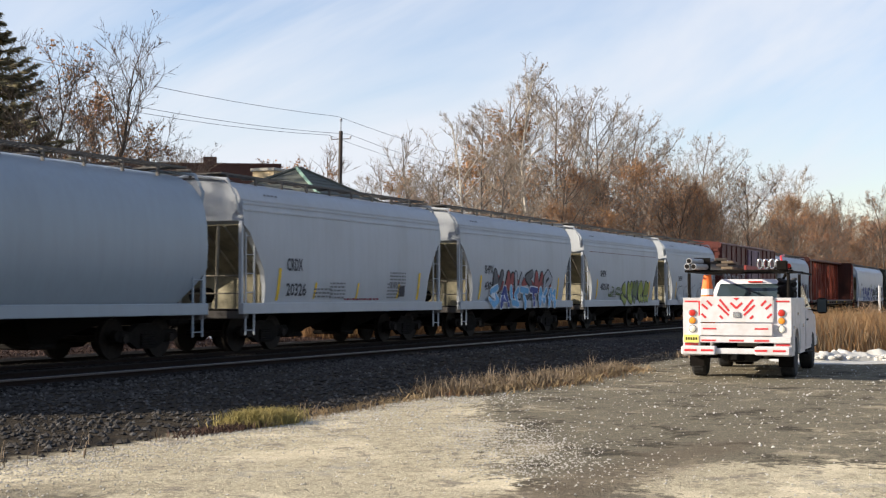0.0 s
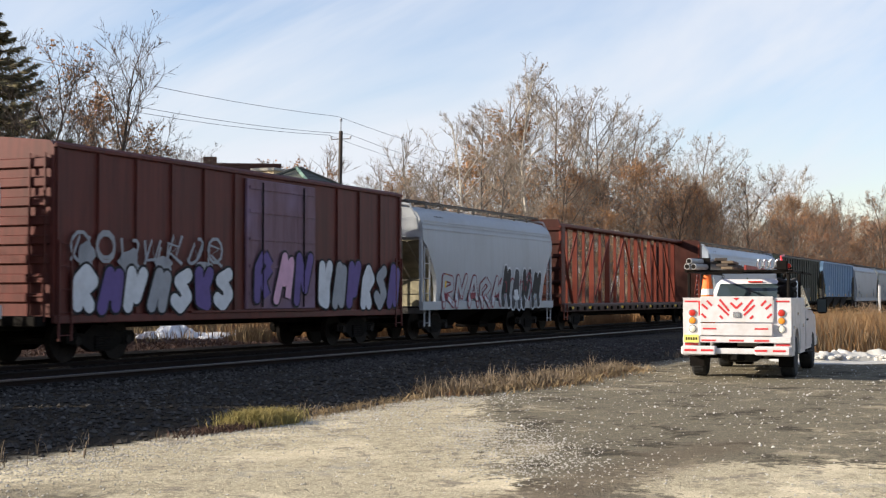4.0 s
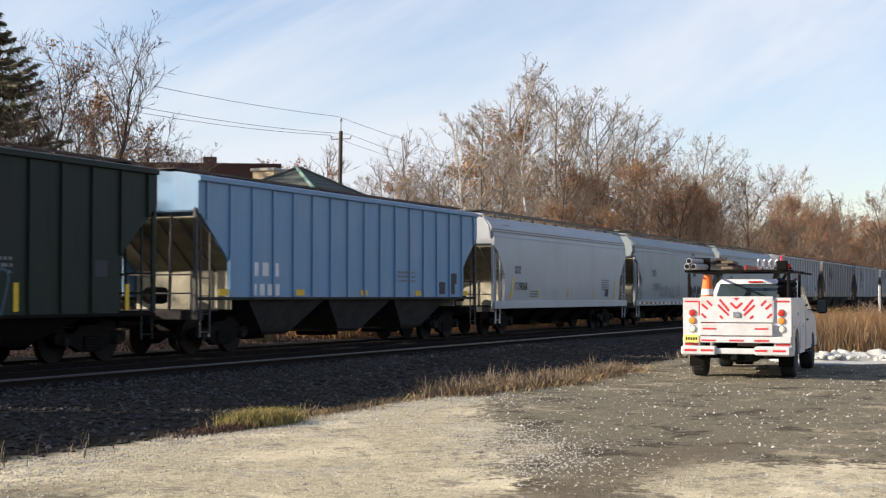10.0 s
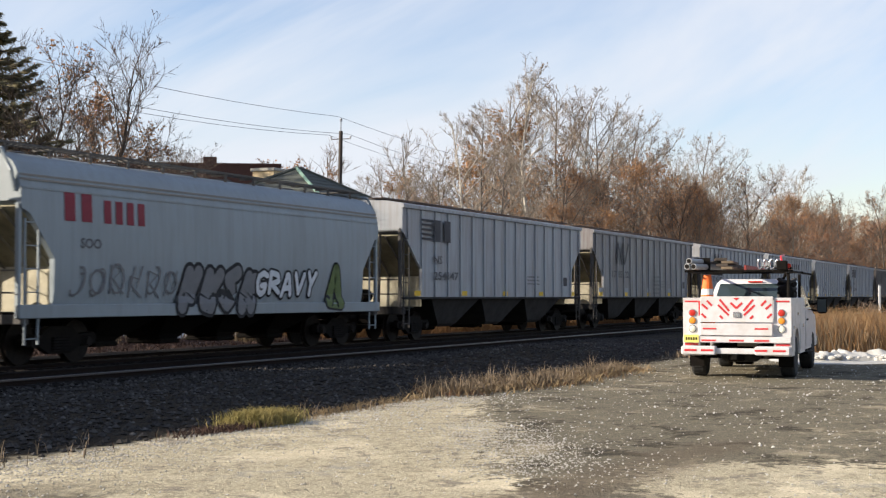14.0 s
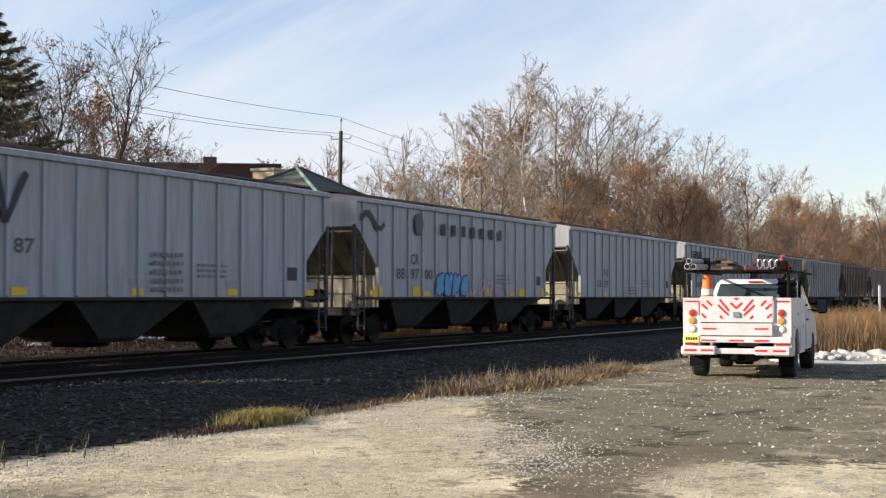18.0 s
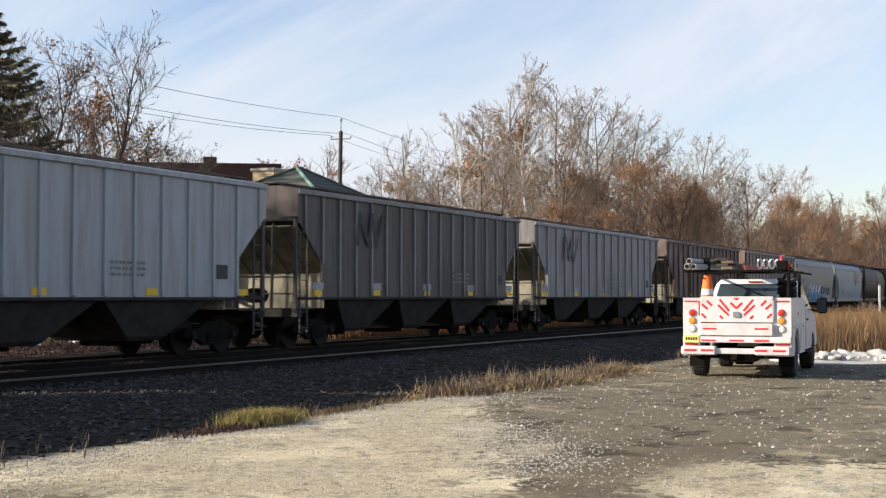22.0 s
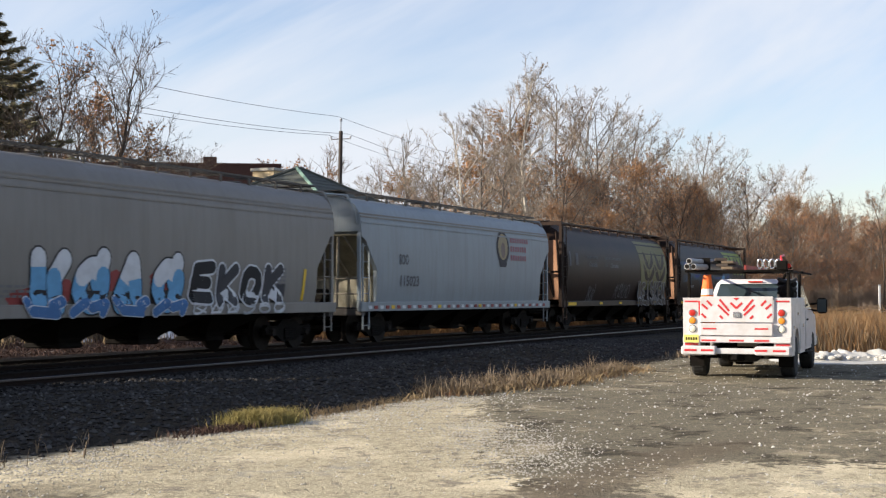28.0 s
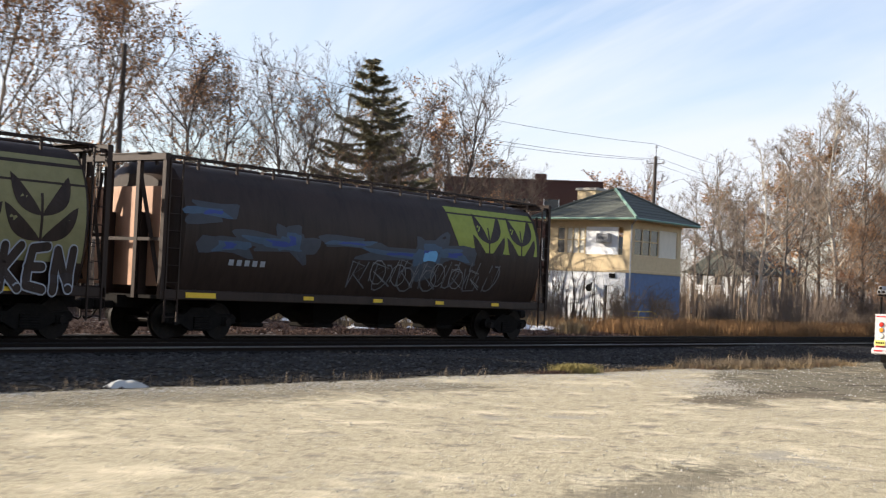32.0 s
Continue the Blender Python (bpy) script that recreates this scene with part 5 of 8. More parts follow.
        stroke(stroke_g, [(o + 1.0 + 0.25 * k, 3.7 + 0.25 * math.sin(k)) for k in range(7)], 0.16, lambda z: -1.645, 0.006)
        part("emblem", stroke_g, ink, root)
    if i == 18:
        between_ribs(root, L, 5.3, 2.35, 0.40, dim, ["NS"])
        between_ribs(root, L, 4.6, 1.85, 0.40, dim, ["253", "297"])
        small_print(root, o + 9.0, 1.5, 1.2, 0.4, faint, lambda z: -1.648, 3)
    if i == 24:
        marks(root, face, o, dim, ["SMW", "840999"], 0.46, 2.5, 2.5, 1.5)
        spray_cloud(root, o + 4.2, o + 10.8, 1.35, 1.8, MAT["sprayred"], face, 240, 6, 0.45)
        piece(root, "2676", o + 5.2, o + 10.7, 0.98, 2.4, [MAT["spraysky"]], K, face, 241, 0.46, 0.04, top=(MAT["spraywhite"], 1.85))
        piece(root, "2525", o + 5.0, o + 10.8, 0.98, 1.42, [MAT["blue_spray"]], W, face, 242, 0.22, 0.02, lift=0.014)
        piece(root, "EKOK", o + 10.9, o + 15.2, 1.2, 2.25, [K, MAT["ink"]], W, face, 243, 0.3, 0.05)
        scribble(root, o + 10.9, o + 15.3, 0.98, 1.3, W, lambda z: -1.63, 244, 6)
    if i == 26:
        sweep(root, o + 11.9, o + 16.7, 1.75, 4.1, MAT["wheat"], face)
        wheat(root, o + 13.5, 2.05, MAT["cyl"], face, 1.25)
        wheat(root, o + 15.5, 2.05, MAT["cyl"], face, 1.25)
        for a, b in ((3.9, 5.5), (6.4, 8.9)):
            bar_word(root, o + a, o + b, 3.06, 3.19, MAT["mark"], face, int((b - a) / 0.2))
        lettering("sign_word", "Canada", 0.30, MAT["print"], root, o + 4.2, 2.72, face, 1.1)
        lettering("sign_word", "Canada", 0.30, MAT["print"], root, o + 7.2, 2.72, face, 1.2)
        bar_word(root, o + 6.5, o + 6.8, 2.74, 2.92, MAT["mark"], face, 2)
        part("emblem_flag", patch(Geo(), o + 1.6, o + 1.8, 2.7, 3.3, face), MAT["mark"], root)
        part("emblem_flag", patch(Geo(), o + 2.4, o + 2.75, 2.75, 3.25, face), MAT["mark"], root)
        piece(root, "MEISKEN", o + 11.6, o + 16.5, 1.02, 2.15, [MAT["cyl"]], MAT["spraygrey"], lambda z: min(face(z), -1.565), 261, 0.2, 0.035)
        scribble(root, o + 8.2, o + 10.6, 1.25, 2.1, MAT["print"], face, 262, 4)
        scribble(root, o + 4.4, o + 5.4, 1.1, 2.0, MAT["print"], face, 263, 2)
    if i == 27:
        sweep(root, o + 12.2, o + 16.9, 2.75, 4.1, MAT["spraylime"], face)
        wheat(root, o + 14.2, 2.35, MAT["cyl"], face, 1.1)
        wheat(root, o + 16.0, 2.35, MAT["cyl"], face, 1.0)
        scribble(root, o + 7.5, o + 15.0, 1.35, 2.5, MAT["mark"], face, 271, 7, 0.05)
        scribble(root, o + 8.4, o + 14.0, 1.5, 2.4, MAT["print"], face, 272, 6, 0.03)
        rng = random.Random(9)
        for x, z, rx, rz in ((4.7, 2.55, 0.9, 0.13), (5.2, 2.62, 0.35, 0.22), (3.0, 2.4, 0.5, 0.14), (9.8, 2.5, 1.1, 0.10), (11.2, 2.55, 0.55, 0.30), (12.4, 2.6, 0.7, 0.15), (2.3, 3.2, 0.6, 0.12), (7.6, 2.7, 0.9, 0.08)):
            for k, (grow, mat) in enumerate(((2.0, "sprayfog"), (1.0, "sprayhaze"), (0.45, "sprayblue"))):
                g = Geo()
                blob(g, o + x + rng.uniform(-0.1, 0.1), z, rx * min(grow, 1.4), rz * grow, face, 0.011 + 0.0004 * x / 4 + 0.003 * k, rng, wob=0.3)
                part("graffiti_cloud", g, MAT[mat], root)
        g = Geo()
        blob(g, o + 11.2, 2.5, 0.3, 0.16, face, 0.02, rng)
        part("graffiti_cloud", g, MAT["spraysky"], root)
        bar_word(root, o + 3.0, o + 4.4, 1.9, 2.05, MAT["spraygrey"], face, 5)


# ---- the tracks ----
def tracks():
    for w, name in ((NEAR_W, "near"), (TRAIN_W, "far")):
        tr = thing("railway_track", track_pose(0, w, 0.03 if w == NEAR_W else 0.0), "straight railway track with polished rails on dark timber ties", "track", "railway tracks", "structure")
        for s in (-1, 1):
            y = s * GAUGE
            # only the nearest rail shines; shade and dark reflection are in the others' colour
            part("rail", Geo().box(-220, 900, y - 0.034, y + 0.034, RAIL_TOP - 0.035, RAIL_TOP, 0.008), MAT["rail"] if w == NEAR_W and s < 0 else MAT["dullrail"], tr)
            part("rail_web", Geo().box(-220, 900, y - 0.012, y + 0.012, RAIL_TOP - 0.12, RAIL_TOP - 0.035).box(-220, 900, y - 0.07, y + 0.07, RAIL_TOP - 0.14, RAIL_TOP - 0.12), MAT["railside"], tr)
        tie = shared(("tie", name), lambda: Geo().box(-0.115, 0.115, -1.3, 1.3, -0.16, -0.03 if w == NEAR_W else -0.004, 0.012), MAT["tie"])
        for k in range(140):
            part("tie", tie, None, tr, m=pose(-6 + k * 0.52, 0, 0, 0, 0, random.uniform(-1, 1)))
        rest = Geo()
        for k in range(140, 620):
            rest.box(-6 + k * 0.52 - 0.115, -6 + k * 0.52 + 0.115, -1.3, 1.3, -0.16, -0.03 if w == NEAR_W else -0.004)
        part("tie_row", rest, MAT["tie"], tr)["kind"] = "stuff"


def stones(name, label, n, area, size, mat, seed, flat=0.7):
    rng = random.Random(seed)
    g = Geo()
    for _ in range(n):
        u, w = area(rng)
        r = rng.uniform(*size)
        z = ground_z(u, w) + r * 0.25
        a = rng.uniform(0, 6.28)
        v = []
        for k in range(5):
            q = a + k * 1.2566
            rr = r * rng.uniform(0.7, 1.2)
            v.append((u + rr * math.cos(q), w + rr * math.sin(q), z + r * rng.uniform(-0.25, 0.25) * flat))
        v += [(u + r * 0.2, w, z + r * flat), (u, w, z - r * flat)]
        f = [(k, (k + 1) % 5, 5) for k in range(5)] + [((k + 1) % 5, k, 6) for k in range(5)]
        g.add(v, f)
    me = bpy.data.meshes.new(name)
    me.from_pydata(g.v, [], g.f)
    me.materials.append(mat)
    ob = new(name, me)
    ob.matrix_basis = pose(0, 0, 0, 0, 0, RZ)
    tagged(ob, label, "stones", kind="stuff")


# ---- trees ----
def bare_tree(seed, height, spread=0.55, twiggy=1.0, fine=True, first=0.24):
    """Skeleton of a leafless tree with a rounded crown: limbs (points, radius at both ends), branches, and wisps of twig."""
    rng = random.Random(seed)
    thick, thin, wisps = [], [], []

    def limb(p, d, length, n, crook, lift):
        pts = [p]
        for k in range(n):
            d = (d + Vector((rng.gauss(0, crook), rng.gauss(0, crook), rng.gauss(lift, crook * 0.6)))).normalized()
            p = p + d * (length / n)
            pts.append(p)
        return pts

    def spot(pts, t):
        n = len(pts) - 1
        j = min(n - 1, int(t * n))
        return pts[j].lerp(pts[j + 1], t * n - j), (pts[j + 1] - pts[j]).normalized()

    def aside(d, k):
        return (d + Vector((rng.gauss(0, 1), rng.gauss(0, 1), rng.gauss(0.25, 0.8))).normalized() * k).normalized()

    r0 = height * 0.0105
    trunk = limb(Vector((0, 0, -0.2)), Vector((rng.gauss(0, 0.04), rng.gauss(0, 0.04), 1)), height * 0.93, 7, 0.07, 0.05)
    thick.append((trunk, r0, r0 * 0.16))
    n1, n2 = int(16 * twiggy), int(7 * twiggy)
    for k in range(n1):
        t = first + (0.98 - first) * (k + rng.random()) / n1
        p, d = spot(trunk, t)
        a = rng.uniform(0, 6.28)
        reach = height * spread * 0.66 * math.sin(math.pi * (0.16 + 0.80 * t)) ** 0.8 * rng.uniform(0.7, 1.15)
        bough = limb(p, Vector((math.cos(a), math.sin(a), 0.45 + 1.1 * t * rng.uniform(0.6, 1.3))).normalized(), reach, 5, 0.20, 0.07)
        r1 = r0 * 0.42 * (1.15 - 0.7 * t)
        thick.append((bough, r1, r1 * 0.3))
        for j in range(n2):
            t2 = 0.22 + 0.78 * (j + rng.random()) / n2
            p2, d2 = spot(bough, t2)
            l2 = reach * 0.46 * (1.2 - 0.55 * t2) * rng.uniform(0.6, 1.25)
            branch = limb(p2, aside(d2, 0.85), l2, 3, 0.22, 0.08)
            thin.append((branch, r1 * 0.45, 0.007))
            for _ in range(6):
                p3, d3 = spot(branch, rng.uniform(0.15, 1.0))
                l3 = l2 * rng.uniform(0.3, 0.62)
                d3 = aside(d3, 0.85)
                if not fine:
                    wisps.append((p3, d3 * l3 * 1.2, 0.020))
                    continue
                sprig = limb(p3, d3, l3, 2, 0.2, 0.06)
                thin.append((sprig, 0.009, 0.005))
                for _ in range(5):
                    p4, d4 = spot(sprig, rng.uniform(0.2, 1.0))
                    wisps.append((p4, aside(d4, 0.8) * l3 * rng.uniform(0.35, 0.75), 0.013))
    return thick, thin, wisps


def tree_meshes(seed, height, bark, twig, leaf=None, leaves=0, spread=0.55, leaf_size=0.16, twiggy=1.0, low=0.0, fine=True, first=0.24):
    thick, thin, wisps = bare_tree(seed, height, spread, twiggy, fine, first)
    a, b = Geo(), Geo()
    rng = random.Random(seed + 5)
    for pts, r0, r1 in thick:
        a.tube(pts, max(r0, 0.016), 6 if fine else 4, max(r1, 0.009))
    for pts, r0, r1 in thin:
        b.tube(pts, max(r0, 0.009), 3, r1)
    for p, d, w in wisps:
        side = d.cross(Vector((rng.gauss(0, 1), rng.gauss(0, 1), rng.gauss(0, 1)))).normalized() * w
        b.add([p - side, p + side, p + d], [(0, 1, 2)])
    out = [("trunk", plain_mesh(a, "trunk", bark)), ("crown", plain_mesh(b, "crown", twig))]
    if leaf:
        c = Geo()
        spots = [p for pts, _, _ in thin for p in pts[1:]]
        for _ in range(leaves):
            p = rng.choice(spots)
            if p.z < low * height:
                continue
            p = p + Vector((rng.gauss(0, 0.18), rng.gauss(0, 0.18), rng.gauss(-0.05, 0.15)))
            s = leaf_size * rng.uniform(0.6, 1.3)
            x = Vector((rng.gauss(0, 1), rng.gauss(0, 1), rng.gauss(0, 0.6))).normalized()
            y = x.cross(Vector((rng.gauss(0, 1), rng.gauss(0, 1), rng.gauss(0, 1)))).normalized()
            c.add([p - x * s * 0.5, p + y * s * 0.3, p + x * s * 0.5, p - y * s * 0.3], [(0, 1, 2, 3)])
        out.append(("foliage", plain_mesh(c, "foliage", leaf)))
    return out


def plain_mesh(g, name, mat):
    me = bpy.data.meshes.new(name)
    me.from_pydata(g.v, [], g.f)
    me.materials.append(mat)
    me.update()
    return me


def plant(name, meshes, u, w, size, turn, label, category="tree", group="trees beyond the track", z=None):
    p = at(u, w, 0)
    root = thing(name, Matrix.LocRotScale((p.x, p.y, ground_z(u, w) if z is None else z), Euler((0, 0, turn)), (size, size, size)), label, category, group)
    for key, me in meshes:
        part(key, me, None, root)
    return root


MAT["bark"] = material("grey_brown_bark", (0.16, 0.135, 0.112), (0.085, 0.07, 0.058), scale=6, amount=0.7, rough=0.95, stretch=(3, 3, 0.5))
MAT["darkbark"] = material("dark_oak_bark", (0.075, 0.060, 0.050), (0.04, 0.032, 0.027), scale=6, amount=0.7, rough=0.95, stretch=(3, 3, 0.5))
MAT["darktwig"] = material("dark_brown_twigs", (0.115, 0.088, 0.07), (0.065, 0.05, 0.041), scale=3, amount=0.6, rough=0.95)
MAT["palebark"] = material("pale_grey_bark", (0.44, 0.40, 0.34), (0.25, 0.22, 0.19), scale=5, amount=0.6, rough=0.95, stretch=(3, 3, 0.6))
MAT["twig"] = material("brown_twigs", (0.20, 0.153, 0.118), (0.125, 0.095, 0.074), scale=3, amount=0.6, rough=0.95)
MAT["oakleaf"] = material("dead_oak_leaves", (0.34, 0.18, 0.085), (0.21, 0.11, 0.056), scale=1.4, amount=0.8, rough=0.9)
MAT["needle"] = material("spruce_needles", (0.15, 0.135, 0.075), (0.20, 0.14, 0.08), scale=2, amount=0.6, rough=0.9)


MAT["tan_wall"] = material("tan_painted_wall", (0.56, 0.44, 0.27), (0.44, 0.34, 0.21), scale=4, amount=0.5, rough=0.85)
MAT["white_wall"] = material("white_painted_block", (0.74, 0.75, 0.76), (0.58, 0.58, 0.58), scale=3, amount=0.5, rough=0.85, bump=0.1)
MAT["blue_wall"] = material("slate_blue_painted_block", (0.12, 0.17, 0.28), (0.09, 0.12, 0.20), scale=3, amount=0.5, rough=0.85, bump=0.1)
MAT["roof"] = material("grey_green_shingle", (0.10, 0.105, 0.09), (0.06, 0.068, 0.06), scale=7, amount=0.6, rough=0.9)
MAT["verdigris"] = material("verdigris_ridge", (0.20, 0.31, 0.25), (0.14, 0.22, 0.18), scale=5, amount=0.5, rough=0.7)
MAT["brick"] = material("dark_red_brick", (0.085, 0.045, 0.036), (0.055, 0.032, 0.027), scale=9, amount=0.6, rough=0.9)
MAT["glass"] = material("dark_window_glass", (0.03, 0.035, 0.04), (0.02, 0.02, 0.025), scale=1, amount=0.5, rough=0.08)
MAT["wood_pole"] = material("weathered_pole_timber", (0.075, 0.06, 0.05), (0.045, 0.035, 0.03), scale=5, amount=0.6, rough=0.9, stretch=(6, 6, 0.4))
MAT["wire"] = material("black_cable", (0.03, 0.03, 0.03), rough=0.6)
MAT["palewood"] = material("pale_twigs", (0.275, 0.23, 0.182), (0.17, 0.14, 0.112), scale=3, amount=0.6, rough=0.95)
MAT["rustleaf"] = material("rust_red_leaves", (0.32, 0.155, 0.08), (0.22, 0.11, 0.064), scale=1.4, amount=0.8, rough=0.9)
MAT["snow"] = material("old_snow", (0.47, 0.465, 0.435), (0.32, 0.30, 0.26), scale=6, amount=0.5, rough=0.7, bump=0.3, bump_scale=12, third=(0.45, 0.41, 0.34), third_scale=2.4, third_amount=0.5)
MAT["cleansnow"] = material("melting_snow", (0.72, 0.72, 0.72), (0.5, 0.48, 0.45), scale=4, amount=0.5, rough=0.6, bump=0.3, bump_scale=9)
MAT["straw"] = material("dry_straw", (0.235, 0.168, 0.092), (0.145, 0.102, 0.058), scale=2.0, amount=0.7, rough=0.95)
MAT["orange_straw"] = material("orange_dry_grass", (0.23, 0.125, 0.054), (0.14, 0.08, 0.038), scale=0.8, amount=0.8, rough=0.95)
MAT["weed"] = material("grey_brown_dead_weeds", (0.185, 0.14, 0.095), (0.10, 0.077, 0.055), scale=2.0, amount=0.7, rough=0.95)
MAT["sapling"] = material("pale_brown_saplings", (0.19, 0.14, 0.10), (0.11, 0.082, 0.06), scale=1.2, amount=0.7, rough=0.95)
MAT["litter"] = material("red_brown_leaf_litter", (0.075, 0.044, 0.033), (0.042, 0.027, 0.022), scale=2.0, amount=0.7, rough=0.95)
MAT["holly"] = material("dark_evergreen_leaves", (0.030, 0.036, 0.014), (0.062, 0.060, 0.022), scale=2.0, amount=0.7, rough=0.6)
MAT["rustweed"] = material("rusty_dead_stems", (0.20, 0.105, 0.055), (0.11, 0.06, 0.036), scale=2.0, amount=0.7, rough=0.95)
MAT["moss"] = material("olive_grass", (0.23, 0.19, 0.065), (0.33, 0.25, 0.10), scale=3.0, amount=0.7, rough=0.95)
MAT["stone"] = material("pale_crushed_stone", (0.45, 0.42, 0.36), (0.24, 0.22, 0.19), scale=8, amount=0.7, rough=0.95)
MAT["whitestone"] = material("white_stone", (0.52, 0.50, 0.45), (0.42, 0.40, 0.36), scale=8, amount=0.7, rough=0.95)
MAT["grit"] = material("brown_grit", (0.26, 0.225, 0.165), (0.15, 0.13, 0.095), scale=8, amount=0.7, rough=0.95)
# bed stones, near black to match the shade-darkened ground between the rails
MAT["bedstone"] = material("near_black_bed_stone", (0.012, 0.0108, 0.0095), (0.030, 0.027, 0.023), scale=3, amount=0.7, rough=0.95)
MAT["greystone"] = material("grey_crushed_stone", (0.10, 0.094, 0.086), (0.06, 0.055, 0.05), scale=3, amount=0.7, rough=0.95)
MAT["ballast"] = material("dark_crushed_stone", (0.034, 0.031, 0.028), (0.10, 0.092, 0.083), scale=3, amount=0.7, rough=0.95)

for key in ("ballast", "bedstone"):
    MAT[key].node_tree.nodes["Principled BSDF"].inputs["Specular IOR Level"].default_value = 0.08


def spruce(seed, height):
    rng = random.Random(seed)
    a, b = Geo(), Geo()
    a.tube([(0, 0, -0.3), (0, 0, height * 0.5), (0, 0, height)], height * 0.016, 8, 0.02)
    z = height * 0.08
    while z < height * 0.985:
        t = z / height
        reach = height * 0.40 * (1 - t) ** 0.85 + 0.15
        for k in range(6):
            if rng.random() < 0.12:
                continue
            ang = rng.uniform(0, 6.28)
            L = reach * rng.uniform(0.6, 1.2)
            droop = rng.uniform(-0.10, 0.22)
            pts = [Vector((math.cos(ang) * L * q, math.sin(ang) * L * q, z - droop * L * q * 1.2 + 0.30 * L * q * q)) for q in (0, 0.35, 0.7, 1.0)]
            a.tube(pts, 0.035, 4, 0.01)
            n = int(26 + 60 * L)
            for j in range(n):
                q = rng.uniform(0.15, 1.0)
                m = min(2, int(q * 3))
                p = pts[m].lerp(pts[m + 1], q * 3 - m) if q < 1 else pts[-1]
                s = rng.uniform(0.3, 0.62) * (1.15 - 0.5 * q)
                d = Vector((math.cos(ang + rng.gauss(0, 0.9)), math.sin(ang + rng.gauss(0, 0.9)), rng.uniform(-0.5, 0.15))).normalized()
                e = d.cross(Vector((0, 0, 1))).normalized() * 0.075
                u = Vector((0, 0, 0.07))
                b.add([p - e, p + e, p + d * s, p + u], [(0, 1, 2), (0, 3, 2), (1, 2, 3)])
        z += height * rng.uniform(0.022, 0.036)
    return [("trunk", plain_mesh(a, "trunk", MAT["bark"])), ("foliage", plain_mesh(b, "foliage", MAT["needle"]))]


def trees():
    kinds = [tree_meshes(11, 16, MAT["bark"], MAT["twig"], spread=0.50),
             tree_meshes(12, 16, MAT["palebark"], MAT["palewood"], spread=0.46, twiggy=0.9),
             tree_meshes(13, 16, MAT["bark"], MAT["palewood"], spread=0.60),
             tree_meshes(14, 12, MAT["bark"], MAT["twig"], MAT["oakleaf"], 4200, 0.62, leaf_size=0.14, low=0.05, first=0.14),
             tree_meshes(15, 11, MAT["bark"], MAT["twig"], MAT["rustleaf"], 4200, 0.66, leaf_size=0.14, low=0.05, first=0.14),
             tree_meshes(16, 16, MAT["darkbark"], MAT["darktwig"], MAT["oakleaf"], 700, 0.60, leaf_size=0.2, low=0.1, first=0.18),
             tree_meshes(17, 14, MAT["darkbark"], MAT["darktwig"], spread=0.70, twiggy=0.85, first=0.2),
             # plainer ones for the depth of the wood
             tree_meshes(21, 16, MAT["bark"], MAT["twig"], spread=0.55, fine=False),
             tree_meshes(22, 16, MAT["bark"], MAT["palewood"], spread=0.60, fine=False),
             tree_meshes(23, 12, MAT["bark"], MAT["twig"], MAT["oakleaf"], 2600, 0.62, leaf_size=0.22, low=0.05, fine=False),
             tree_meshes(24, 11, MAT["bark"], MAT["twig"], MAT["rustleaf"], 2600, 0.66, leaf_size=0.22, low=0.05, fine=False)]
    tall = [16, 16, 16, 12, 11, 16, 14, 16, 16, 12, 11]
    words = ["bare grey-brown deciduous tree", "tall bare pale-barked tree", "wide bare pale-twigged tree", "oak with orange-brown dead leaves", "oak with rust-red dead leaves", "dark bare oak with a few brown leaves", "wide crooked dark bare oak", "bare grey-brown tree", "bare pale-twigged tree", "oak with orange-brown dead leaves", "oak with rust-red dead leaves"]
    rng = random.Random(4)

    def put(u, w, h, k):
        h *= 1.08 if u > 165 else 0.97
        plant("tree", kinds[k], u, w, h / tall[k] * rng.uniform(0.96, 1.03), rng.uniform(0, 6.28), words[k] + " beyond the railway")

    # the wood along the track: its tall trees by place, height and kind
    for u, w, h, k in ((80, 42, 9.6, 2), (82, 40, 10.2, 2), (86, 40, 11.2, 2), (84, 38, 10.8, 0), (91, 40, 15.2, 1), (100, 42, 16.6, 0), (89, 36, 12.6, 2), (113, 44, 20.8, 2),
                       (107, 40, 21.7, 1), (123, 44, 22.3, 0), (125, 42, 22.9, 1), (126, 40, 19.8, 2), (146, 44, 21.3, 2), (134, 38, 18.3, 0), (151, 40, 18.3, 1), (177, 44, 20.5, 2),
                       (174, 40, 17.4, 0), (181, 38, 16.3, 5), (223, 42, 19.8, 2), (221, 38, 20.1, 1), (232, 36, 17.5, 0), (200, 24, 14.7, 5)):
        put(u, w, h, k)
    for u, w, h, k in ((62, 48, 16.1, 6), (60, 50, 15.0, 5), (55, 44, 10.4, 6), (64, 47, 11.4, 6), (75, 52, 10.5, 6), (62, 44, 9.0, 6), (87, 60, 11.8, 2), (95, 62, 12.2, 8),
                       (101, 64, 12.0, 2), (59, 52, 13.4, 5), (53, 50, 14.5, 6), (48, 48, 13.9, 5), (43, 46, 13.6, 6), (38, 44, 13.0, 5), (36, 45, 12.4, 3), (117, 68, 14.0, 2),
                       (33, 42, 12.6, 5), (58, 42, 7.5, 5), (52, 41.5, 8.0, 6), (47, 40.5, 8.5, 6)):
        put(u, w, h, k)
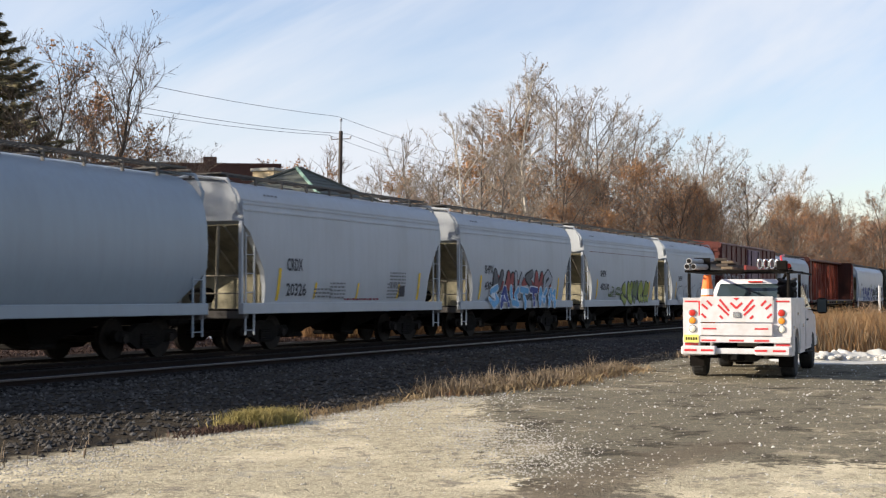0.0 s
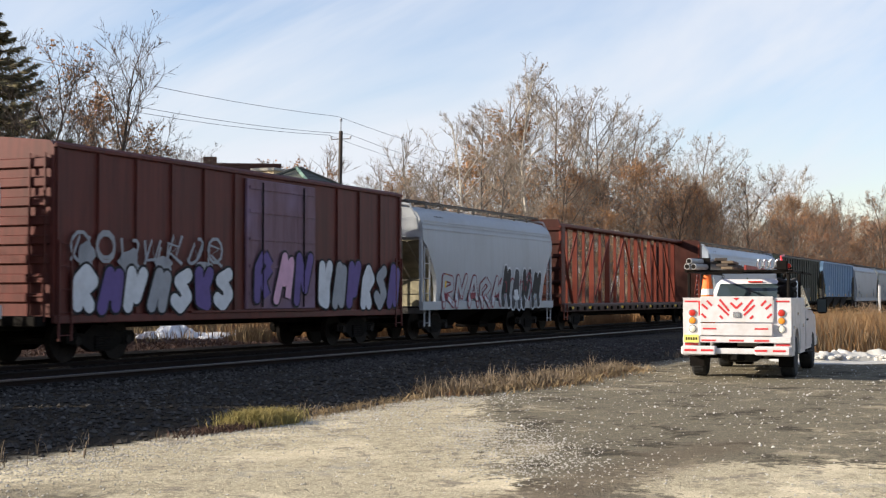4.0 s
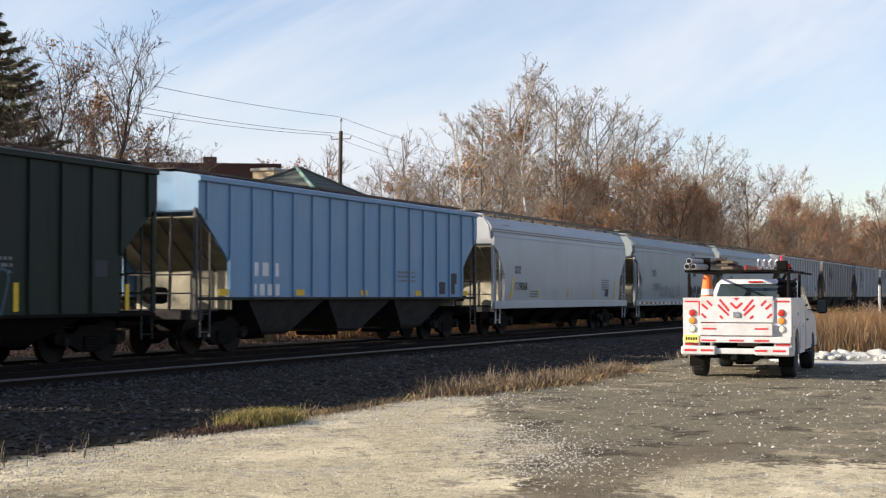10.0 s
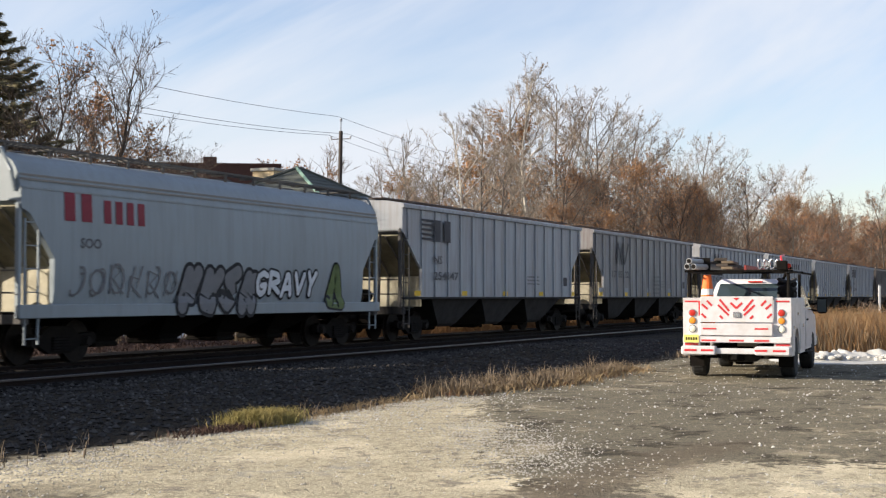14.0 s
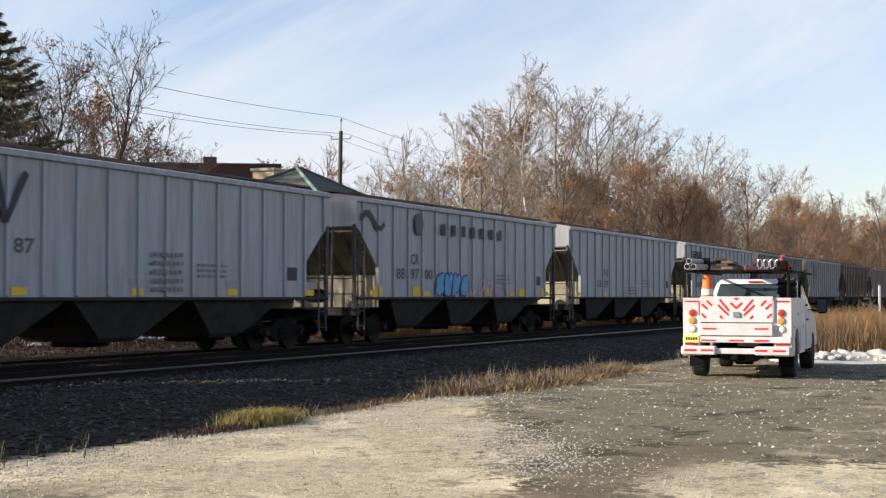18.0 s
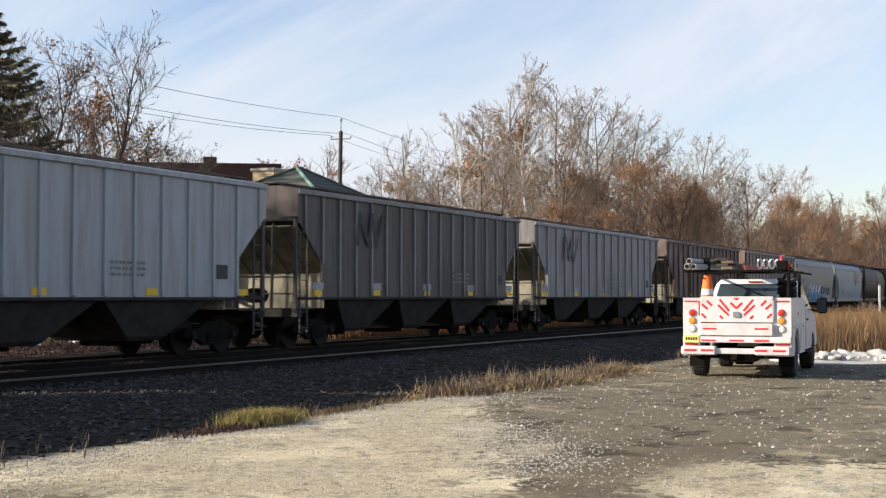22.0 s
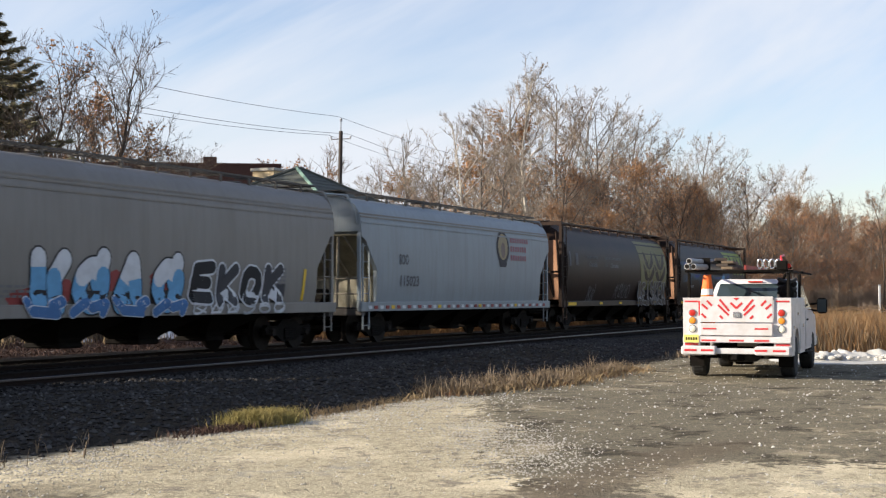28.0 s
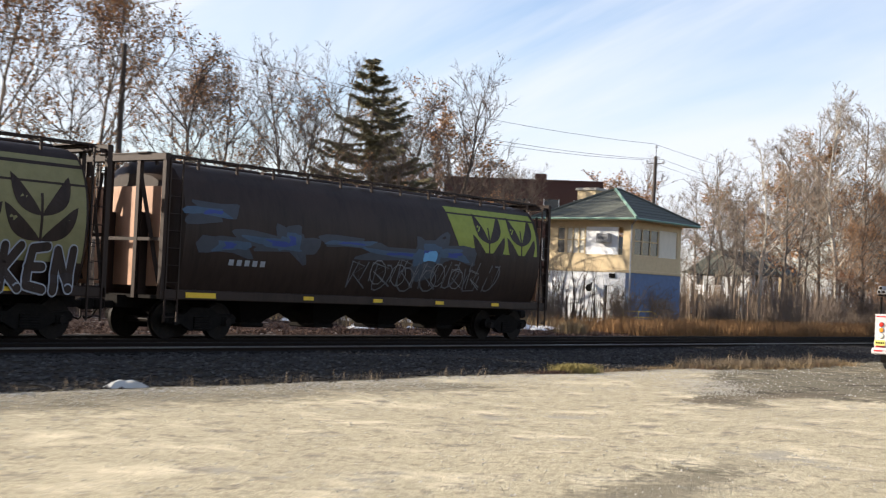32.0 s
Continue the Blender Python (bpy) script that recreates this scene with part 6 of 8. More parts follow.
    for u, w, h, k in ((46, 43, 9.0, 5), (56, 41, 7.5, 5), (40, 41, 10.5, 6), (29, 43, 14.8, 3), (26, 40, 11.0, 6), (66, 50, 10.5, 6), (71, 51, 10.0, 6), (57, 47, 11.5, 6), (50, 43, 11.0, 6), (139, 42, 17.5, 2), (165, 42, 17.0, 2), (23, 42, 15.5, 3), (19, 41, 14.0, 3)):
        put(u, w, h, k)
    plant("spruce", spruce(3, 14.6), 50, 45.2, 1.0, 0.4, "dark green spruce with drooping boughs beyond the railway")
    # lower oaks and thin saplings in front of the wood
    u = 97.0
    while u < 300:
        k = rng.choices((3, 4, 5, 0), (4, 3, 2, 2))[0]
        put(u, rng.uniform(31, 40), rng.uniform(7.0, 13.0) * (1 if u < 190 else 1.2), k)
        u += rng.uniform(1.7, 3.2) * (1 if u < 160 else 1.7)
    u = 110.0
    while u < 380:
        put(u, rng.uniform(46, 62), rng.uniform(13, 18.5), rng.choice((7, 8, 9, 10, 7)))
        u += rng.uniform(4.0, 6.5)
    for u, w, h, k in ((150, 8, 9, 3), (158, 4, 8, 0), (170, 10, 10, 4), (182, 6, 11, 2), (195, 12, 12, 0), (168, -4, 9, 3), (210, 2, 12, 5), (230, 14, 13, 4), (250, 8, 14, 3)):
        put(u, w, h, k)
    u = 100.0
    while u < 330:
        put(u, rng.uniform(62, 90), rng.uniform(14, 19), rng.choice((7, 8, 9, 7)))
        u += rng.uniform(6.0, 9.0)
    u = 92.0
    while u < 300:
        put(u, rng.uniform(29.5, 37), rng.uniform(3.0, 5.5) * (1 if u < 165 else 1.3), rng.choice((3, 4, 4)))
        u += rng.uniform(1.6, 3.2) * (1 if u < 190 else 1.5)
    # far woods close the view
    for u in range(330, 760, 20):
        put(u, rng.uniform(30, 80), rng.uniform(17, 24), rng.choice((7, 8, 9, 10)))


def blades(name, label, n, area, height, width, mat, seed, lean=0.35, category="grass"):
    """Dry stems, each a bent blade of two pieces."""
    rng = random.Random(seed)
    v, f = [], []
    for _ in range(n):
        u, w, *grown = area(rng)
        z = ground_z(u, w) - 0.01
        h, b = rng.uniform(*height) * (grown[0] if grown else 1.0), width * rng.uniform(0.6, 1.3)
        a = rng.uniform(0, 6.28)
        dx, dy = math.cos(a) * b, math.sin(a) * b
        lx, ly = rng.gauss(0, lean) * h, rng.gauss(0, lean) * h
        k = len(v)
        v += [(u - dx, w - dy, z), (u + dx, w + dy, z), (u + lx * 0.35 + dx * 0.7, w + ly * 0.35 + dy * 0.7, z + h * 0.6),
              (u + lx * 0.35 - dx * 0.7, w + ly * 0.35 - dy * 0.7, z + h * 0.6), (u + lx, w + ly, z + h)]
        f += [(k, k + 1, k + 2, k + 3), (k + 3, k + 2, k + 4)]
    me = bpy.data.meshes.new(name)
    me.from_pydata(v, [], f)
    me.materials.append(mat)
    ob = new(name, me)
    ob.matrix_basis = pose(0, 0, 0, 0, 0, RZ)
    return tagged(ob, label, category, kind="stuff")


def clumped(rng, u0, u1, w0, w1, spread=0.25, steps=400, seed=1):
    r2 = random.Random(seed + int(rng.random() * steps))
    return r2.uniform(u0, u1) + rng.gauss(0, spread), r2.uniform(w0, w1) + rng.gauss(0, spread)


def shrubs():
    """Leafless brush: sprays of thin stems."""
    def brush(seed, h):
        rng = random.Random(seed)
        g = Geo()
        for _ in range(90):
            a, t = rng.uniform(0, 6.28), rng.uniform(0.05, 0.7)
            L = h * rng.uniform(0.5, 1.0)
            d = Vector((math.cos(a) * t, math.sin(a) * t, 1)).normalized()
            p = Vector((rng.gauss(0, 0.25), rng.gauss(0, 0.25), -0.05))
            q = p + d * L * 0.5
            e = q + (d + Vector((rng.gauss(0, 0.3), rng.gauss(0, 0.3), 0))).normalized() * L * 0.5
            g.tube([p, q, e], 0.014, 3, 0.004)
            for _ in range(4):
                s = q.lerp(e, rng.random())
                g.tube([s, s + Vector((rng.gauss(0, 0.25), rng.gauss(0, 0.25), rng.uniform(0.05, 0.4)))], 0.007, 3, 0.003)
        return [("brush", plain_mesh(g, "brush", MAT["sapling"] if seed % 2 else MAT["twig"]))]

    kinds = [brush(1, 1.8), brush(2, 2.4), brush(3, 1.4)]
    rng = random.Random(8)
    for k in range(90):
        u = 72 + k * 2.2 + rng.uniform(-1, 1)
        plant("shrub", kinds[k % 3], u, rng.uniform(28.5, 34), rng.uniform(0.8, 1.5), rng.uniform(0, 6.28), "leafless brown shrub at the edge of the wood", "shrub", "shrubs along the wood")
    for k in range(26):
        u = 20 + k * 2.2 + rng.uniform(-0.8, 0.8)
        plant("shrub", kinds[k % 3], u, rng.uniform(29, 40), rng.uniform(0.8, 1.6), rng.uniform(0, 6.28), "leafless brown shrub beyond the railway", "shrub", "shrubs along the wood")
    # evergreen bushes left of the signal tower
    for u, w, h in ((50.5, 37.0, 4.2), (47.2, 36.6, 2.6), (56.5, 40.5, 3.4)):
        g, leaf = Geo(), Geo()
        for k in range(9):
            a, q = rng.uniform(0, 6.28), rng.uniform(0.2, 1.0)
            tip = Vector((math.cos(a) * h * 0.3 * q, math.sin(a) * h * 0.3 * q, h * rng.uniform(0.35, 0.9)))
            g.tube([Vector((0, 0, -0.1)), tip * 0.55 + Vector((0, 0, 0.2)), tip], 0.04, 4, 0.012)
            for _ in range(420):
                p = tip + Vector((rng.gauss(0, 0.15 * h * 0.9), rng.gauss(0, 0.15 * h * 0.9), rng.gauss(-0.1, 0.12 * h)))
                e = Vector((rng.gauss(0, 1), rng.gauss(0, 1), rng.gauss(0, 1))).normalized()
                f = e.cross(Vector((rng.gauss(0, 1), rng.gauss(0, 1), rng.gauss(0, 1)))).normalized() * 0.06
                p.z = max(p.z, 0.05)
                leaf.add([p - f, p + e * 0.2, p + f], [(0, 1, 2)])
        plant("evergreen_bush", [("stems", plain_mesh(g, "stems", MAT["darkbark"])), ("foliage", plain_mesh(leaf, "foliage", MAT["holly"]))], u, w, 1.0, 0.0, "dark green evergreen bush beside bare trees", "bush", "evergreen bushes")
    for k in range(30):
        u, w = rng.uniform(37, 60), rng.uniform(-3, 7.0)
        plant("shrub", kinds[k % 3], u, w, rng.uniform(0.5, 0.8), rng.uniform(0, 6.28), "leafless brown shrub in tall dry grass past the lot", "shrub", "shrubs past the lot")


def past_lot(r, deep):
    """A spot in the rough strip past the lot, which the track side leaves open."""
    u = 35.2 + abs(r.gauss(0, deep))
    return u, r.uniform(-10, min(11.0, 7.6 + (u - 35) * 0.09))


def weed_spot(r, clumps, spread=0.13):
    """A spot in the band of dead weeds along the ballast: tight clumps, thicker in the middle of the band."""
    k = random.Random(77 + r.randrange(clumps))
    t = k.betavariate(1.5, 1.5)
    u = 18.9 + 9.0 * t
    w = 9.25 - 0.7 * t - 0.95 * k.random() * (0.35 + 0.65 * math.sin(math.pi * min(1, t * 1.15))) ** 0.7
    return u + r.gauss(0, spread * 1.5), w + r.gauss(0, spread), k.uniform(0.35, 1.5)


def vegetation():
    blades("dry_grass", "orange-brown dry grass beyond the railway", 52000, lambda r: (r.uniform(44, 130), 23.9 + abs(r.gauss(0, 2.8))), (0.25, 0.85), 0.012, MAT["orange_straw"], 1)
    blades("leaf_litter", "low red-brown weeds and fallen leaves beyond the railway", 16000, lambda r: (r.uniform(6, 46), 23.9 + abs(r.gauss(0, 4.0))), (0.02, 0.13), 0.02, MAT["litter"], 21, 1.2, "weeds")
    blades("grass_clump", "tan tuft of dry grass beyond the railway", 900, lambda r: (r.gauss(40.2, 0.38), r.gauss(25.2, 0.3)), (0.25, 0.62), 0.012, MAT["straw"], 22, 0.3)
    blades("dry_grass", "pale tan dry grass round the signal tower", 9000, lambda r: (r.uniform(30, 110), r.uniform(27, 45)), (0.25, 0.6), 0.02, MAT["straw"], 2)
    blades("undergrowth", "tangle of bare brown saplings in the wood", 17000, lambda r: (76 + 300 * r.random() ** 1.5, r.uniform(32, 75)), (1.0, 5.0), 0.03, MAT["sapling"], 12, 0.12, "undergrowth")
    blades("undergrowth", "tangle of bare brown saplings beyond the railway", 12000, lambda r: (r.uniform(12, 62), r.uniform(36, 70)), (1.0, 4.5), 0.03, MAT["darktwig"], 13, 0.14, "undergrowth")
    blades("tall_grass", "tall tan and orange dead grass past the lot", 15000, lambda r: past_lot(r, 9), (0.5, 1.35), 0.006, MAT["straw"], 3, 0.32)
    blades("tall_grass", "tall orange dead grass past the lot", 46000, lambda r: past_lot(r, 8), (0.4, 1.3), 0.006, MAT["orange_straw"], 4, 0.35)
    blades("tall_grass", "dark dead weeds past the lot", 24000, lambda r: past_lot(r, 6), (0.3, 1.1), 0.007, MAT["weed"], 14, 0.25)
    blades("dead_weeds", "upright grey-brown dead weeds at the edge of the lot", 6500, lambda r: weed_spot(r, 130, 0.08), (0.04, 0.22), 0.006, MAT["weed"], 5, 0.55)
    blades("dead_weeds", "dark dead seed heads at the edge of the lot", 420, lambda r: weed_spot(r, 60, 0.06), (0.14, 0.34), 0.008, MAT["weed"], 15, 0.2)
    blades("dead_weeds", "flattened red-brown stems among dead weeds", 2600, lambda r: weed_spot(r, 60, 0.16), (0.02, 0.10), 0.012, MAT["rustweed"], 18, 1.0)
    blades("dead_weeds", "matted straw at the foot of dead weeds", 5500, lambda r: weed_spot(r, 190, 0.24), (0.03, 0.15), 0.010, MAT["straw"], 6, 0.9)
    blades("grass_clump", "low olive grass clump at the edge of the lot", 4200, lambda r: (r.gauss(14.15, 0.27), r.gauss(8.72, 0.13)), (0.05, 0.22), 0.006, MAT["moss"], 7, 0.5)
    blades("grass_clump", "brown straw beside the olive grass clump", 1500, lambda r: (r.gauss(13.5, 0.5), r.gauss(8.62, 0.1)), (0.03, 0.10), 0.007, MAT["litter"], 17, 0.7)
    blades("edge_grass", "thin straw and grass along the ballast edge", 1500, lambda r: (r.uniform(14.4, 18.8), r.gauss(8.85, 0.14)), (0.02, 0.10), 0.006, MAT["straw"], 8, 0.7)
    blades("edge_grass", "scattered dead weed stems along the ballast edge", 260, lambda r: clumped(r, -4.0, 17.5, 8.5, 9.1, 0.08, 40, 9), (0.06, 0.22), 0.006, MAT["weed"], 9, 0.3)
    blades("edge_grass", "brown weeds between lot and ballast", 500, lambda r: (r.gauss(34.4, 0.3), r.gauss(8.6, 0.25)), (0.05, 0.2), 0.011, MAT["weed"], 10, 0.25)


def snow_bank():
    """Ploughed snow along the far edge of the lot: a low lumpy ridge with a flat apron."""
    g = Geo()
    n, m = 260, 40
    rows = []
    for i in range(n + 1):
        a = i / n
        for j in range(m + 1):
            t = j / m
            x, y = 7.6 + 14 * a, 31.0 + 2.6 * t + 0.5 * math.sin(a * 9)
            lump = max(0.0, noise.noise((x * 1.3, y * 1.3, 5))) * 0.24 + max(0, noise.noise((x * 4.2, y * 4.2, 8))) * 0.26
            ridge = math.exp(-((t - 0.66) / 0.20) ** 2)
            edge = min(1, t / 0.12, (1 - t) / 0.08, a / 0.03)
            z = (0.02 + (0.09 + lump) * ridge) * edge - 0.03 * (1 - edge)
            patch = noise.noise((x * 0.5, y * 1.8, 2)) + 0.25 - 0.5 * abs(t - 0.4) if t < 0.45 else 1
            rows.append((x, y, z if patch > 0 else -0.04))
    k = m + 1
    g.add(rows, [(i * k + j, (i + 1) * k + j, (i + 1) * k + j + 1, i * k + j + 1) for i in range(n) for j in range(m)])
    ob = new("snow_bank", g.mesh("snow_bank", MAT["snow"], True))
    tagged(ob, "dirty lumpy old snow piled along the lot's far edge", "snow", kind="stuff")
    rng = random.Random(31)
    for i in range(120):
        x, y, r = rng.uniform(8.0, 20), 32.4 + rng.gauss(0, 0.25), rng.uniform(0.04, 0.12)
        s = Geo().rings([[(r * q * math.cos(t * 0.7 + i) * rng.uniform(0.8, 1.2), r * q * math.sin(t * 0.7 + i) * rng.uniform(0.8, 1.2), r * h) for t in range(9)] for q, h in ((0.8, -0.4), (1.0, 0.05), (0.8, 0.35), (0.3, 0.5))])
        tagged(part("snow_lump", s, MAT["snow"], None, m=pose(x, y, 0.1)), "frozen lump of dirty snow on the snow bank", "snow", "snow lumps")


def far_snow():
    """Melting snow left in heaps and flat patches beyond the track."""
    rng = random.Random(41)
    spots = [(41.7, 29.3, 1.2, 0.42), (42.6, 29.8, 0.8, 0.3), (40.7, 29.6, 0.7, 0.22)] + [(rng.uniform(30, 47), rng.uniform(27, 37), rng.uniform(0.3, 1.5), rng.uniform(0.05, 0.14)) for _ in range(26)]
    for u, w, r, h in spots:
        g = Geo()
        ph = rng.uniform(0, 6)
        rings = []
        for q, z in ((1.0, -0.06), (0.92, 0.25), (0.7, 0.62), (0.42, 0.88), (0.12, 1.0)):
            rings.append([(r * q * (1 + 0.22 * math.sin(2 * a + ph) + 0.12 * math.sin(5 * a + 2 * ph)) * math.cos(a), 0.7 * r * q * (1 + 0.2 * math.sin(3 * a + ph)) * math.sin(a), h * z * (1 + 0.35 * math.sin(4 * a + 9 * q + ph))) for a in [k * 0.3491 for k in range(18)]])
        p = at(u, w)
        tagged(part("snow_patch", g.rings(rings), MAT["cleansnow"], None, m=pose(p.x, p.y, ground_z(u, w), 0, 0, RZ), smooth=True), "heap of melting white snow on leaf litter" if h > 0.2 else "thin patch of melting snow on leaf litter", "snow", "snow beyond the railway")


def lone_snow():
    """A last melting lump of snow at the edge of the ballast."""
    g = Geo()
    v = [(0, 0, 0.09)]
    for q, h in ((0.35, 0.085), (0.7, 0.05), (1.0, -0.02)):
        v += [((0.42 * q + 0.05 * math.sin(3 * k)) * math.cos(k * 0.524), (0.2 * q + 0.03 * math.sin(2 * k + 1)) * math.sin(k * 0.524), h + 0.02 * math.sin(k * 2.1) * (q < 1)) for k in range(12)]
    f = [(0, 1 + k, 1 + (k + 1) % 12) for k in range(12)]
    for r in range(2):
        f += [(1 + r * 12 + k, 13 + r * 12 + k, 13 + r * 12 + (k + 1) % 12, 1 + r * 12 + (k + 1) % 12) for k in range(12)]
    p = at(2.6, 9.0)
    tagged(part("snow_lump", g.add(v, f), MAT["snow"], None, m=pose(p.x, p.y, ground_z(2.6, 9.0), 0, 0, RZ), smooth=True), "small melting lump of snow on dark ballast", "snow", "snow lumps")


def marker_posts():
    for x, y in ((16.2, 52.0),):
        root = thing("marker_post", pose(x, y, 0), "thin white marker post in tall dry grass", "post", "marker posts")
        part("post", Geo().box(-0.04, 0.04, -0.02, 0.02, -0.2, 1.9, 0.008), MAT["pale"], root)
        part("cap", Geo().box(-0.045, 0.045, -0.025, 0.025, 1.9, 1.94), MAT["spraygrey"], root)


# ---- the signal tower ----
MAT["shade_blue"] = material("pale_blue_painted_panel", (0.24, 0.31, 0.42), (0.18, 0.22, 0.30), scale=3, amount=0.5, rough=0.8)
MAT["curtain"] = material("cream_blind", (0.66, 0.62, 0.52), (0.5, 0.46, 0.38), scale=6, amount=0.4, rough=0.9, stretch=(1, 6, 0.3))
MAT["rail_yellow"] = material("yellow_painted_rail", (0.70, 0.50, 0.12), (0.5, 0.35, 0.1), scale=6, amount=0.5, rough=0.6)


def signal_tower():
    D, W, H, M = 6.6, 5.85, 6.25, 3.15
    root = thing("signal_tower", track_pose(63.8, 36.0, 0.12), "two-storey signal tower, white and blue below, tan above, green hip roof", "building")
    t = 0.25
    # lower walls, the left one with a doorway
    d0, d1, dz = 0.75, 1.75, 2.25
    lw = part("end_wall", Geo().box(0, t, d1, W, -0.3, M).box(0, t, t, d0, -0.3, M).box(0, t, d0, d1, dz, M), MAT["white_wall"], root, "white painted block wall")
    part("side_wall", Geo().box(0, D, 0, t, -0.3, M), MAT["blue_wall"], root, "slate-blue painted block wall")
    part("back_wall", Geo().box(D - t, D, t, W, -0.3, M), MAT["white_wall"], root)
    part("far_wall", Geo().box(t, D - t, W - t, W, -0.3, M), MAT["white_wall"], root)
    part("floor_slab", Geo().box(t, D - t, t, W - t, M - 0.2, M), MAT["white_wall"], root)
    # upper storey: posts, parapet and lintel bands leave real window openings
    u0, u1, z0, z1 = 0.03, D - 0.03, 4.15, 5.85
    part("parapet", Geo().box(u0, u1, 0.03, t, M + 0.002, z0).box(u0, t, t, W - 0.03, M + 0.002, z0).box(D - t, u1, t, W - 0.03, M + 0.002, z0).box(t, D - t, W - t, W - 0.03, M + 0.002, z0), MAT["tan_wall"], root)
    part("lintel", Geo().box(u0, u1, 0.03, t, z1, H).box(u0, t, t, W - 0.03, z1, H).box(D - t, u1, t, W - 0.03, z1, H).box(t, D - t, W - t, W - 0.03, z1, H), MAT["tan_wall"], root)
    for x, y in ((0.03, 0.03), (0.03, W - 0.53), (D - 0.53, 0.03), (D - 0.53, W - 0.53)):
        part("corner_pier", Geo().box(x, x + 0.5, y, y + 0.5, z0, z1), MAT["tan_wall"], root)
    part("belt_course", Geo().box(-0.06, D + 0.02, -0.06, W + 0.06, M - 0.08, M + 0.1, 0.02), MAT["tan_wall"], root)
    # left face: white panel with an air conditioner, then a window with a blind
    p = part("panel", Geo().box(0.08, 0.16, 0.9, 3.2, z0, z1), MAT["white_wall"], root, "white boarded panel")
    ac = part("air_conditioner", Geo().box(-0.35, 0.1, 1.35, 2.25, 4.85, 5.45, 0.04), MAT["spraygrey"], root, "grey window air conditioner")
    for k in range(6):
        part("louvre", Geo().box(-0.37, -0.34, 1.42, 2.18, 4.92 + k * 0.08, 4.95 + k * 0.08), MAT["black"], ac)

    def window(name, x0, x1, y0, y1, mat, bars=1):
        w = part(name, Geo().box(x0, x1, y0, y1, z0, z1), mat, root)
        along = (x1 - x0) > (y1 - y0)
        a, b = (x0, x1) if along else (y0, y1)
        for k in range(bars + 2):
            c = a + (b - a) * k / (bars + 1)
            g = Geo().box(c - 0.05, c + 0.05, y0 - 0.05, y1 + 0.03, z0, z1) if along else Geo().box(x0 - 0.05, x1 + 0.03, c - 0.05, c + 0.05, z0, z1)
            part("mullion", g, MAT["tan_wall"], w)
        for z in (z0, (z0 + z1) / 2, z1 - 0.08):
            part("glazing_bar", Geo().box(x0 - 0.04, x1 + 0.02, y0 - 0.04, y1 + 0.02, z, z + 0.07), MAT["tan_wall"], w)

    window("window", 0.10, 0.13, 3.25, 4.6, MAT["curtain"], 2)
    window("window", 0.10, 0.13, 4.7, 5.3, MAT["glass"], 0)
    window("window", 0.55, 3.6, 0.10, 0.13, MAT["glass"], 2)
    part("panel", Geo().box(3.8, 6.05, 0.09, 0.16, z0, z1), MAT["curtain"], root, "pale boarded window panel")
    # a black sheet stands in for the unlit room behind the doorway
    part("door_recess", Geo().box(0.5, 0.55, d0 - 0.2, d1 + 0.2, -0.1, dz), MAT["black"], root)
    part("door", Geo().box(-0.05, 0.02, d0 + 0.02, d0 + 0.72, -0.05, dz - 0.04, 0.01), MAT["white_wall"], root, "white door standing half open")
    part("wall_lamp", Geo().rings([[(-0.1 - 0.35 * q, 2.55 + r * math.cos(k), 2.35 - 0.3 * q + r * math.sin(k)) for k in (0, 1.05, 2.1, 3.14, 4.2, 5.2)] for q, r in ((0, 0.06), (0.6, 0.14), (1, 0.24))]), MAT["black"], root, "black hooded lamp")
    part("wall_vent", Geo().box(-0.12, 0.01, 0.95, 1.35, 2.72, 3.0, 0.02), MAT["black"], root)
    part("mural", Geo().rings([[(4.3 + 1.25 * q * math.cos(k * 0.5236), -0.03 if q else -0.03, 0.75 + 0.85 * q * math.sin(k * 0.5236)) for k in range(12)] for q in (1.0, 0.5)]), MAT["shade_blue"], root, "pale blue oval painted on the wall")
    # steps and a yellow rail by the door
    for k in range(3):
        part("step", Geo().box(-1.3 + k * 0.35, -0.02, d0 - 0.3, d1 + 0.2, -0.3, -0.25 + k * 0.09, 0.01), MAT["stone"], root)
    rail = Geo()
    for a, b in (((-1.2, -0.4, 0.75), (1.6, -0.9, 0.75)), ((1.6, -0.9, 0.75), (3.0, -0.9, 0.05)), ((-1.2, -0.4, 0.4), (1.6, -0.9, 0.4)), ((-1.2, 2.2, 0.75), (-1.2, 2.6, 0.75))):
        rail.tube([a, b], 0.035, 6)
    for x, y in ((-1.2, -0.4), (0.2, -0.65), (1.6, -0.9), (3.0, -0.9)):
        rail.tube([(x, y, -0.4), (x, y, 0.76 if x < 3 else 0.05)], 0.035, 6)
    part("handrail", rail, MAT["rail_yellow"], root, "yellow steel handrail")
    # hip roof with verdigris hips and gutter
    o, A = 0.85, H + 2.15
    eave = [(-o, -o), (D + o, -o), (D + o, W + o), (-o, W + o)]
    ridge = [(D / 2 - 0.35, W / 2), (D / 2 + 0.35, W / 2)]
    part("soffit", Geo().box(-o + 0.03, D + o - 0.03, -o + 0.03, W + o - 0.03, H - 0.02, H + 0.08), MAT["tan_wall"], root)
    g = Geo()
    g.add([(x, y, H + 0.1) for x, y in eave] + [(x, y, A) for x, y in ridge], [(0, 1, 5, 4), (1, 2, 5), (2, 3, 4, 5), (3, 0, 4), (3, 2, 1, 0)])
    roof = part("roof", g, MAT["roof"], root, "grey-green shingled hip roof")
    for k in range(9):
        q = k / 9
        pts = [((x + (ridge[0 if j in (0, 3) else 1][0] - x) * q), (y + (W / 2 - y) * q)) for j, (x, y) in enumerate(eave)]
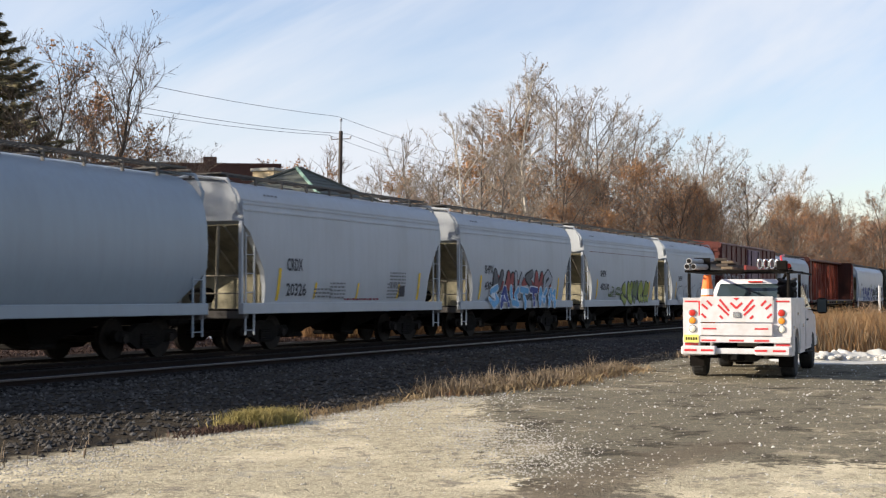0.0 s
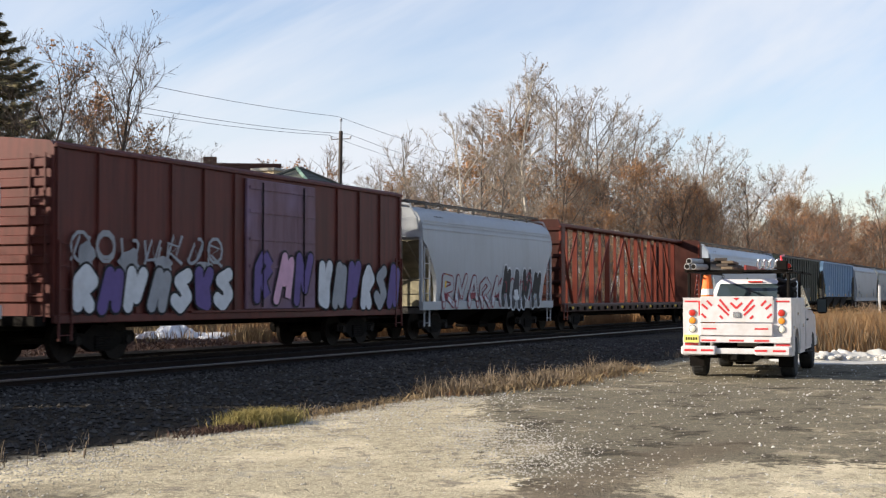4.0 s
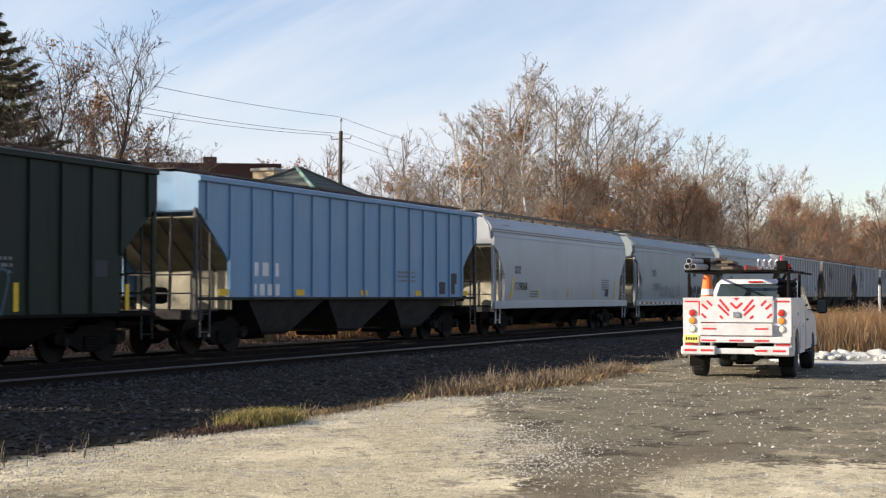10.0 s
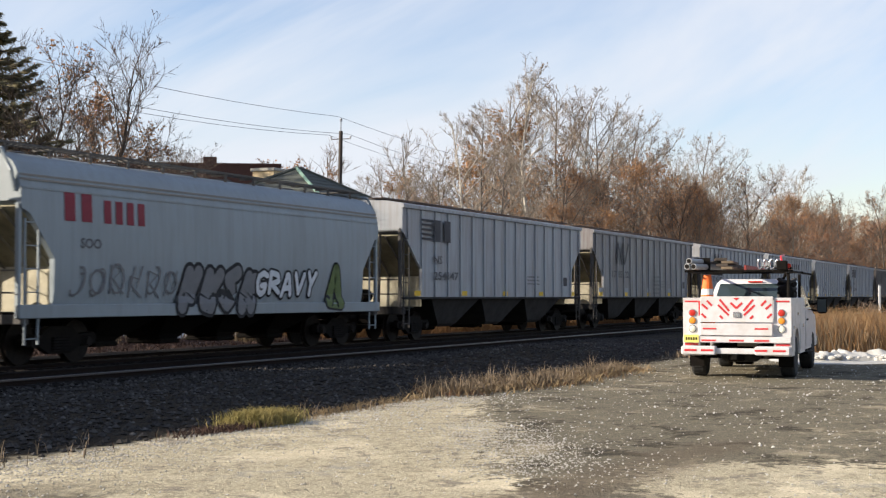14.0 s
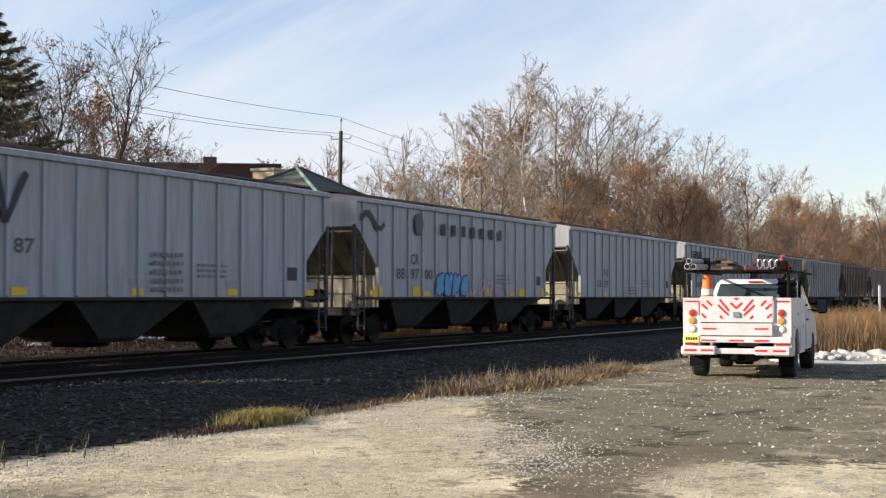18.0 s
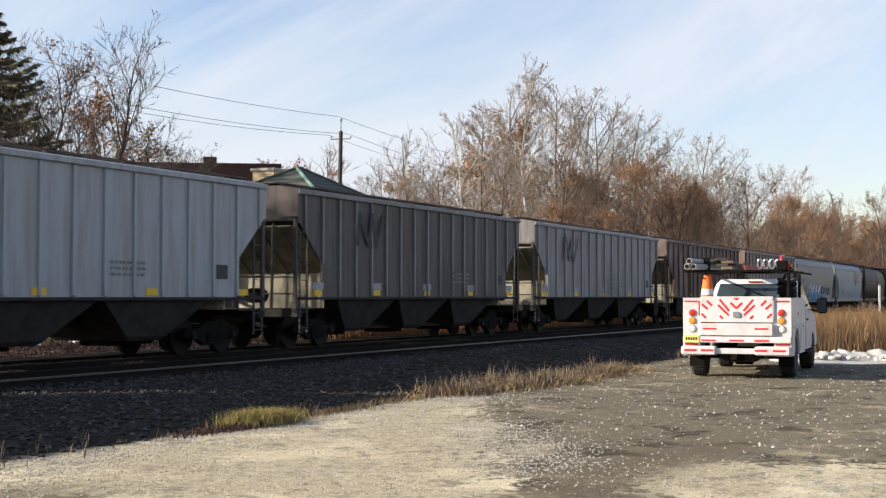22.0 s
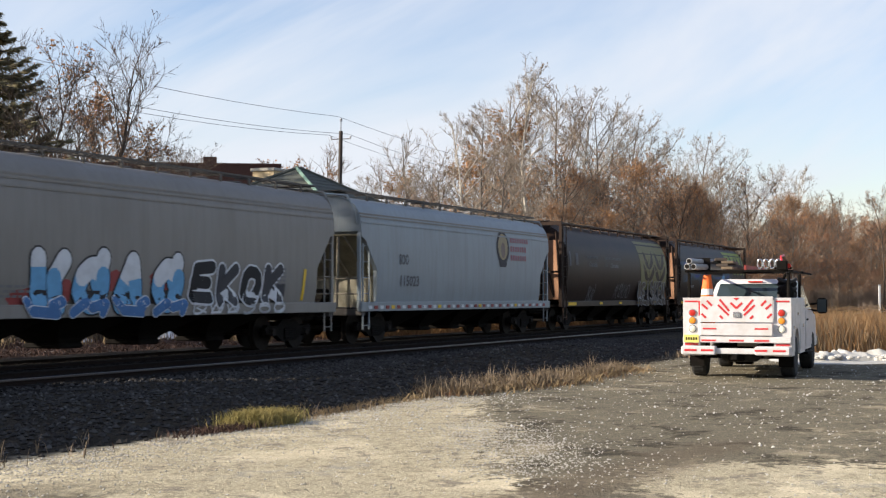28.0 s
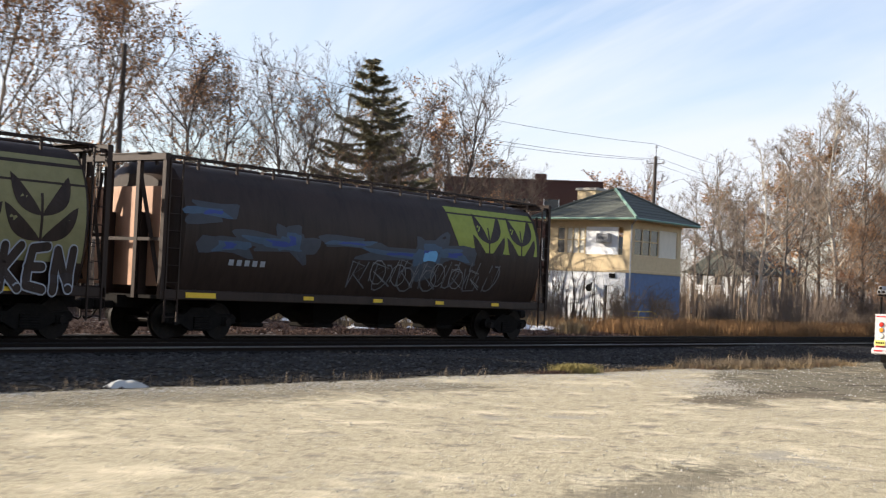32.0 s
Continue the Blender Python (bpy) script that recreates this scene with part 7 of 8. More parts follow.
        z = H + 0.1 + (A - H - 0.1) * q
        c = Geo()
        for (ax, ay), (bx, by) in zip(pts, pts[1:] + pts[:1]):
            c.tube([(ax, ay, z + 0.01), (bx, by, z + 0.01)], 0.016, 4)
        part("shingle_course", c, MAT["roof"], roof)
    for j, (x, y) in enumerate(eave):
        rx, ry = ridge[0 if j in (0, 3) else 1]
        part("hip", Geo().tube([(x, y, H + 0.14), (rx, ry, A + 0.04)], 0.09, 5), MAT["verdigris"] if j == 0 else MAT["roof"], roof, "pale green hip flashing" if j == 0 else "")
    part("ridge_cap", Geo().tube([(*ridge[0], A + 0.04), (*ridge[1], A + 0.04)], 0.1, 6), MAT["roof"], roof)
    gut = Geo()
    for (ax, ay), (bx, by) in zip(eave, eave[1:] + eave[:1]):
        gut.tube([(ax, ay, H + 0.06), (bx, by, H + 0.06)], 0.075, 6)
    part("gutter", gut, MAT["verdigris"], root, "pale green gutter")
    part("downpipe", Geo().tube([(-0.1, -0.12, -0.2), (-0.1, -0.12, H - 0.3), (-o, -o, H)], 0.05, 6), MAT["spraygrey"], root)
    ch = part("chimney", Geo().box(3.9, 5.2, W - 0.9, W + 0.5, -0.2, 8.45, 0.02), MAT["tan_wall"], root, "tan chimney with a flat cap")
    part("cap", Geo().box(3.8, 5.3, W - 1.0, W + 0.6, 8.45, 8.62, 0.02), MAT["stone"], ch)


def brick_building():
    # its front looks straight at the lot
    root = thing("brick_building", pose(-11.05, 95.0, 0.2, 0, 0, 96.7), "flat-roofed dark brick building behind the signal tower", "building")
    D, W, H = 12.0, 12.2, 10.2
    part("wall", Geo().box(0, 0.35, 0, W, -0.4, H).box(0.35, D, 0, 0.35, -0.4, H).box(0.35, D, W - 0.35, W, -0.4, H).box(D - 0.35, D, 0.35, W - 0.35, -0.4, H), MAT["brick"], root)
    part("roof", Geo().box(0.3, D - 0.3, 0.3, W - 0.3, H - 0.5, H - 0.3), MAT["roof"], root)
    part("coping", Geo().box(-0.06, 0.42, -0.06, W + 0.06, H, H + 0.12).box(0.42, D + 0.06, -0.06, 0.42, H, H + 0.12).box(0.42, D + 0.06, W - 0.42, W + 0.06, H, H + 0.12), MAT["brick"], root)
    part("chimney", Geo().box(2.0, 2.9, 4.4, 5.3, H - 0.5, H + 0.75, 0.02), MAT["brick"], root)
    for r in range(3):
        for k in range(5):
            y, z = 1.0 + k * 2.3, 1.2 + r * 3.0
            w = part("window", Geo().box(-0.02, 0.03, y, y + 1.1, z, z + 1.6), MAT["glass"], root)
            part("frame", Geo().box(-0.05, 0.01, y - 0.06, y, z, z + 1.6).box(-0.05, 0.01, y + 1.1, y + 1.16, z, z + 1.6).box(-0.05, 0.01, y, y + 1.1, z + 0.78, z + 0.84), MAT["pale"], w)
            part("sill", Geo().box(-0.12, 0.01, y - 0.1, y + 1.2, z - 0.1, z), MAT["stone"], w)


def wooden_house(u, w, size, wall, label, turn=0.0):
    """A far gabled house between the trees."""
    root = thing("house", track_pose(u, w, 0.2, turn), label, "house", "houses beyond the wood")
    D, W, H = 7.0 * size, 9.0 * size, 5.2 * size
    part("wall", Geo().box(0, D, 0, W, -0.5, H), wall, root)
    part("roof", Geo().rings([[(-0.4, -0.4, H), (-0.4, W / 2, H + 3.0 * size), (-0.4, W + 0.4, H), (-0.4, W / 2, H - 0.1)], [(D + 0.4, -0.4, H), (D + 0.4, W / 2, H + 3.0 * size), (D + 0.4, W + 0.4, H), (D + 0.4, W / 2, H - 0.1)]]), MAT["roof"], root)
    part("gable", Geo().rings([[(0, 0, H), (0, W, H), (0, W / 2, H + 2.6 * size)], [(D, 0, H), (D, W, H), (D, W / 2, H + 2.6 * size)]]), wall, root)
    for r in range(2):
        for k in range(3):
            y, z = 1.0 + k * 2.7 * size, 0.9 + r * 2.5
            wi = part("window", Geo().box(-0.03, 0.02, y, y + 0.95, z, z + 1.4), MAT["glass"], root)
            part("frame", Geo().box(-0.06, 0.01, y - 0.08, y, z - 0.08, z + 1.48).box(-0.06, 0.01, y + 0.95, y + 1.03, z - 0.08, z + 1.48), MAT["pale"], wi)
        for k in range(2):
            x, z = 1.2 + k * 3.0 * size, 0.9 + r * 2.5
            part("window", Geo().box(x, x + 0.95, -0.03, 0.02, z, z + 1.4), MAT["glass"], root)


def parked_car(u, w, turn, paint, label):
    root = thing("parked_car", track_pose(u, w, ground_z(u, w), turn), label, "car", "parked cars")
    prof = [(-2.2, 0.32), (-2.28, 0.62), (-2.15, 0.84), (-1.15, 0.96), (-0.45, 1.42), (0.95, 1.46), (1.75, 1.02), (2.2, 0.95), (2.28, 0.6), (2.2, 0.32)]
    part("body", Geo().slab(prof, -0.86, 0.86), paint, root)
    for s in (-1, 1):
        part("window", Geo().slab([(-0.95, 1.0), (-0.38, 1.36), (0.9, 1.39), (1.45, 1.02)], min(s * 0.862, s * 0.87), max(s * 0.862, s * 0.87)), MAT["glass"], root)
    for x in (-1.4, 1.4):
        for y in (-0.8, 0.8):
            wh = part("wheel", Geo().wheel(x, y - 0.1, y + 0.1, 0.32, 0.32, 16), MAT["black"], root)
            part("rim", Geo().wheel(x, y - 0.11, y + 0.11, 0.32, 0.18, 12), MAT["galv"], wh)


def far_places():
    wooden_house(118, 66, 1.0, MAT["white_wall"], "white clapboard house seen between bare trees", 8)
    wooden_house(132, 60, 0.9, MAT["white_wall"], "white gabled house seen between bare trees", -6)
    wooden_house(150, 64, 1.0, MAT["tan_wall"], "tan gabled house seen between bare trees", 4)
    paints = [MAT["spraywhite"], MAT["spraygrey"], MAT["ink"], MAT["blue_wall"], MAT["spraywhite"], MAT["spraygrey"]]
    names = ["white", "silver", "black", "dark blue", "white", "silver"]
    for k in range(6):
        parked_car(103 + k * 3.1, 55.5 + (k % 2) * 0.4, 85, paints[k], names[k] + " parked car beyond the wood")


def pole_line():
    poles = []
    for u in (27.0, 72.2, 117.0):
        w = 39.3
        root = thing("utility_pole", track_pose(u, w, ground_z(u, w)) @ pose(0, 0, 0, 0.9, 0.0, 0), "weathered wooden utility pole with short arms and cables", "utility pole", "utility poles")
        part("pole", Geo().tube([(0, 0, -0.6), (0, 0, 5), (0, 0, 11.1)], 0.17, 10, 0.11), MAT["wood_pole"], root)
        part("pole_pin", Geo().tube([(0, 0, 11.05), (0, 0, 11.7)], 0.03, 6), MAT["galv"], root)
        part("top_insulator", Geo().rings([[(r * math.cos(k), r * math.sin(k), z) for k in (0, 1.05, 2.1, 3.14, 4.2, 5.2)] for r, z in ((0.04, 11.66), (0.09, 11.7), (0.05, 11.76), (0.09, 11.8), (0.03, 11.86))]), MAT["spraygrey"], root)
        part("crossarm", Geo().box(-0.025, 0.025, -0.62, 0.62, 10.60, 10.65, 0.005), MAT["wood_pole"], root)
        for y in (-0.58, 0.58):
            part("insulator", Geo().tube([(0, y, 10.6), (0, y * 1.15, 10.78)], 0.06, 6), MAT["spraygrey"], root)
        part("step_bolt", Geo().box(-0.2, 0.2, -0.02, 0.02, 7.0, 7.03), MAT["galv"], root)
    for name, y, z in (("power_cable", 0.0, 11.86), ("power_cable", -0.66, 10.8), ("power_cable", 0.66, 10.8)):
        g = Geo()
        for a, b in ((-18.0, 27.0), (27.0, 72.2), (72.2, 117.0), (117.0, 162.0)):
            pts = []
            for k in range(13):
                t = k / 12
                p = at(a + (b - a) * t, 39.3 + y, z + 0.2 - 0.9 * 4 * t * (1 - t) * (0.8 if z > 11 else 1.0))
                pts.append(p)
            g.tube(pts, 0.011, 4)
        ob = new(name, g.mesh(name, MAT["wire"]))
        tagged(ob, "thin black cable slung between utility poles", "cable", "overhead cables")


# ---- the utility truck ----
MAT["truck_white"] = material("white_truck_paint", (0.62, 0.60, 0.60), (0.42, 0.39, 0.36), scale=6, amount=0.5, rough=0.4, third=(0.48, 0.45, 0.41), third_scale=2.2, third_amount=0.45)
MAT["reflex_red"] = material("red_reflective_tape", (0.55, 0.03, 0.035), (0.42, 0.03, 0.03), scale=20, amount=0.4, rough=0.4)
MAT["dullred"] = material("faded_red_fibreglass", (0.26, 0.05, 0.04), (0.17, 0.04, 0.035), scale=8, amount=0.5, rough=0.6)
MAT["pipegrey"] = material("grey_plastic_pipe", (0.34, 0.34, 0.34), (0.24, 0.24, 0.235), scale=5, amount=0.5, rough=0.5)
MAT["tyre"] = material("tyre_rubber", (0.03, 0.03, 0.03), (0.06, 0.055, 0.05), scale=14, amount=0.6, rough=0.9, bump=0.3)
MAT["chrome"] = material("dull_chrome", (0.55, 0.55, 0.55), (0.3, 0.3, 0.3), scale=8, amount=0.4, rough=0.25, metal=0.9)
MAT["cab_glass"] = material("tinted_glass", (0.035, 0.05, 0.055), (0.02, 0.03, 0.03), scale=1, amount=0.4, rough=0.06)
MAT["lamp_red"] = material("red_lamp_lens", (0.50, 0.03, 0.02), rough=0.2)
MAT["lamp_amber"] = material("amber_lamp_lens", (0.75, 0.27, 0.03), rough=0.2)
MAT["lamp_clear"] = material("clear_lamp_lens", (0.72, 0.70, 0.58), rough=0.2)
MAT["plate"] = material("yellow_plate", (0.75, 0.66, 0.18), rough=0.5)
MAT["cone"] = material("orange_cone_plastic", (0.80, 0.16, 0.03), (0.6, 0.12, 0.03), scale=5, amount=0.4, rough=0.5)


def tyre_wheel(root, x, y, r=0.39, w=0.26):
    s = 1 if y > 0 else -1
    rings = []
    for yy, k in ((-w / 2, 0.80), (-w / 2, 0.93), (-w * 0.36, 1.0), (w * 0.36, 1.0), (w / 2, 0.93), (w / 2, 0.80)):
        rings.append([(x + r * k * math.cos(a * math.pi / 14), y + yy, r + r * k * math.sin(a * math.pi / 14)) for a in range(28)])
    wh = part("wheel", Geo().rings(rings), MAT["tyre"], root, smooth=True)
    part("rim", Geo().wheel(x, y - w * 0.42, y + w * 0.42, r, r * 0.62, 20), MAT["chrome"], wh)
    for k in range(24):
        a = k * math.pi / 12
        part("tread_block", Geo().add([(x + (r + d) * math.cos(a + e), y + yy, r + (r + d) * math.sin(a + e)) for d in (-0.01, 0.008) for e, yy in ((-0.07, -w * 0.3), (0.07, -w * 0.3), (0.07, w * 0.3), (-0.07, w * 0.3))],
                                      [(0, 1, 2, 3), (4, 7, 6, 5), (0, 4, 5, 1), (1, 5, 6, 2), (2, 6, 7, 3), (3, 7, 4, 0)]), MAT["tyre"], wh)


def utility_truck():
    """x runs forward from the tail, y to the left."""
    root = thing("utility_truck", pose(5.34, 25.5, 0, 0, 0, 70.5), "white utility service truck with red chevron tailgate and ladder rack", "truck")
    wt, red, blk = MAT["truck_white"], MAT["reflex_red"], MAT["black"]
    H = 0.97
    # service body: a tall locker box on each side, a bed between, the wheel arch cut out of the side
    for s, name in ((1, "left"), (-1, "right")):
        y0, y1 = sorted((s * 0.66, s * H))
        arch = [(1.05 + 0.50 * math.cos(a), 0.42 + 0.50 * math.sin(a)) for a in [math.pi - math.pi * k / 10 for k in range(11)]]
        out = [(0.0, 0.42), *arch, (2.62, 0.42), (2.62, 1.45), (0.0, 1.45)]
        box = part("side_locker", Geo().slab(out, y0, y1), wt, root)
        for a, b, z0, z1 in ((0.06, 0.52, 0.50, 1.38), (0.56, 1.55, 0.98, 1.38), (1.6, 2.56, 0.50, 1.38)):
            d = part("locker_door", Geo().box(a, b, min(s * H, s * (H + 0.015)), max(s * H, s * (H + 0.015)), z0, z1, 0.008), wt, box)
            part("latch", Geo().box((a + b) / 2 - 0.05, (a + b) / 2 + 0.05, min(s * (H + 0.015), s * (H + 0.03)), max(s * (H + 0.015), s * (H + 0.03)), (z0 + z1) / 2 - 0.03, (z0 + z1) / 2 + 0.03, 0.008), MAT["chrome"], d)
        part("top_lid", Geo().box(0.0, 2.62, y0 - 0.005, y1 + 0.005, 1.45, 1.475, 0.008), wt, box)
        ys = s * 0.80
        for z, m, n in ((1.20, "lamp_red", "stop_lamp"), (1.06, "lamp_amber", "turn_lamp"), (0.91, "lamp_clear", "reversing_lamp")):
            lamp = part(n, Geo().rings([[(x, ys + r * math.cos(k * 0.3927), z + r * math.sin(k * 0.3927)) for k in range(16)] for x, r in ((0.0, 0.062), (-0.022, 0.056), (-0.03, 0.03))]), MAT[m], root)
            part("bezel", Geo().rings([[(x, ys + r * math.cos(k * 0.3927), z + r * math.sin(k * 0.3927)) for k in range(16)] for x, r in ((0.0, 0.072), (-0.010, 0.070))]), MAT["chrome"], lamp)
        part("reflective_strip", Geo().box(-0.006, 0.0, min(s * 0.70, s * 0.94), max(s * 0.70, s * 0.94), 1.395, 1.425), red, root)
        part("reflective_strip", Geo().box(-0.006, 0.0, min(s * 0.70, s * 0.94), max(s * 0.70, s * 0.94), 0.61, 0.645), red, root)
        tyre_wheel(root, 1.05, s * 0.82)
        tyre_wheel(root, 4.55, s * 0.84)
    part("reflective_strip", Geo().box(-0.006, 0.0, 0.66, 0.69, 1.15, 1.42), red, root)
    part("bed_floor", Geo().box(0.05, 2.6, -0.66, 0.66, 0.70, 0.78), wt, root)
    part("bed_front", Geo().box(2.56, 2.62, -0.66, 0.66, 0.78, 1.42), wt, root)
    # tailgate with chevrons, the folded lower panel and the step bumper
    tg = part("tailgate", Geo().box(-0.04, 0.0, -0.655, 0.655, 1.03, 1.50, 0.008), wt, root, "white tailgate with red chevron tape")
    bars = [(0.13, 1.235, 0.30, 1.445), (0.135, 1.155, 0.33, 1.345), (0.44, 1.33, 0.53, 1.425), (0.52, 1.27, 0.625, 1.36), (0.55, 1.11, 0.63, 1.185), (0.245, 1.095, 0.30, 1.15), (0.0, 1.285, 0.105, 1.385)]
    for s in (-1, 1):
        for ya, za, yb, zb in bars:
            # each strip runs up and outwards
            dy, dz = yb - ya, zb - za
            k = 0.019 / math.hypot(dy, dz)
            pts = [(s * (ya - dz * k), za + dy * k), (s * (ya + dz * k), za - dy * k), (s * (yb + dz * k), zb - dy * k), (s * (yb - dz * k), zb + dy * k)]
            part("chevron", Geo().add([(-0.044, y, z) for y, z in pts] + [(-0.040, y, z) for y, z in pts], [(0, 1, 2, 3), (4, 7, 6, 5)]), red, tg)
    part("chevron", Geo().add([(x, y, z) for x in (-0.044, -0.040) for y, z in ((-0.06, 1.475), (0.06, 1.475), (0.0, 1.425))], [(0, 1, 2), (3, 5, 4)]), red, tg)
    part("tailgate_latch", Geo().box(-0.07, -0.04, -0.06, 0.06, 1.12, 1.22, 0.01), MAT["chrome"], tg)
    lp = part("lower_panel", Geo().box(-0.09, -0.01, -0.65, 0.65, 0.79, 1.01, 0.01), wt, root)
    for y in (-0.45, 0.48):
        part("reflective_strip", Geo().box(-0.096, -0.09, y - 0.12, y + 0.12, 0.90, 0.93), red, lp)
    part("bed_sill", Geo().box(-0.06, 0.0, -0.97, 0.97, 0.66, 0.775, 0.01), wt, root)
    bump = part("step_bumper", Geo().box(-0.26, 0.0, -0.97, -0.35, 0.44, 0.60, 0.02).box(-0.26, 0.0, 0.35, 0.97, 0.44, 0.60, 0.02).box(-0.20, 0.0, -0.35, 0.35, 0.46, 0.56, 0.01), wt, root)
    for y in (-0.78, -0.46, 0.50, 0.80):
        part("reflective_strip", Geo().box(-0.266, -0.26, y - 0.11, y + 0.11, 0.51, 0.545), red, bump)
    for y in (-0.45, 0.0, 0.5):
        part("reflective_strip", Geo().box(-0.066, -0.06, y - 0.13, y + 0.13, 0.685, 0.715), red, root)
    plate = part("number_plate", Geo().box(-0.075, -0.061, 0.68, 0.95, 0.66, 0.80), MAT["plate"], root, "yellow number plate")
    for k in range(5):
        part("plate_mark", Geo().box(-0.08, -0.075, 0.71 + k * 0.045, 0.735 + k * 0.045, 0.705, 0.755), blk, plate)
    part("tow_hitch", Geo().box(-0.34, 0.2, -0.05, 0.05, 0.36, 0.45, 0.01).box(-0.12, 0.1, -0.14, 0.14, 0.33, 0.47, 0.02), blk, root)
    part("chassis_rail", Geo().box(-0.05, 5.2, -0.45, -0.35, 0.46, 0.62).box(-0.05, 5.2, 0.35, 0.45, 0.46, 0.62), blk, root)
    part("rear_axle", Geo().tube([(1.05, -0.75, 0.39), (1.05, 0.75, 0.39)], 0.06, 8).wheel(1.05, -0.16, 0.16, 0.39, 0.17, 12), blk, root)
    part("exhaust_pipe", Geo().tube([(0.1, -0.5, 0.42), (1.9, -0.5, 0.42)], 0.045, 8), MAT["galv"], root)
    part("spare_tyre", Geo().rings([[(0.55 + r * math.cos(k * 0.349), r * math.sin(k * 0.349), z) for k in range(18)] for r, z in ((0.30, 0.30), (0.37, 0.36), (0.37, 0.46), (0.30, 0.5))]), MAT["tyre"], root)
    for y in (-0.95, 0.68):
        part("mud_flap", Geo().box(0.56, 0.58, y, y + 0.27, 0.2, 0.5), blk, root)
    # cab and bonnet
    cab = part("cab", Geo().slab([(2.68, 0.45), (2.66, 1.22), (2.70, 1.26), (4.62, 1.20), (4.7, 1.12), (4.7, 0.45)], -0.96, 0.96), wt, root)
    rings = []
    for z, x0, x1, w in ((1.24, 2.69, 4.55, 0.94), (1.50, 2.74, 4.20, 0.87), (1.76, 2.82, 3.85, 0.78), (1.85, 2.95, 3.70, 0.70)):
        rings.append([(x0, -w + 0.08, z), (x0 + 0.06, -w, z), (x1 - 0.1, -w, z), (x1, -w + 0.1, z), (x1, w - 0.1, z), (x1 - 0.1, w, z), (x0 + 0.06, w, z), (x0, w - 0.08, z)])
    part("cab_roof", Geo().rings(rings), wt, root, smooth=True)
    part("rear_window", Geo().rings([[(2.68, -0.82, 1.31), (2.68, 0.82, 1.31), (2.70, 0.82, 1.31), (2.70, -0.82, 1.31)], [(2.795, -0.70, 1.755), (2.795, 0.70, 1.755), (2.81, 0.70, 1.755), (2.81, -0.70, 1.755)]]), MAT["cab_glass"], root)
    part("brake_light", Geo().box(2.80, 2.86, -0.14, 0.14, 1.78, 1.81, 0.005), MAT["lamp_red"], root)
    for s in (-1, 1):
        part("side_window", Geo().rings([[(2.95, s * 0.925, 1.27), (4.35, s * 0.925, 1.27), (4.35, s * 0.935, 1.27), (2.95, s * 0.935, 1.27)], [(2.98, s * 0.815, 1.72), (3.80, s * 0.815, 1.72), (3.80, s * 0.825, 1.72), (2.98, s * 0.825, 1.72)]]), MAT["cab_glass"], root)
        door = part("cab_door", Geo().box(2.9, 4.2, min(s * 0.96, s * 0.972), max(s * 0.96, s * 0.972), 0.52, 1.22, 0.006), wt, root)
        part("door_handle", Geo().box(3.0, 3.16, min(s * 0.972, s * 1.0), max(s * 0.972, s * 1.0), 1.02, 1.06, 0.008), blk, door)
        mir = part("mirror", Geo().box(4.12, 4.26, min(s * 1.08, s * 1.29), max(s * 1.08, s * 1.29), 1.15, 1.47, 0.04), blk, root, "black towing mirror")
        part("mirror_arm", Geo().tube([(4.25, s * 0.95, 1.22), (4.2, s * 1.12, 1.2)], 0.025, 6).tube([(4.25, s * 0.95, 1.34), (4.2, s * 1.12, 1.36)], 0.025, 6), blk, mir)
        part("mirror_glass", Geo().box(4.112, 4.12, min(s * 1.10, s * 1.27), max(s * 1.10, s * 1.27), 1.18, 1.44), MAT["cab_glass"], mir)
        part("running_step", Geo().box(2.75, 4.1, min(s * 0.8, s * 1.02), max(s * 0.8, s * 1.02), 0.36, 0.41, 0.01), blk, root)
    part("bonnet", Geo().slab([(4.6, 0.45), (4.6, 1.19), (5.5, 1.10), (5.72, 0.95), (5.75, 0.45)], -0.93, 0.93), wt, root)
    part("front_bumper", Geo().box(5.72, 5.9, -0.95, 0.95, 0.42, 0.66, 0.04), MAT["chrome"], root)
    for s in (-1, 1):
        part("headlight", Geo().box(5.70, 5.76, min(s * 0.62, s * 0.9), max(s * 0.62, s * 0.9), 0.74, 0.92, 0.02), MAT["lamp_clear"], root)
    part("grille", Geo().box(5.74, 5.77, -0.58, 0.58, 0.68, 0.94, 0.01), MAT["chrome"], root)
    # ladder rack
    for x in (0.25, 2.35):
        for s in (-1, 1):
            part("rack_post", Geo().tube([(x, s * 0.90, 1.46), (x, s * 0.90, 1.93)], 0.03, 6), blk, root)
        part("rack_bar", Geo().box(x - 0.03, x + 0.03, -0.98, 0.98, 1.95, 1.99, 0.008), blk, root)
    for s in (-1, 1):
        part("rack_rail", Geo().tube([(0.1, s * 0.93, 1.96), (4.6, s * 0.93, 1.965)], 0.022, 6), blk, root)


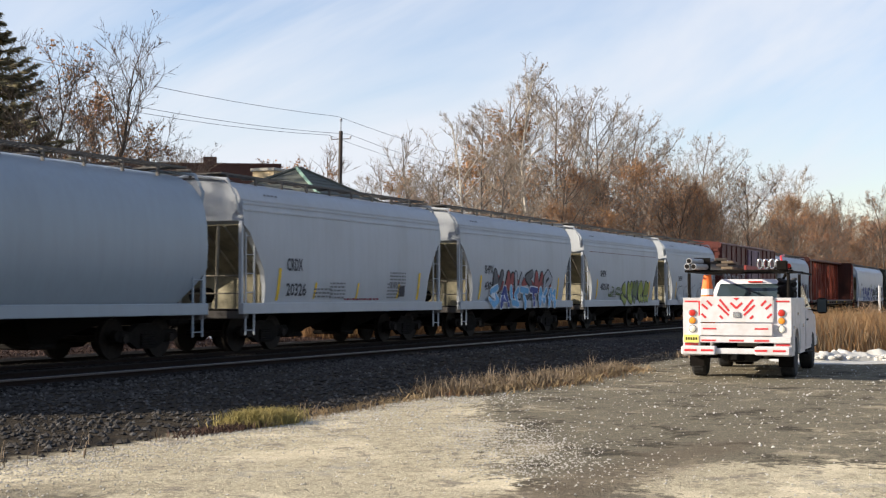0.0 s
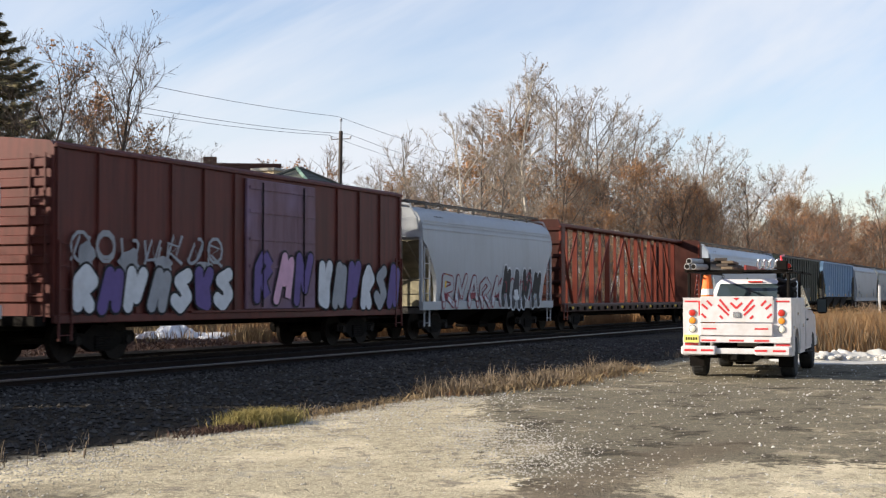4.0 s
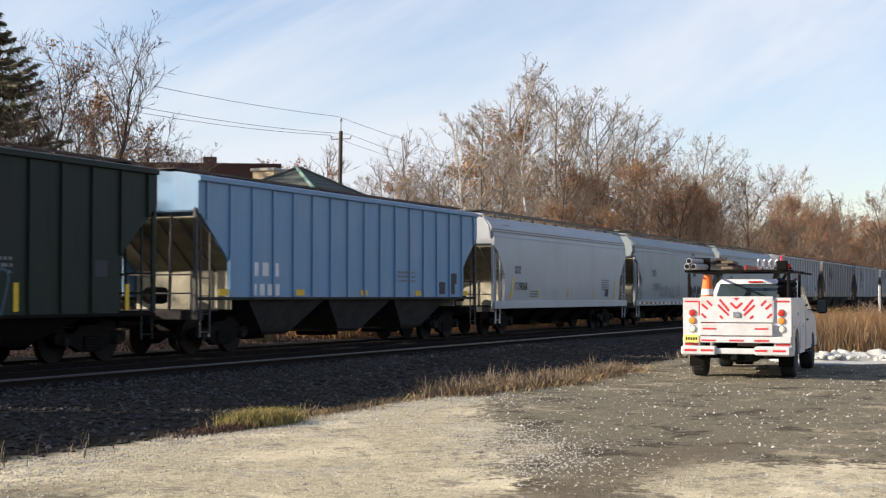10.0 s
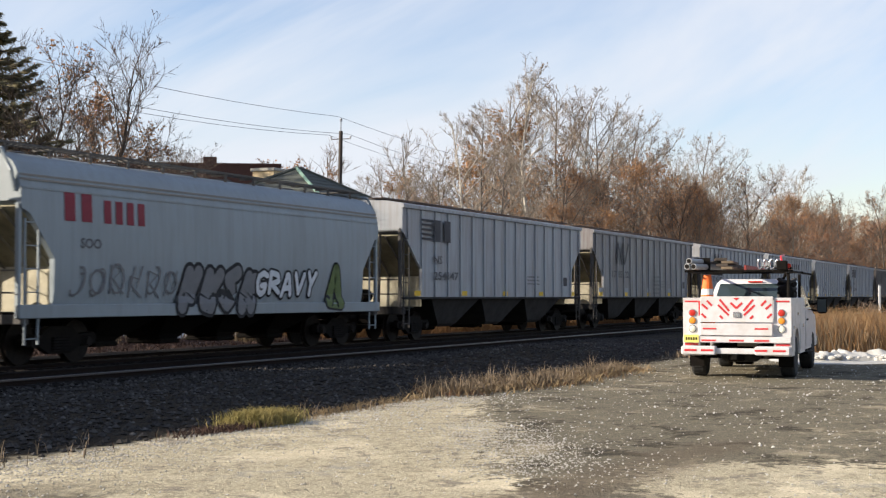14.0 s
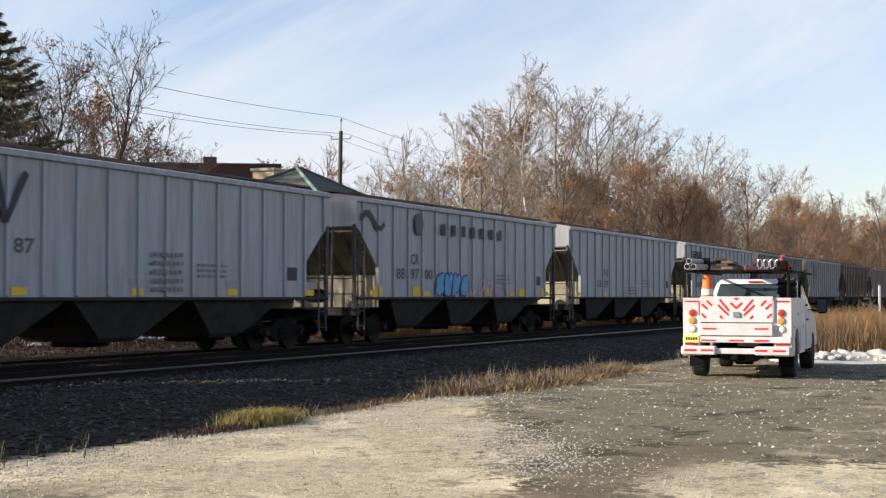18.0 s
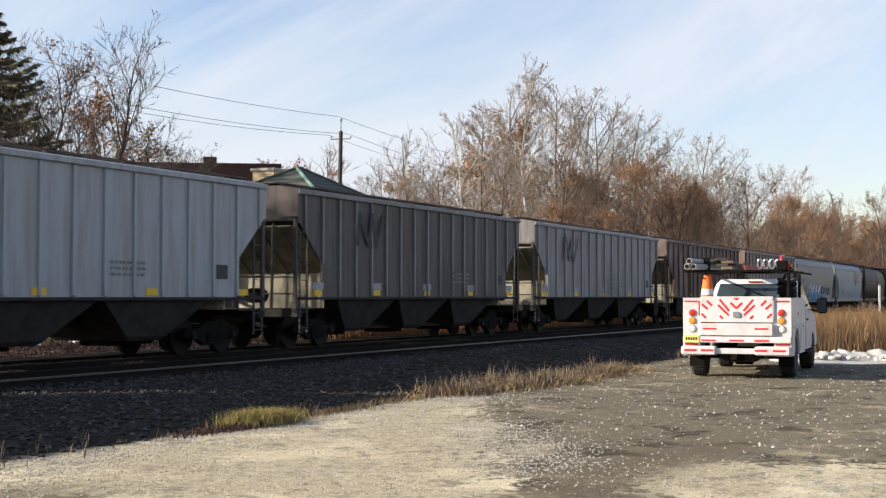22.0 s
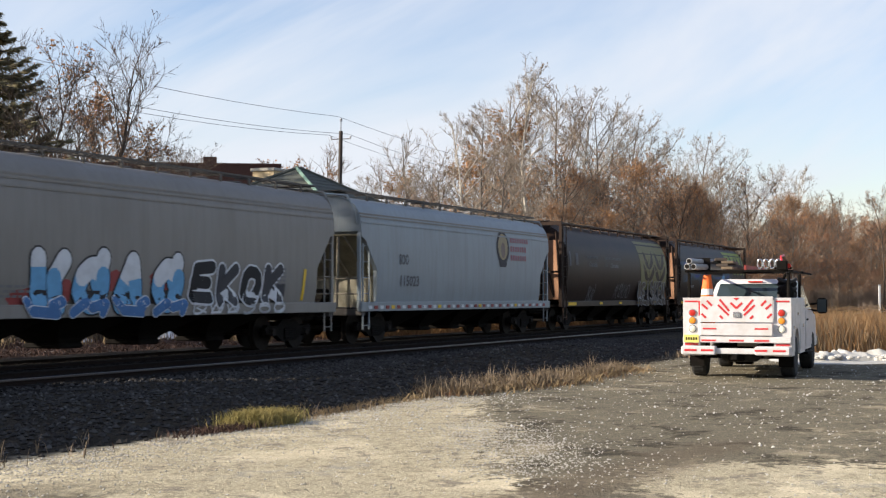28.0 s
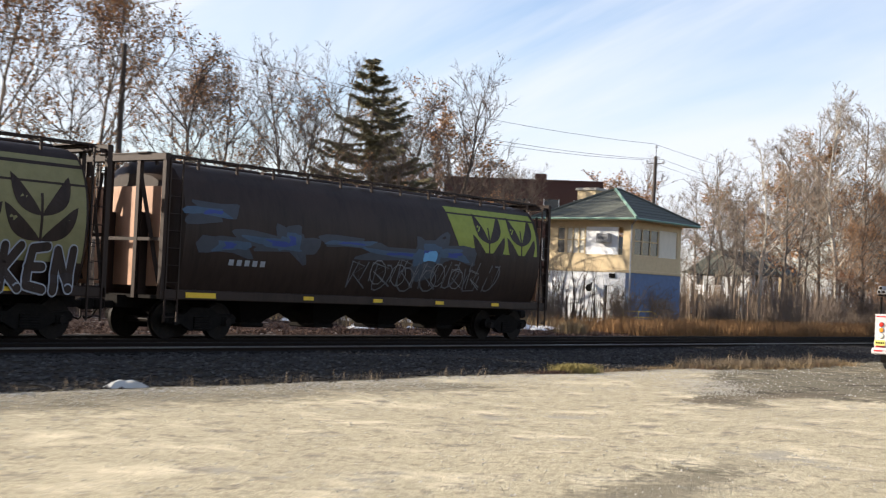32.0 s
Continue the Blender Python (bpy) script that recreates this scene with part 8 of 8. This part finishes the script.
def truck_load():
    """What lies on the rack and in the bed of the truck."""
    base = pose(5.34, 25.5, 0, 0, 0, 70.5)
    t = thing("pipe_bundle", base @ pose(0, 0, 1.99), "grey steel pipes lashed on a truck's ladder rack", "pipes")
    for y, z, L in ((0.90, 0.06, 1.7), (0.78, 0.06, 1.6), (0.86, 0.16, 1.65)):
        pipe = part("pipe", Geo().tube([(0.0, y, z), (L, y - 0.46, z)], 0.055, 10), MAT["pipegrey"], t)
        # the pipe is solid; a black disc paints the shade of its bore
        part("pipe_mouth", Geo().tube([(-0.004, y + 0.001, z), (0.02, y - 0.006, z)], 0.044, 10), MAT["black"], pipe)
    part("strap", Geo().box(0.5, 0.54, 0.55, 0.85, -0.0, 0.23), MAT["black"], t)
    t = thing("timber_stack", base @ pose(0.3, 0.30, 2.0), "short grey timber planks stacked on a truck's rack", "timber")
    for k in range(4):
        part("plank", Geo().box(0.0 + 0.05 * k, 1.6, -0.20 + 0.1 * (k % 2), 0.02 + 0.1 * (k % 2), k * 0.055, k * 0.055 + 0.05, 0.005), MAT["wood_pole"] if k % 2 else MAT["weed"], t, m=pose(0, 0, 0, 0, 0, 6 * k - 8))
    t = thing("hose_coil", base @ pose(2.0, -0.70, 1.478), "coil of black hose on the locker lid of a truck", "hose")
    for k in range(5):
        part("turn_of_hose", Geo().tube([(0.22 * math.cos(q), 0.16 * math.sin(q), 0.05 + 0.07 * k + 0.03 * math.sin(2 * q + k)) for q in [j * 0.4488 for j in range(15)]], 0.033, 6), MAT["black"] if k % 2 else MAT["tyre"], t)
    part("hose_end", Geo().tube([(0.2, 0.1, 0.35), (0.05, 0.0, 0.52), (-0.3, -0.05, 0.40), (-0.45, -0.1, 0.1), (-0.5, -0.12, 0.03)], 0.03, 6), MAT["black"], t)
    t = thing("lamp_cluster", base @ pose(0.3, -0.93, 2.0), "small red lamps and clamps on a truck's ladder rack", "lamp")
    for k in range(3):
        part("red_lens", Geo().tube([(0.0, 0.03 + 0.10 * k, 0.06 + 0.05 * (k % 2)), (0.08, 0.03 + 0.10 * k, 0.06 + 0.05 * (k % 2))], 0.045, 8), MAT["lamp_red"], t)
    part("bracket", Geo().box(0.02, 0.06, -0.02, 0.30, 0.0, 0.035), MAT["black"], t)
    t = thing("step_ladder", base @ pose(0, 0, 1.99), "red fibreglass ladder lying on a truck's rack", "ladder")
    for y in (-0.1, 0.22):
        part("stile", Geo().box(0.45, 3.6, y - 0.02, y + 0.02, 0.0, 0.09), MAT["dullred"], t)
    for k in range(9):
        part("rung", Geo().tube([(0.6 + k * 0.33, -0.1, 0.05), (0.6 + k * 0.33, 0.22, 0.05)], 0.018, 6), MAT["galv"], t)
    for k in range(4):
        c = thing("chain_shackle", base @ pose(0.2, -0.40 - k * 0.11, 1.99), "grey steel shackle hung on a ladder rack", "shackle", "shackles on the rack")
        part("ring", Geo().tube([(0, 0.045 * math.cos(a), 0.10 + 0.085 * math.sin(a)) for a in [q * 0.5236 for q in range(13)]], 0.017, 6), MAT["chrome"], c)
    t = thing("jack", base @ pose(0.15, -0.80, 1.99), "red and black jack strapped to a ladder rack", "tool")
    part("bar", Geo().box(0.1, 1.3, -0.04, 0.04, 0.0, 0.08), MAT["reflex_red"], t)
    part("lever", Geo().tube([(0.1, 0.0, 0.08), (0.25, 0.05, 0.24), (0.9, 0.06, 0.28)], 0.02, 6), MAT["reflex_red"], t)
    part("foot", Geo().box(-0.06, 0.02, -0.1, 0.1, -0.02, 0.16, 0.02), MAT["black"], t)
    t = thing("traffic_cone", base @ pose(0.35, 0.58, 1.48), "stacked orange and white traffic cones in a truck bed", "cone")
    part("cone_base", Geo().box(-0.17, 0.17, -0.17, 0.17, -0.7, -0.66, 0.01), MAT["black"], t)

    def band(z0, z1, r0, r1):
        return Geo().rings([[(r * math.cos(k * 0.45), r * math.sin(k * 0.45), z) for k in range(14)] for r, z in ((r0, z0), (r1, z1))])

    part("cone_body", band(-0.66, 0.05, 0.15, 0.115), MAT["cone"], t)
    part("white_band", band(0.05, 0.16, 0.117, 0.105), MAT["pale"], t)
    part("cone_top", band(0.16, 0.42, 0.105, 0.07), MAT["cone"], t)
    t = thing("tool_bag", base @ pose(1.3, -0.76, 1.476), "black canvas tool bag on the locker lid of a truck", "bag")
    part("bag", Geo().rings([[(r * 1.2 * math.cos(k * 0.6283), r * math.sin(k * 0.6283), z) for k in range(10)] for r, z in ((0.13, 0.0), (0.15, 0.10), (0.11, 0.2), (0.05, 0.26))]), MAT["black"], t)
    part("handle", Geo().tube([(-0.08, 0, 0.2), (0, 0, 0.32), (0.08, 0, 0.2)], 0.015, 6), MAT["black"], t)


def motions():
    for i, car in enumerate(TRAIN):
        walk(car, [(t, car_pose(i, q)) for t, q in COME])


ground()
tracks()
train()
signal_tower()
brick_building()
pole_line()
far_places()
utility_truck()
truck_load()
trees()
shrubs()
snow_bank()
lone_snow()
far_snow()
marker_posts()
vegetation()
stones("ballast_stones", "loose dark crushed-stone ballast beside the track", 17000, lambda r: (r.uniform(-4, 48), 8.75 + 7.2 * r.random() ** 0.85), (0.02, 0.055), MAT["ballast"], 5)
stones("ballast_stones", "paler grey stones among the dark ballast", 1500, lambda r: (r.uniform(-2, 46), 9.0 + 6.4 * r.random()), (0.02, 0.045), MAT["greystone"], 11)
stones("ballast_stones", "dark crushed-stone ballast packed between the rails", 9000, lambda r: (r.uniform(4, 60), r.choice((r.uniform(15.6, 16.2), r.uniform(16.5, 17.7), r.uniform(18.0, 19.8), r.uniform(20.1, 21.3)))), (0.03, 0.06), MAT["bedstone"], 8)
stones("lot_gravel", "scattered pale gravel on the lot", 9000, lambda r: (r.uniform(-6, 36), r.uniform(-6, 8.8)), (0.005, 0.016), MAT["stone"], 6)
stones("lot_gravel", "single white stones on the worn asphalt", 700, lambda r: (r.uniform(14, 36), r.uniform(-3, 8.4)), (0.007, 0.024), MAT["whitestone"], 9, 0.9)
stones("lot_gravel", "darker grit on the lot", 7000, lambda r: (r.uniform(-6, 30), r.uniform(-6, 8.8)), (0.004, 0.010), MAT["grit"], 10)
stones("lot_gravel", "pale gravel along the ballast edge", 7000, lambda r: (r.uniform(-2, 20), 8.75 - abs(r.gauss(0, 0.8))), (0.005, 0.016), MAT["stone"], 7)
stones("lot_gravel", "loose pale gravel pushed up beside the tyre tracks", 2600, lambda r: (lambda t: (11.2 + 4.2 * t + r.gauss(0, 0.5), 4.0 + 2.4 * t + r.gauss(0, 0.4)))(r.random()), (0.004, 0.014), MAT["stone"], 12)
motions()
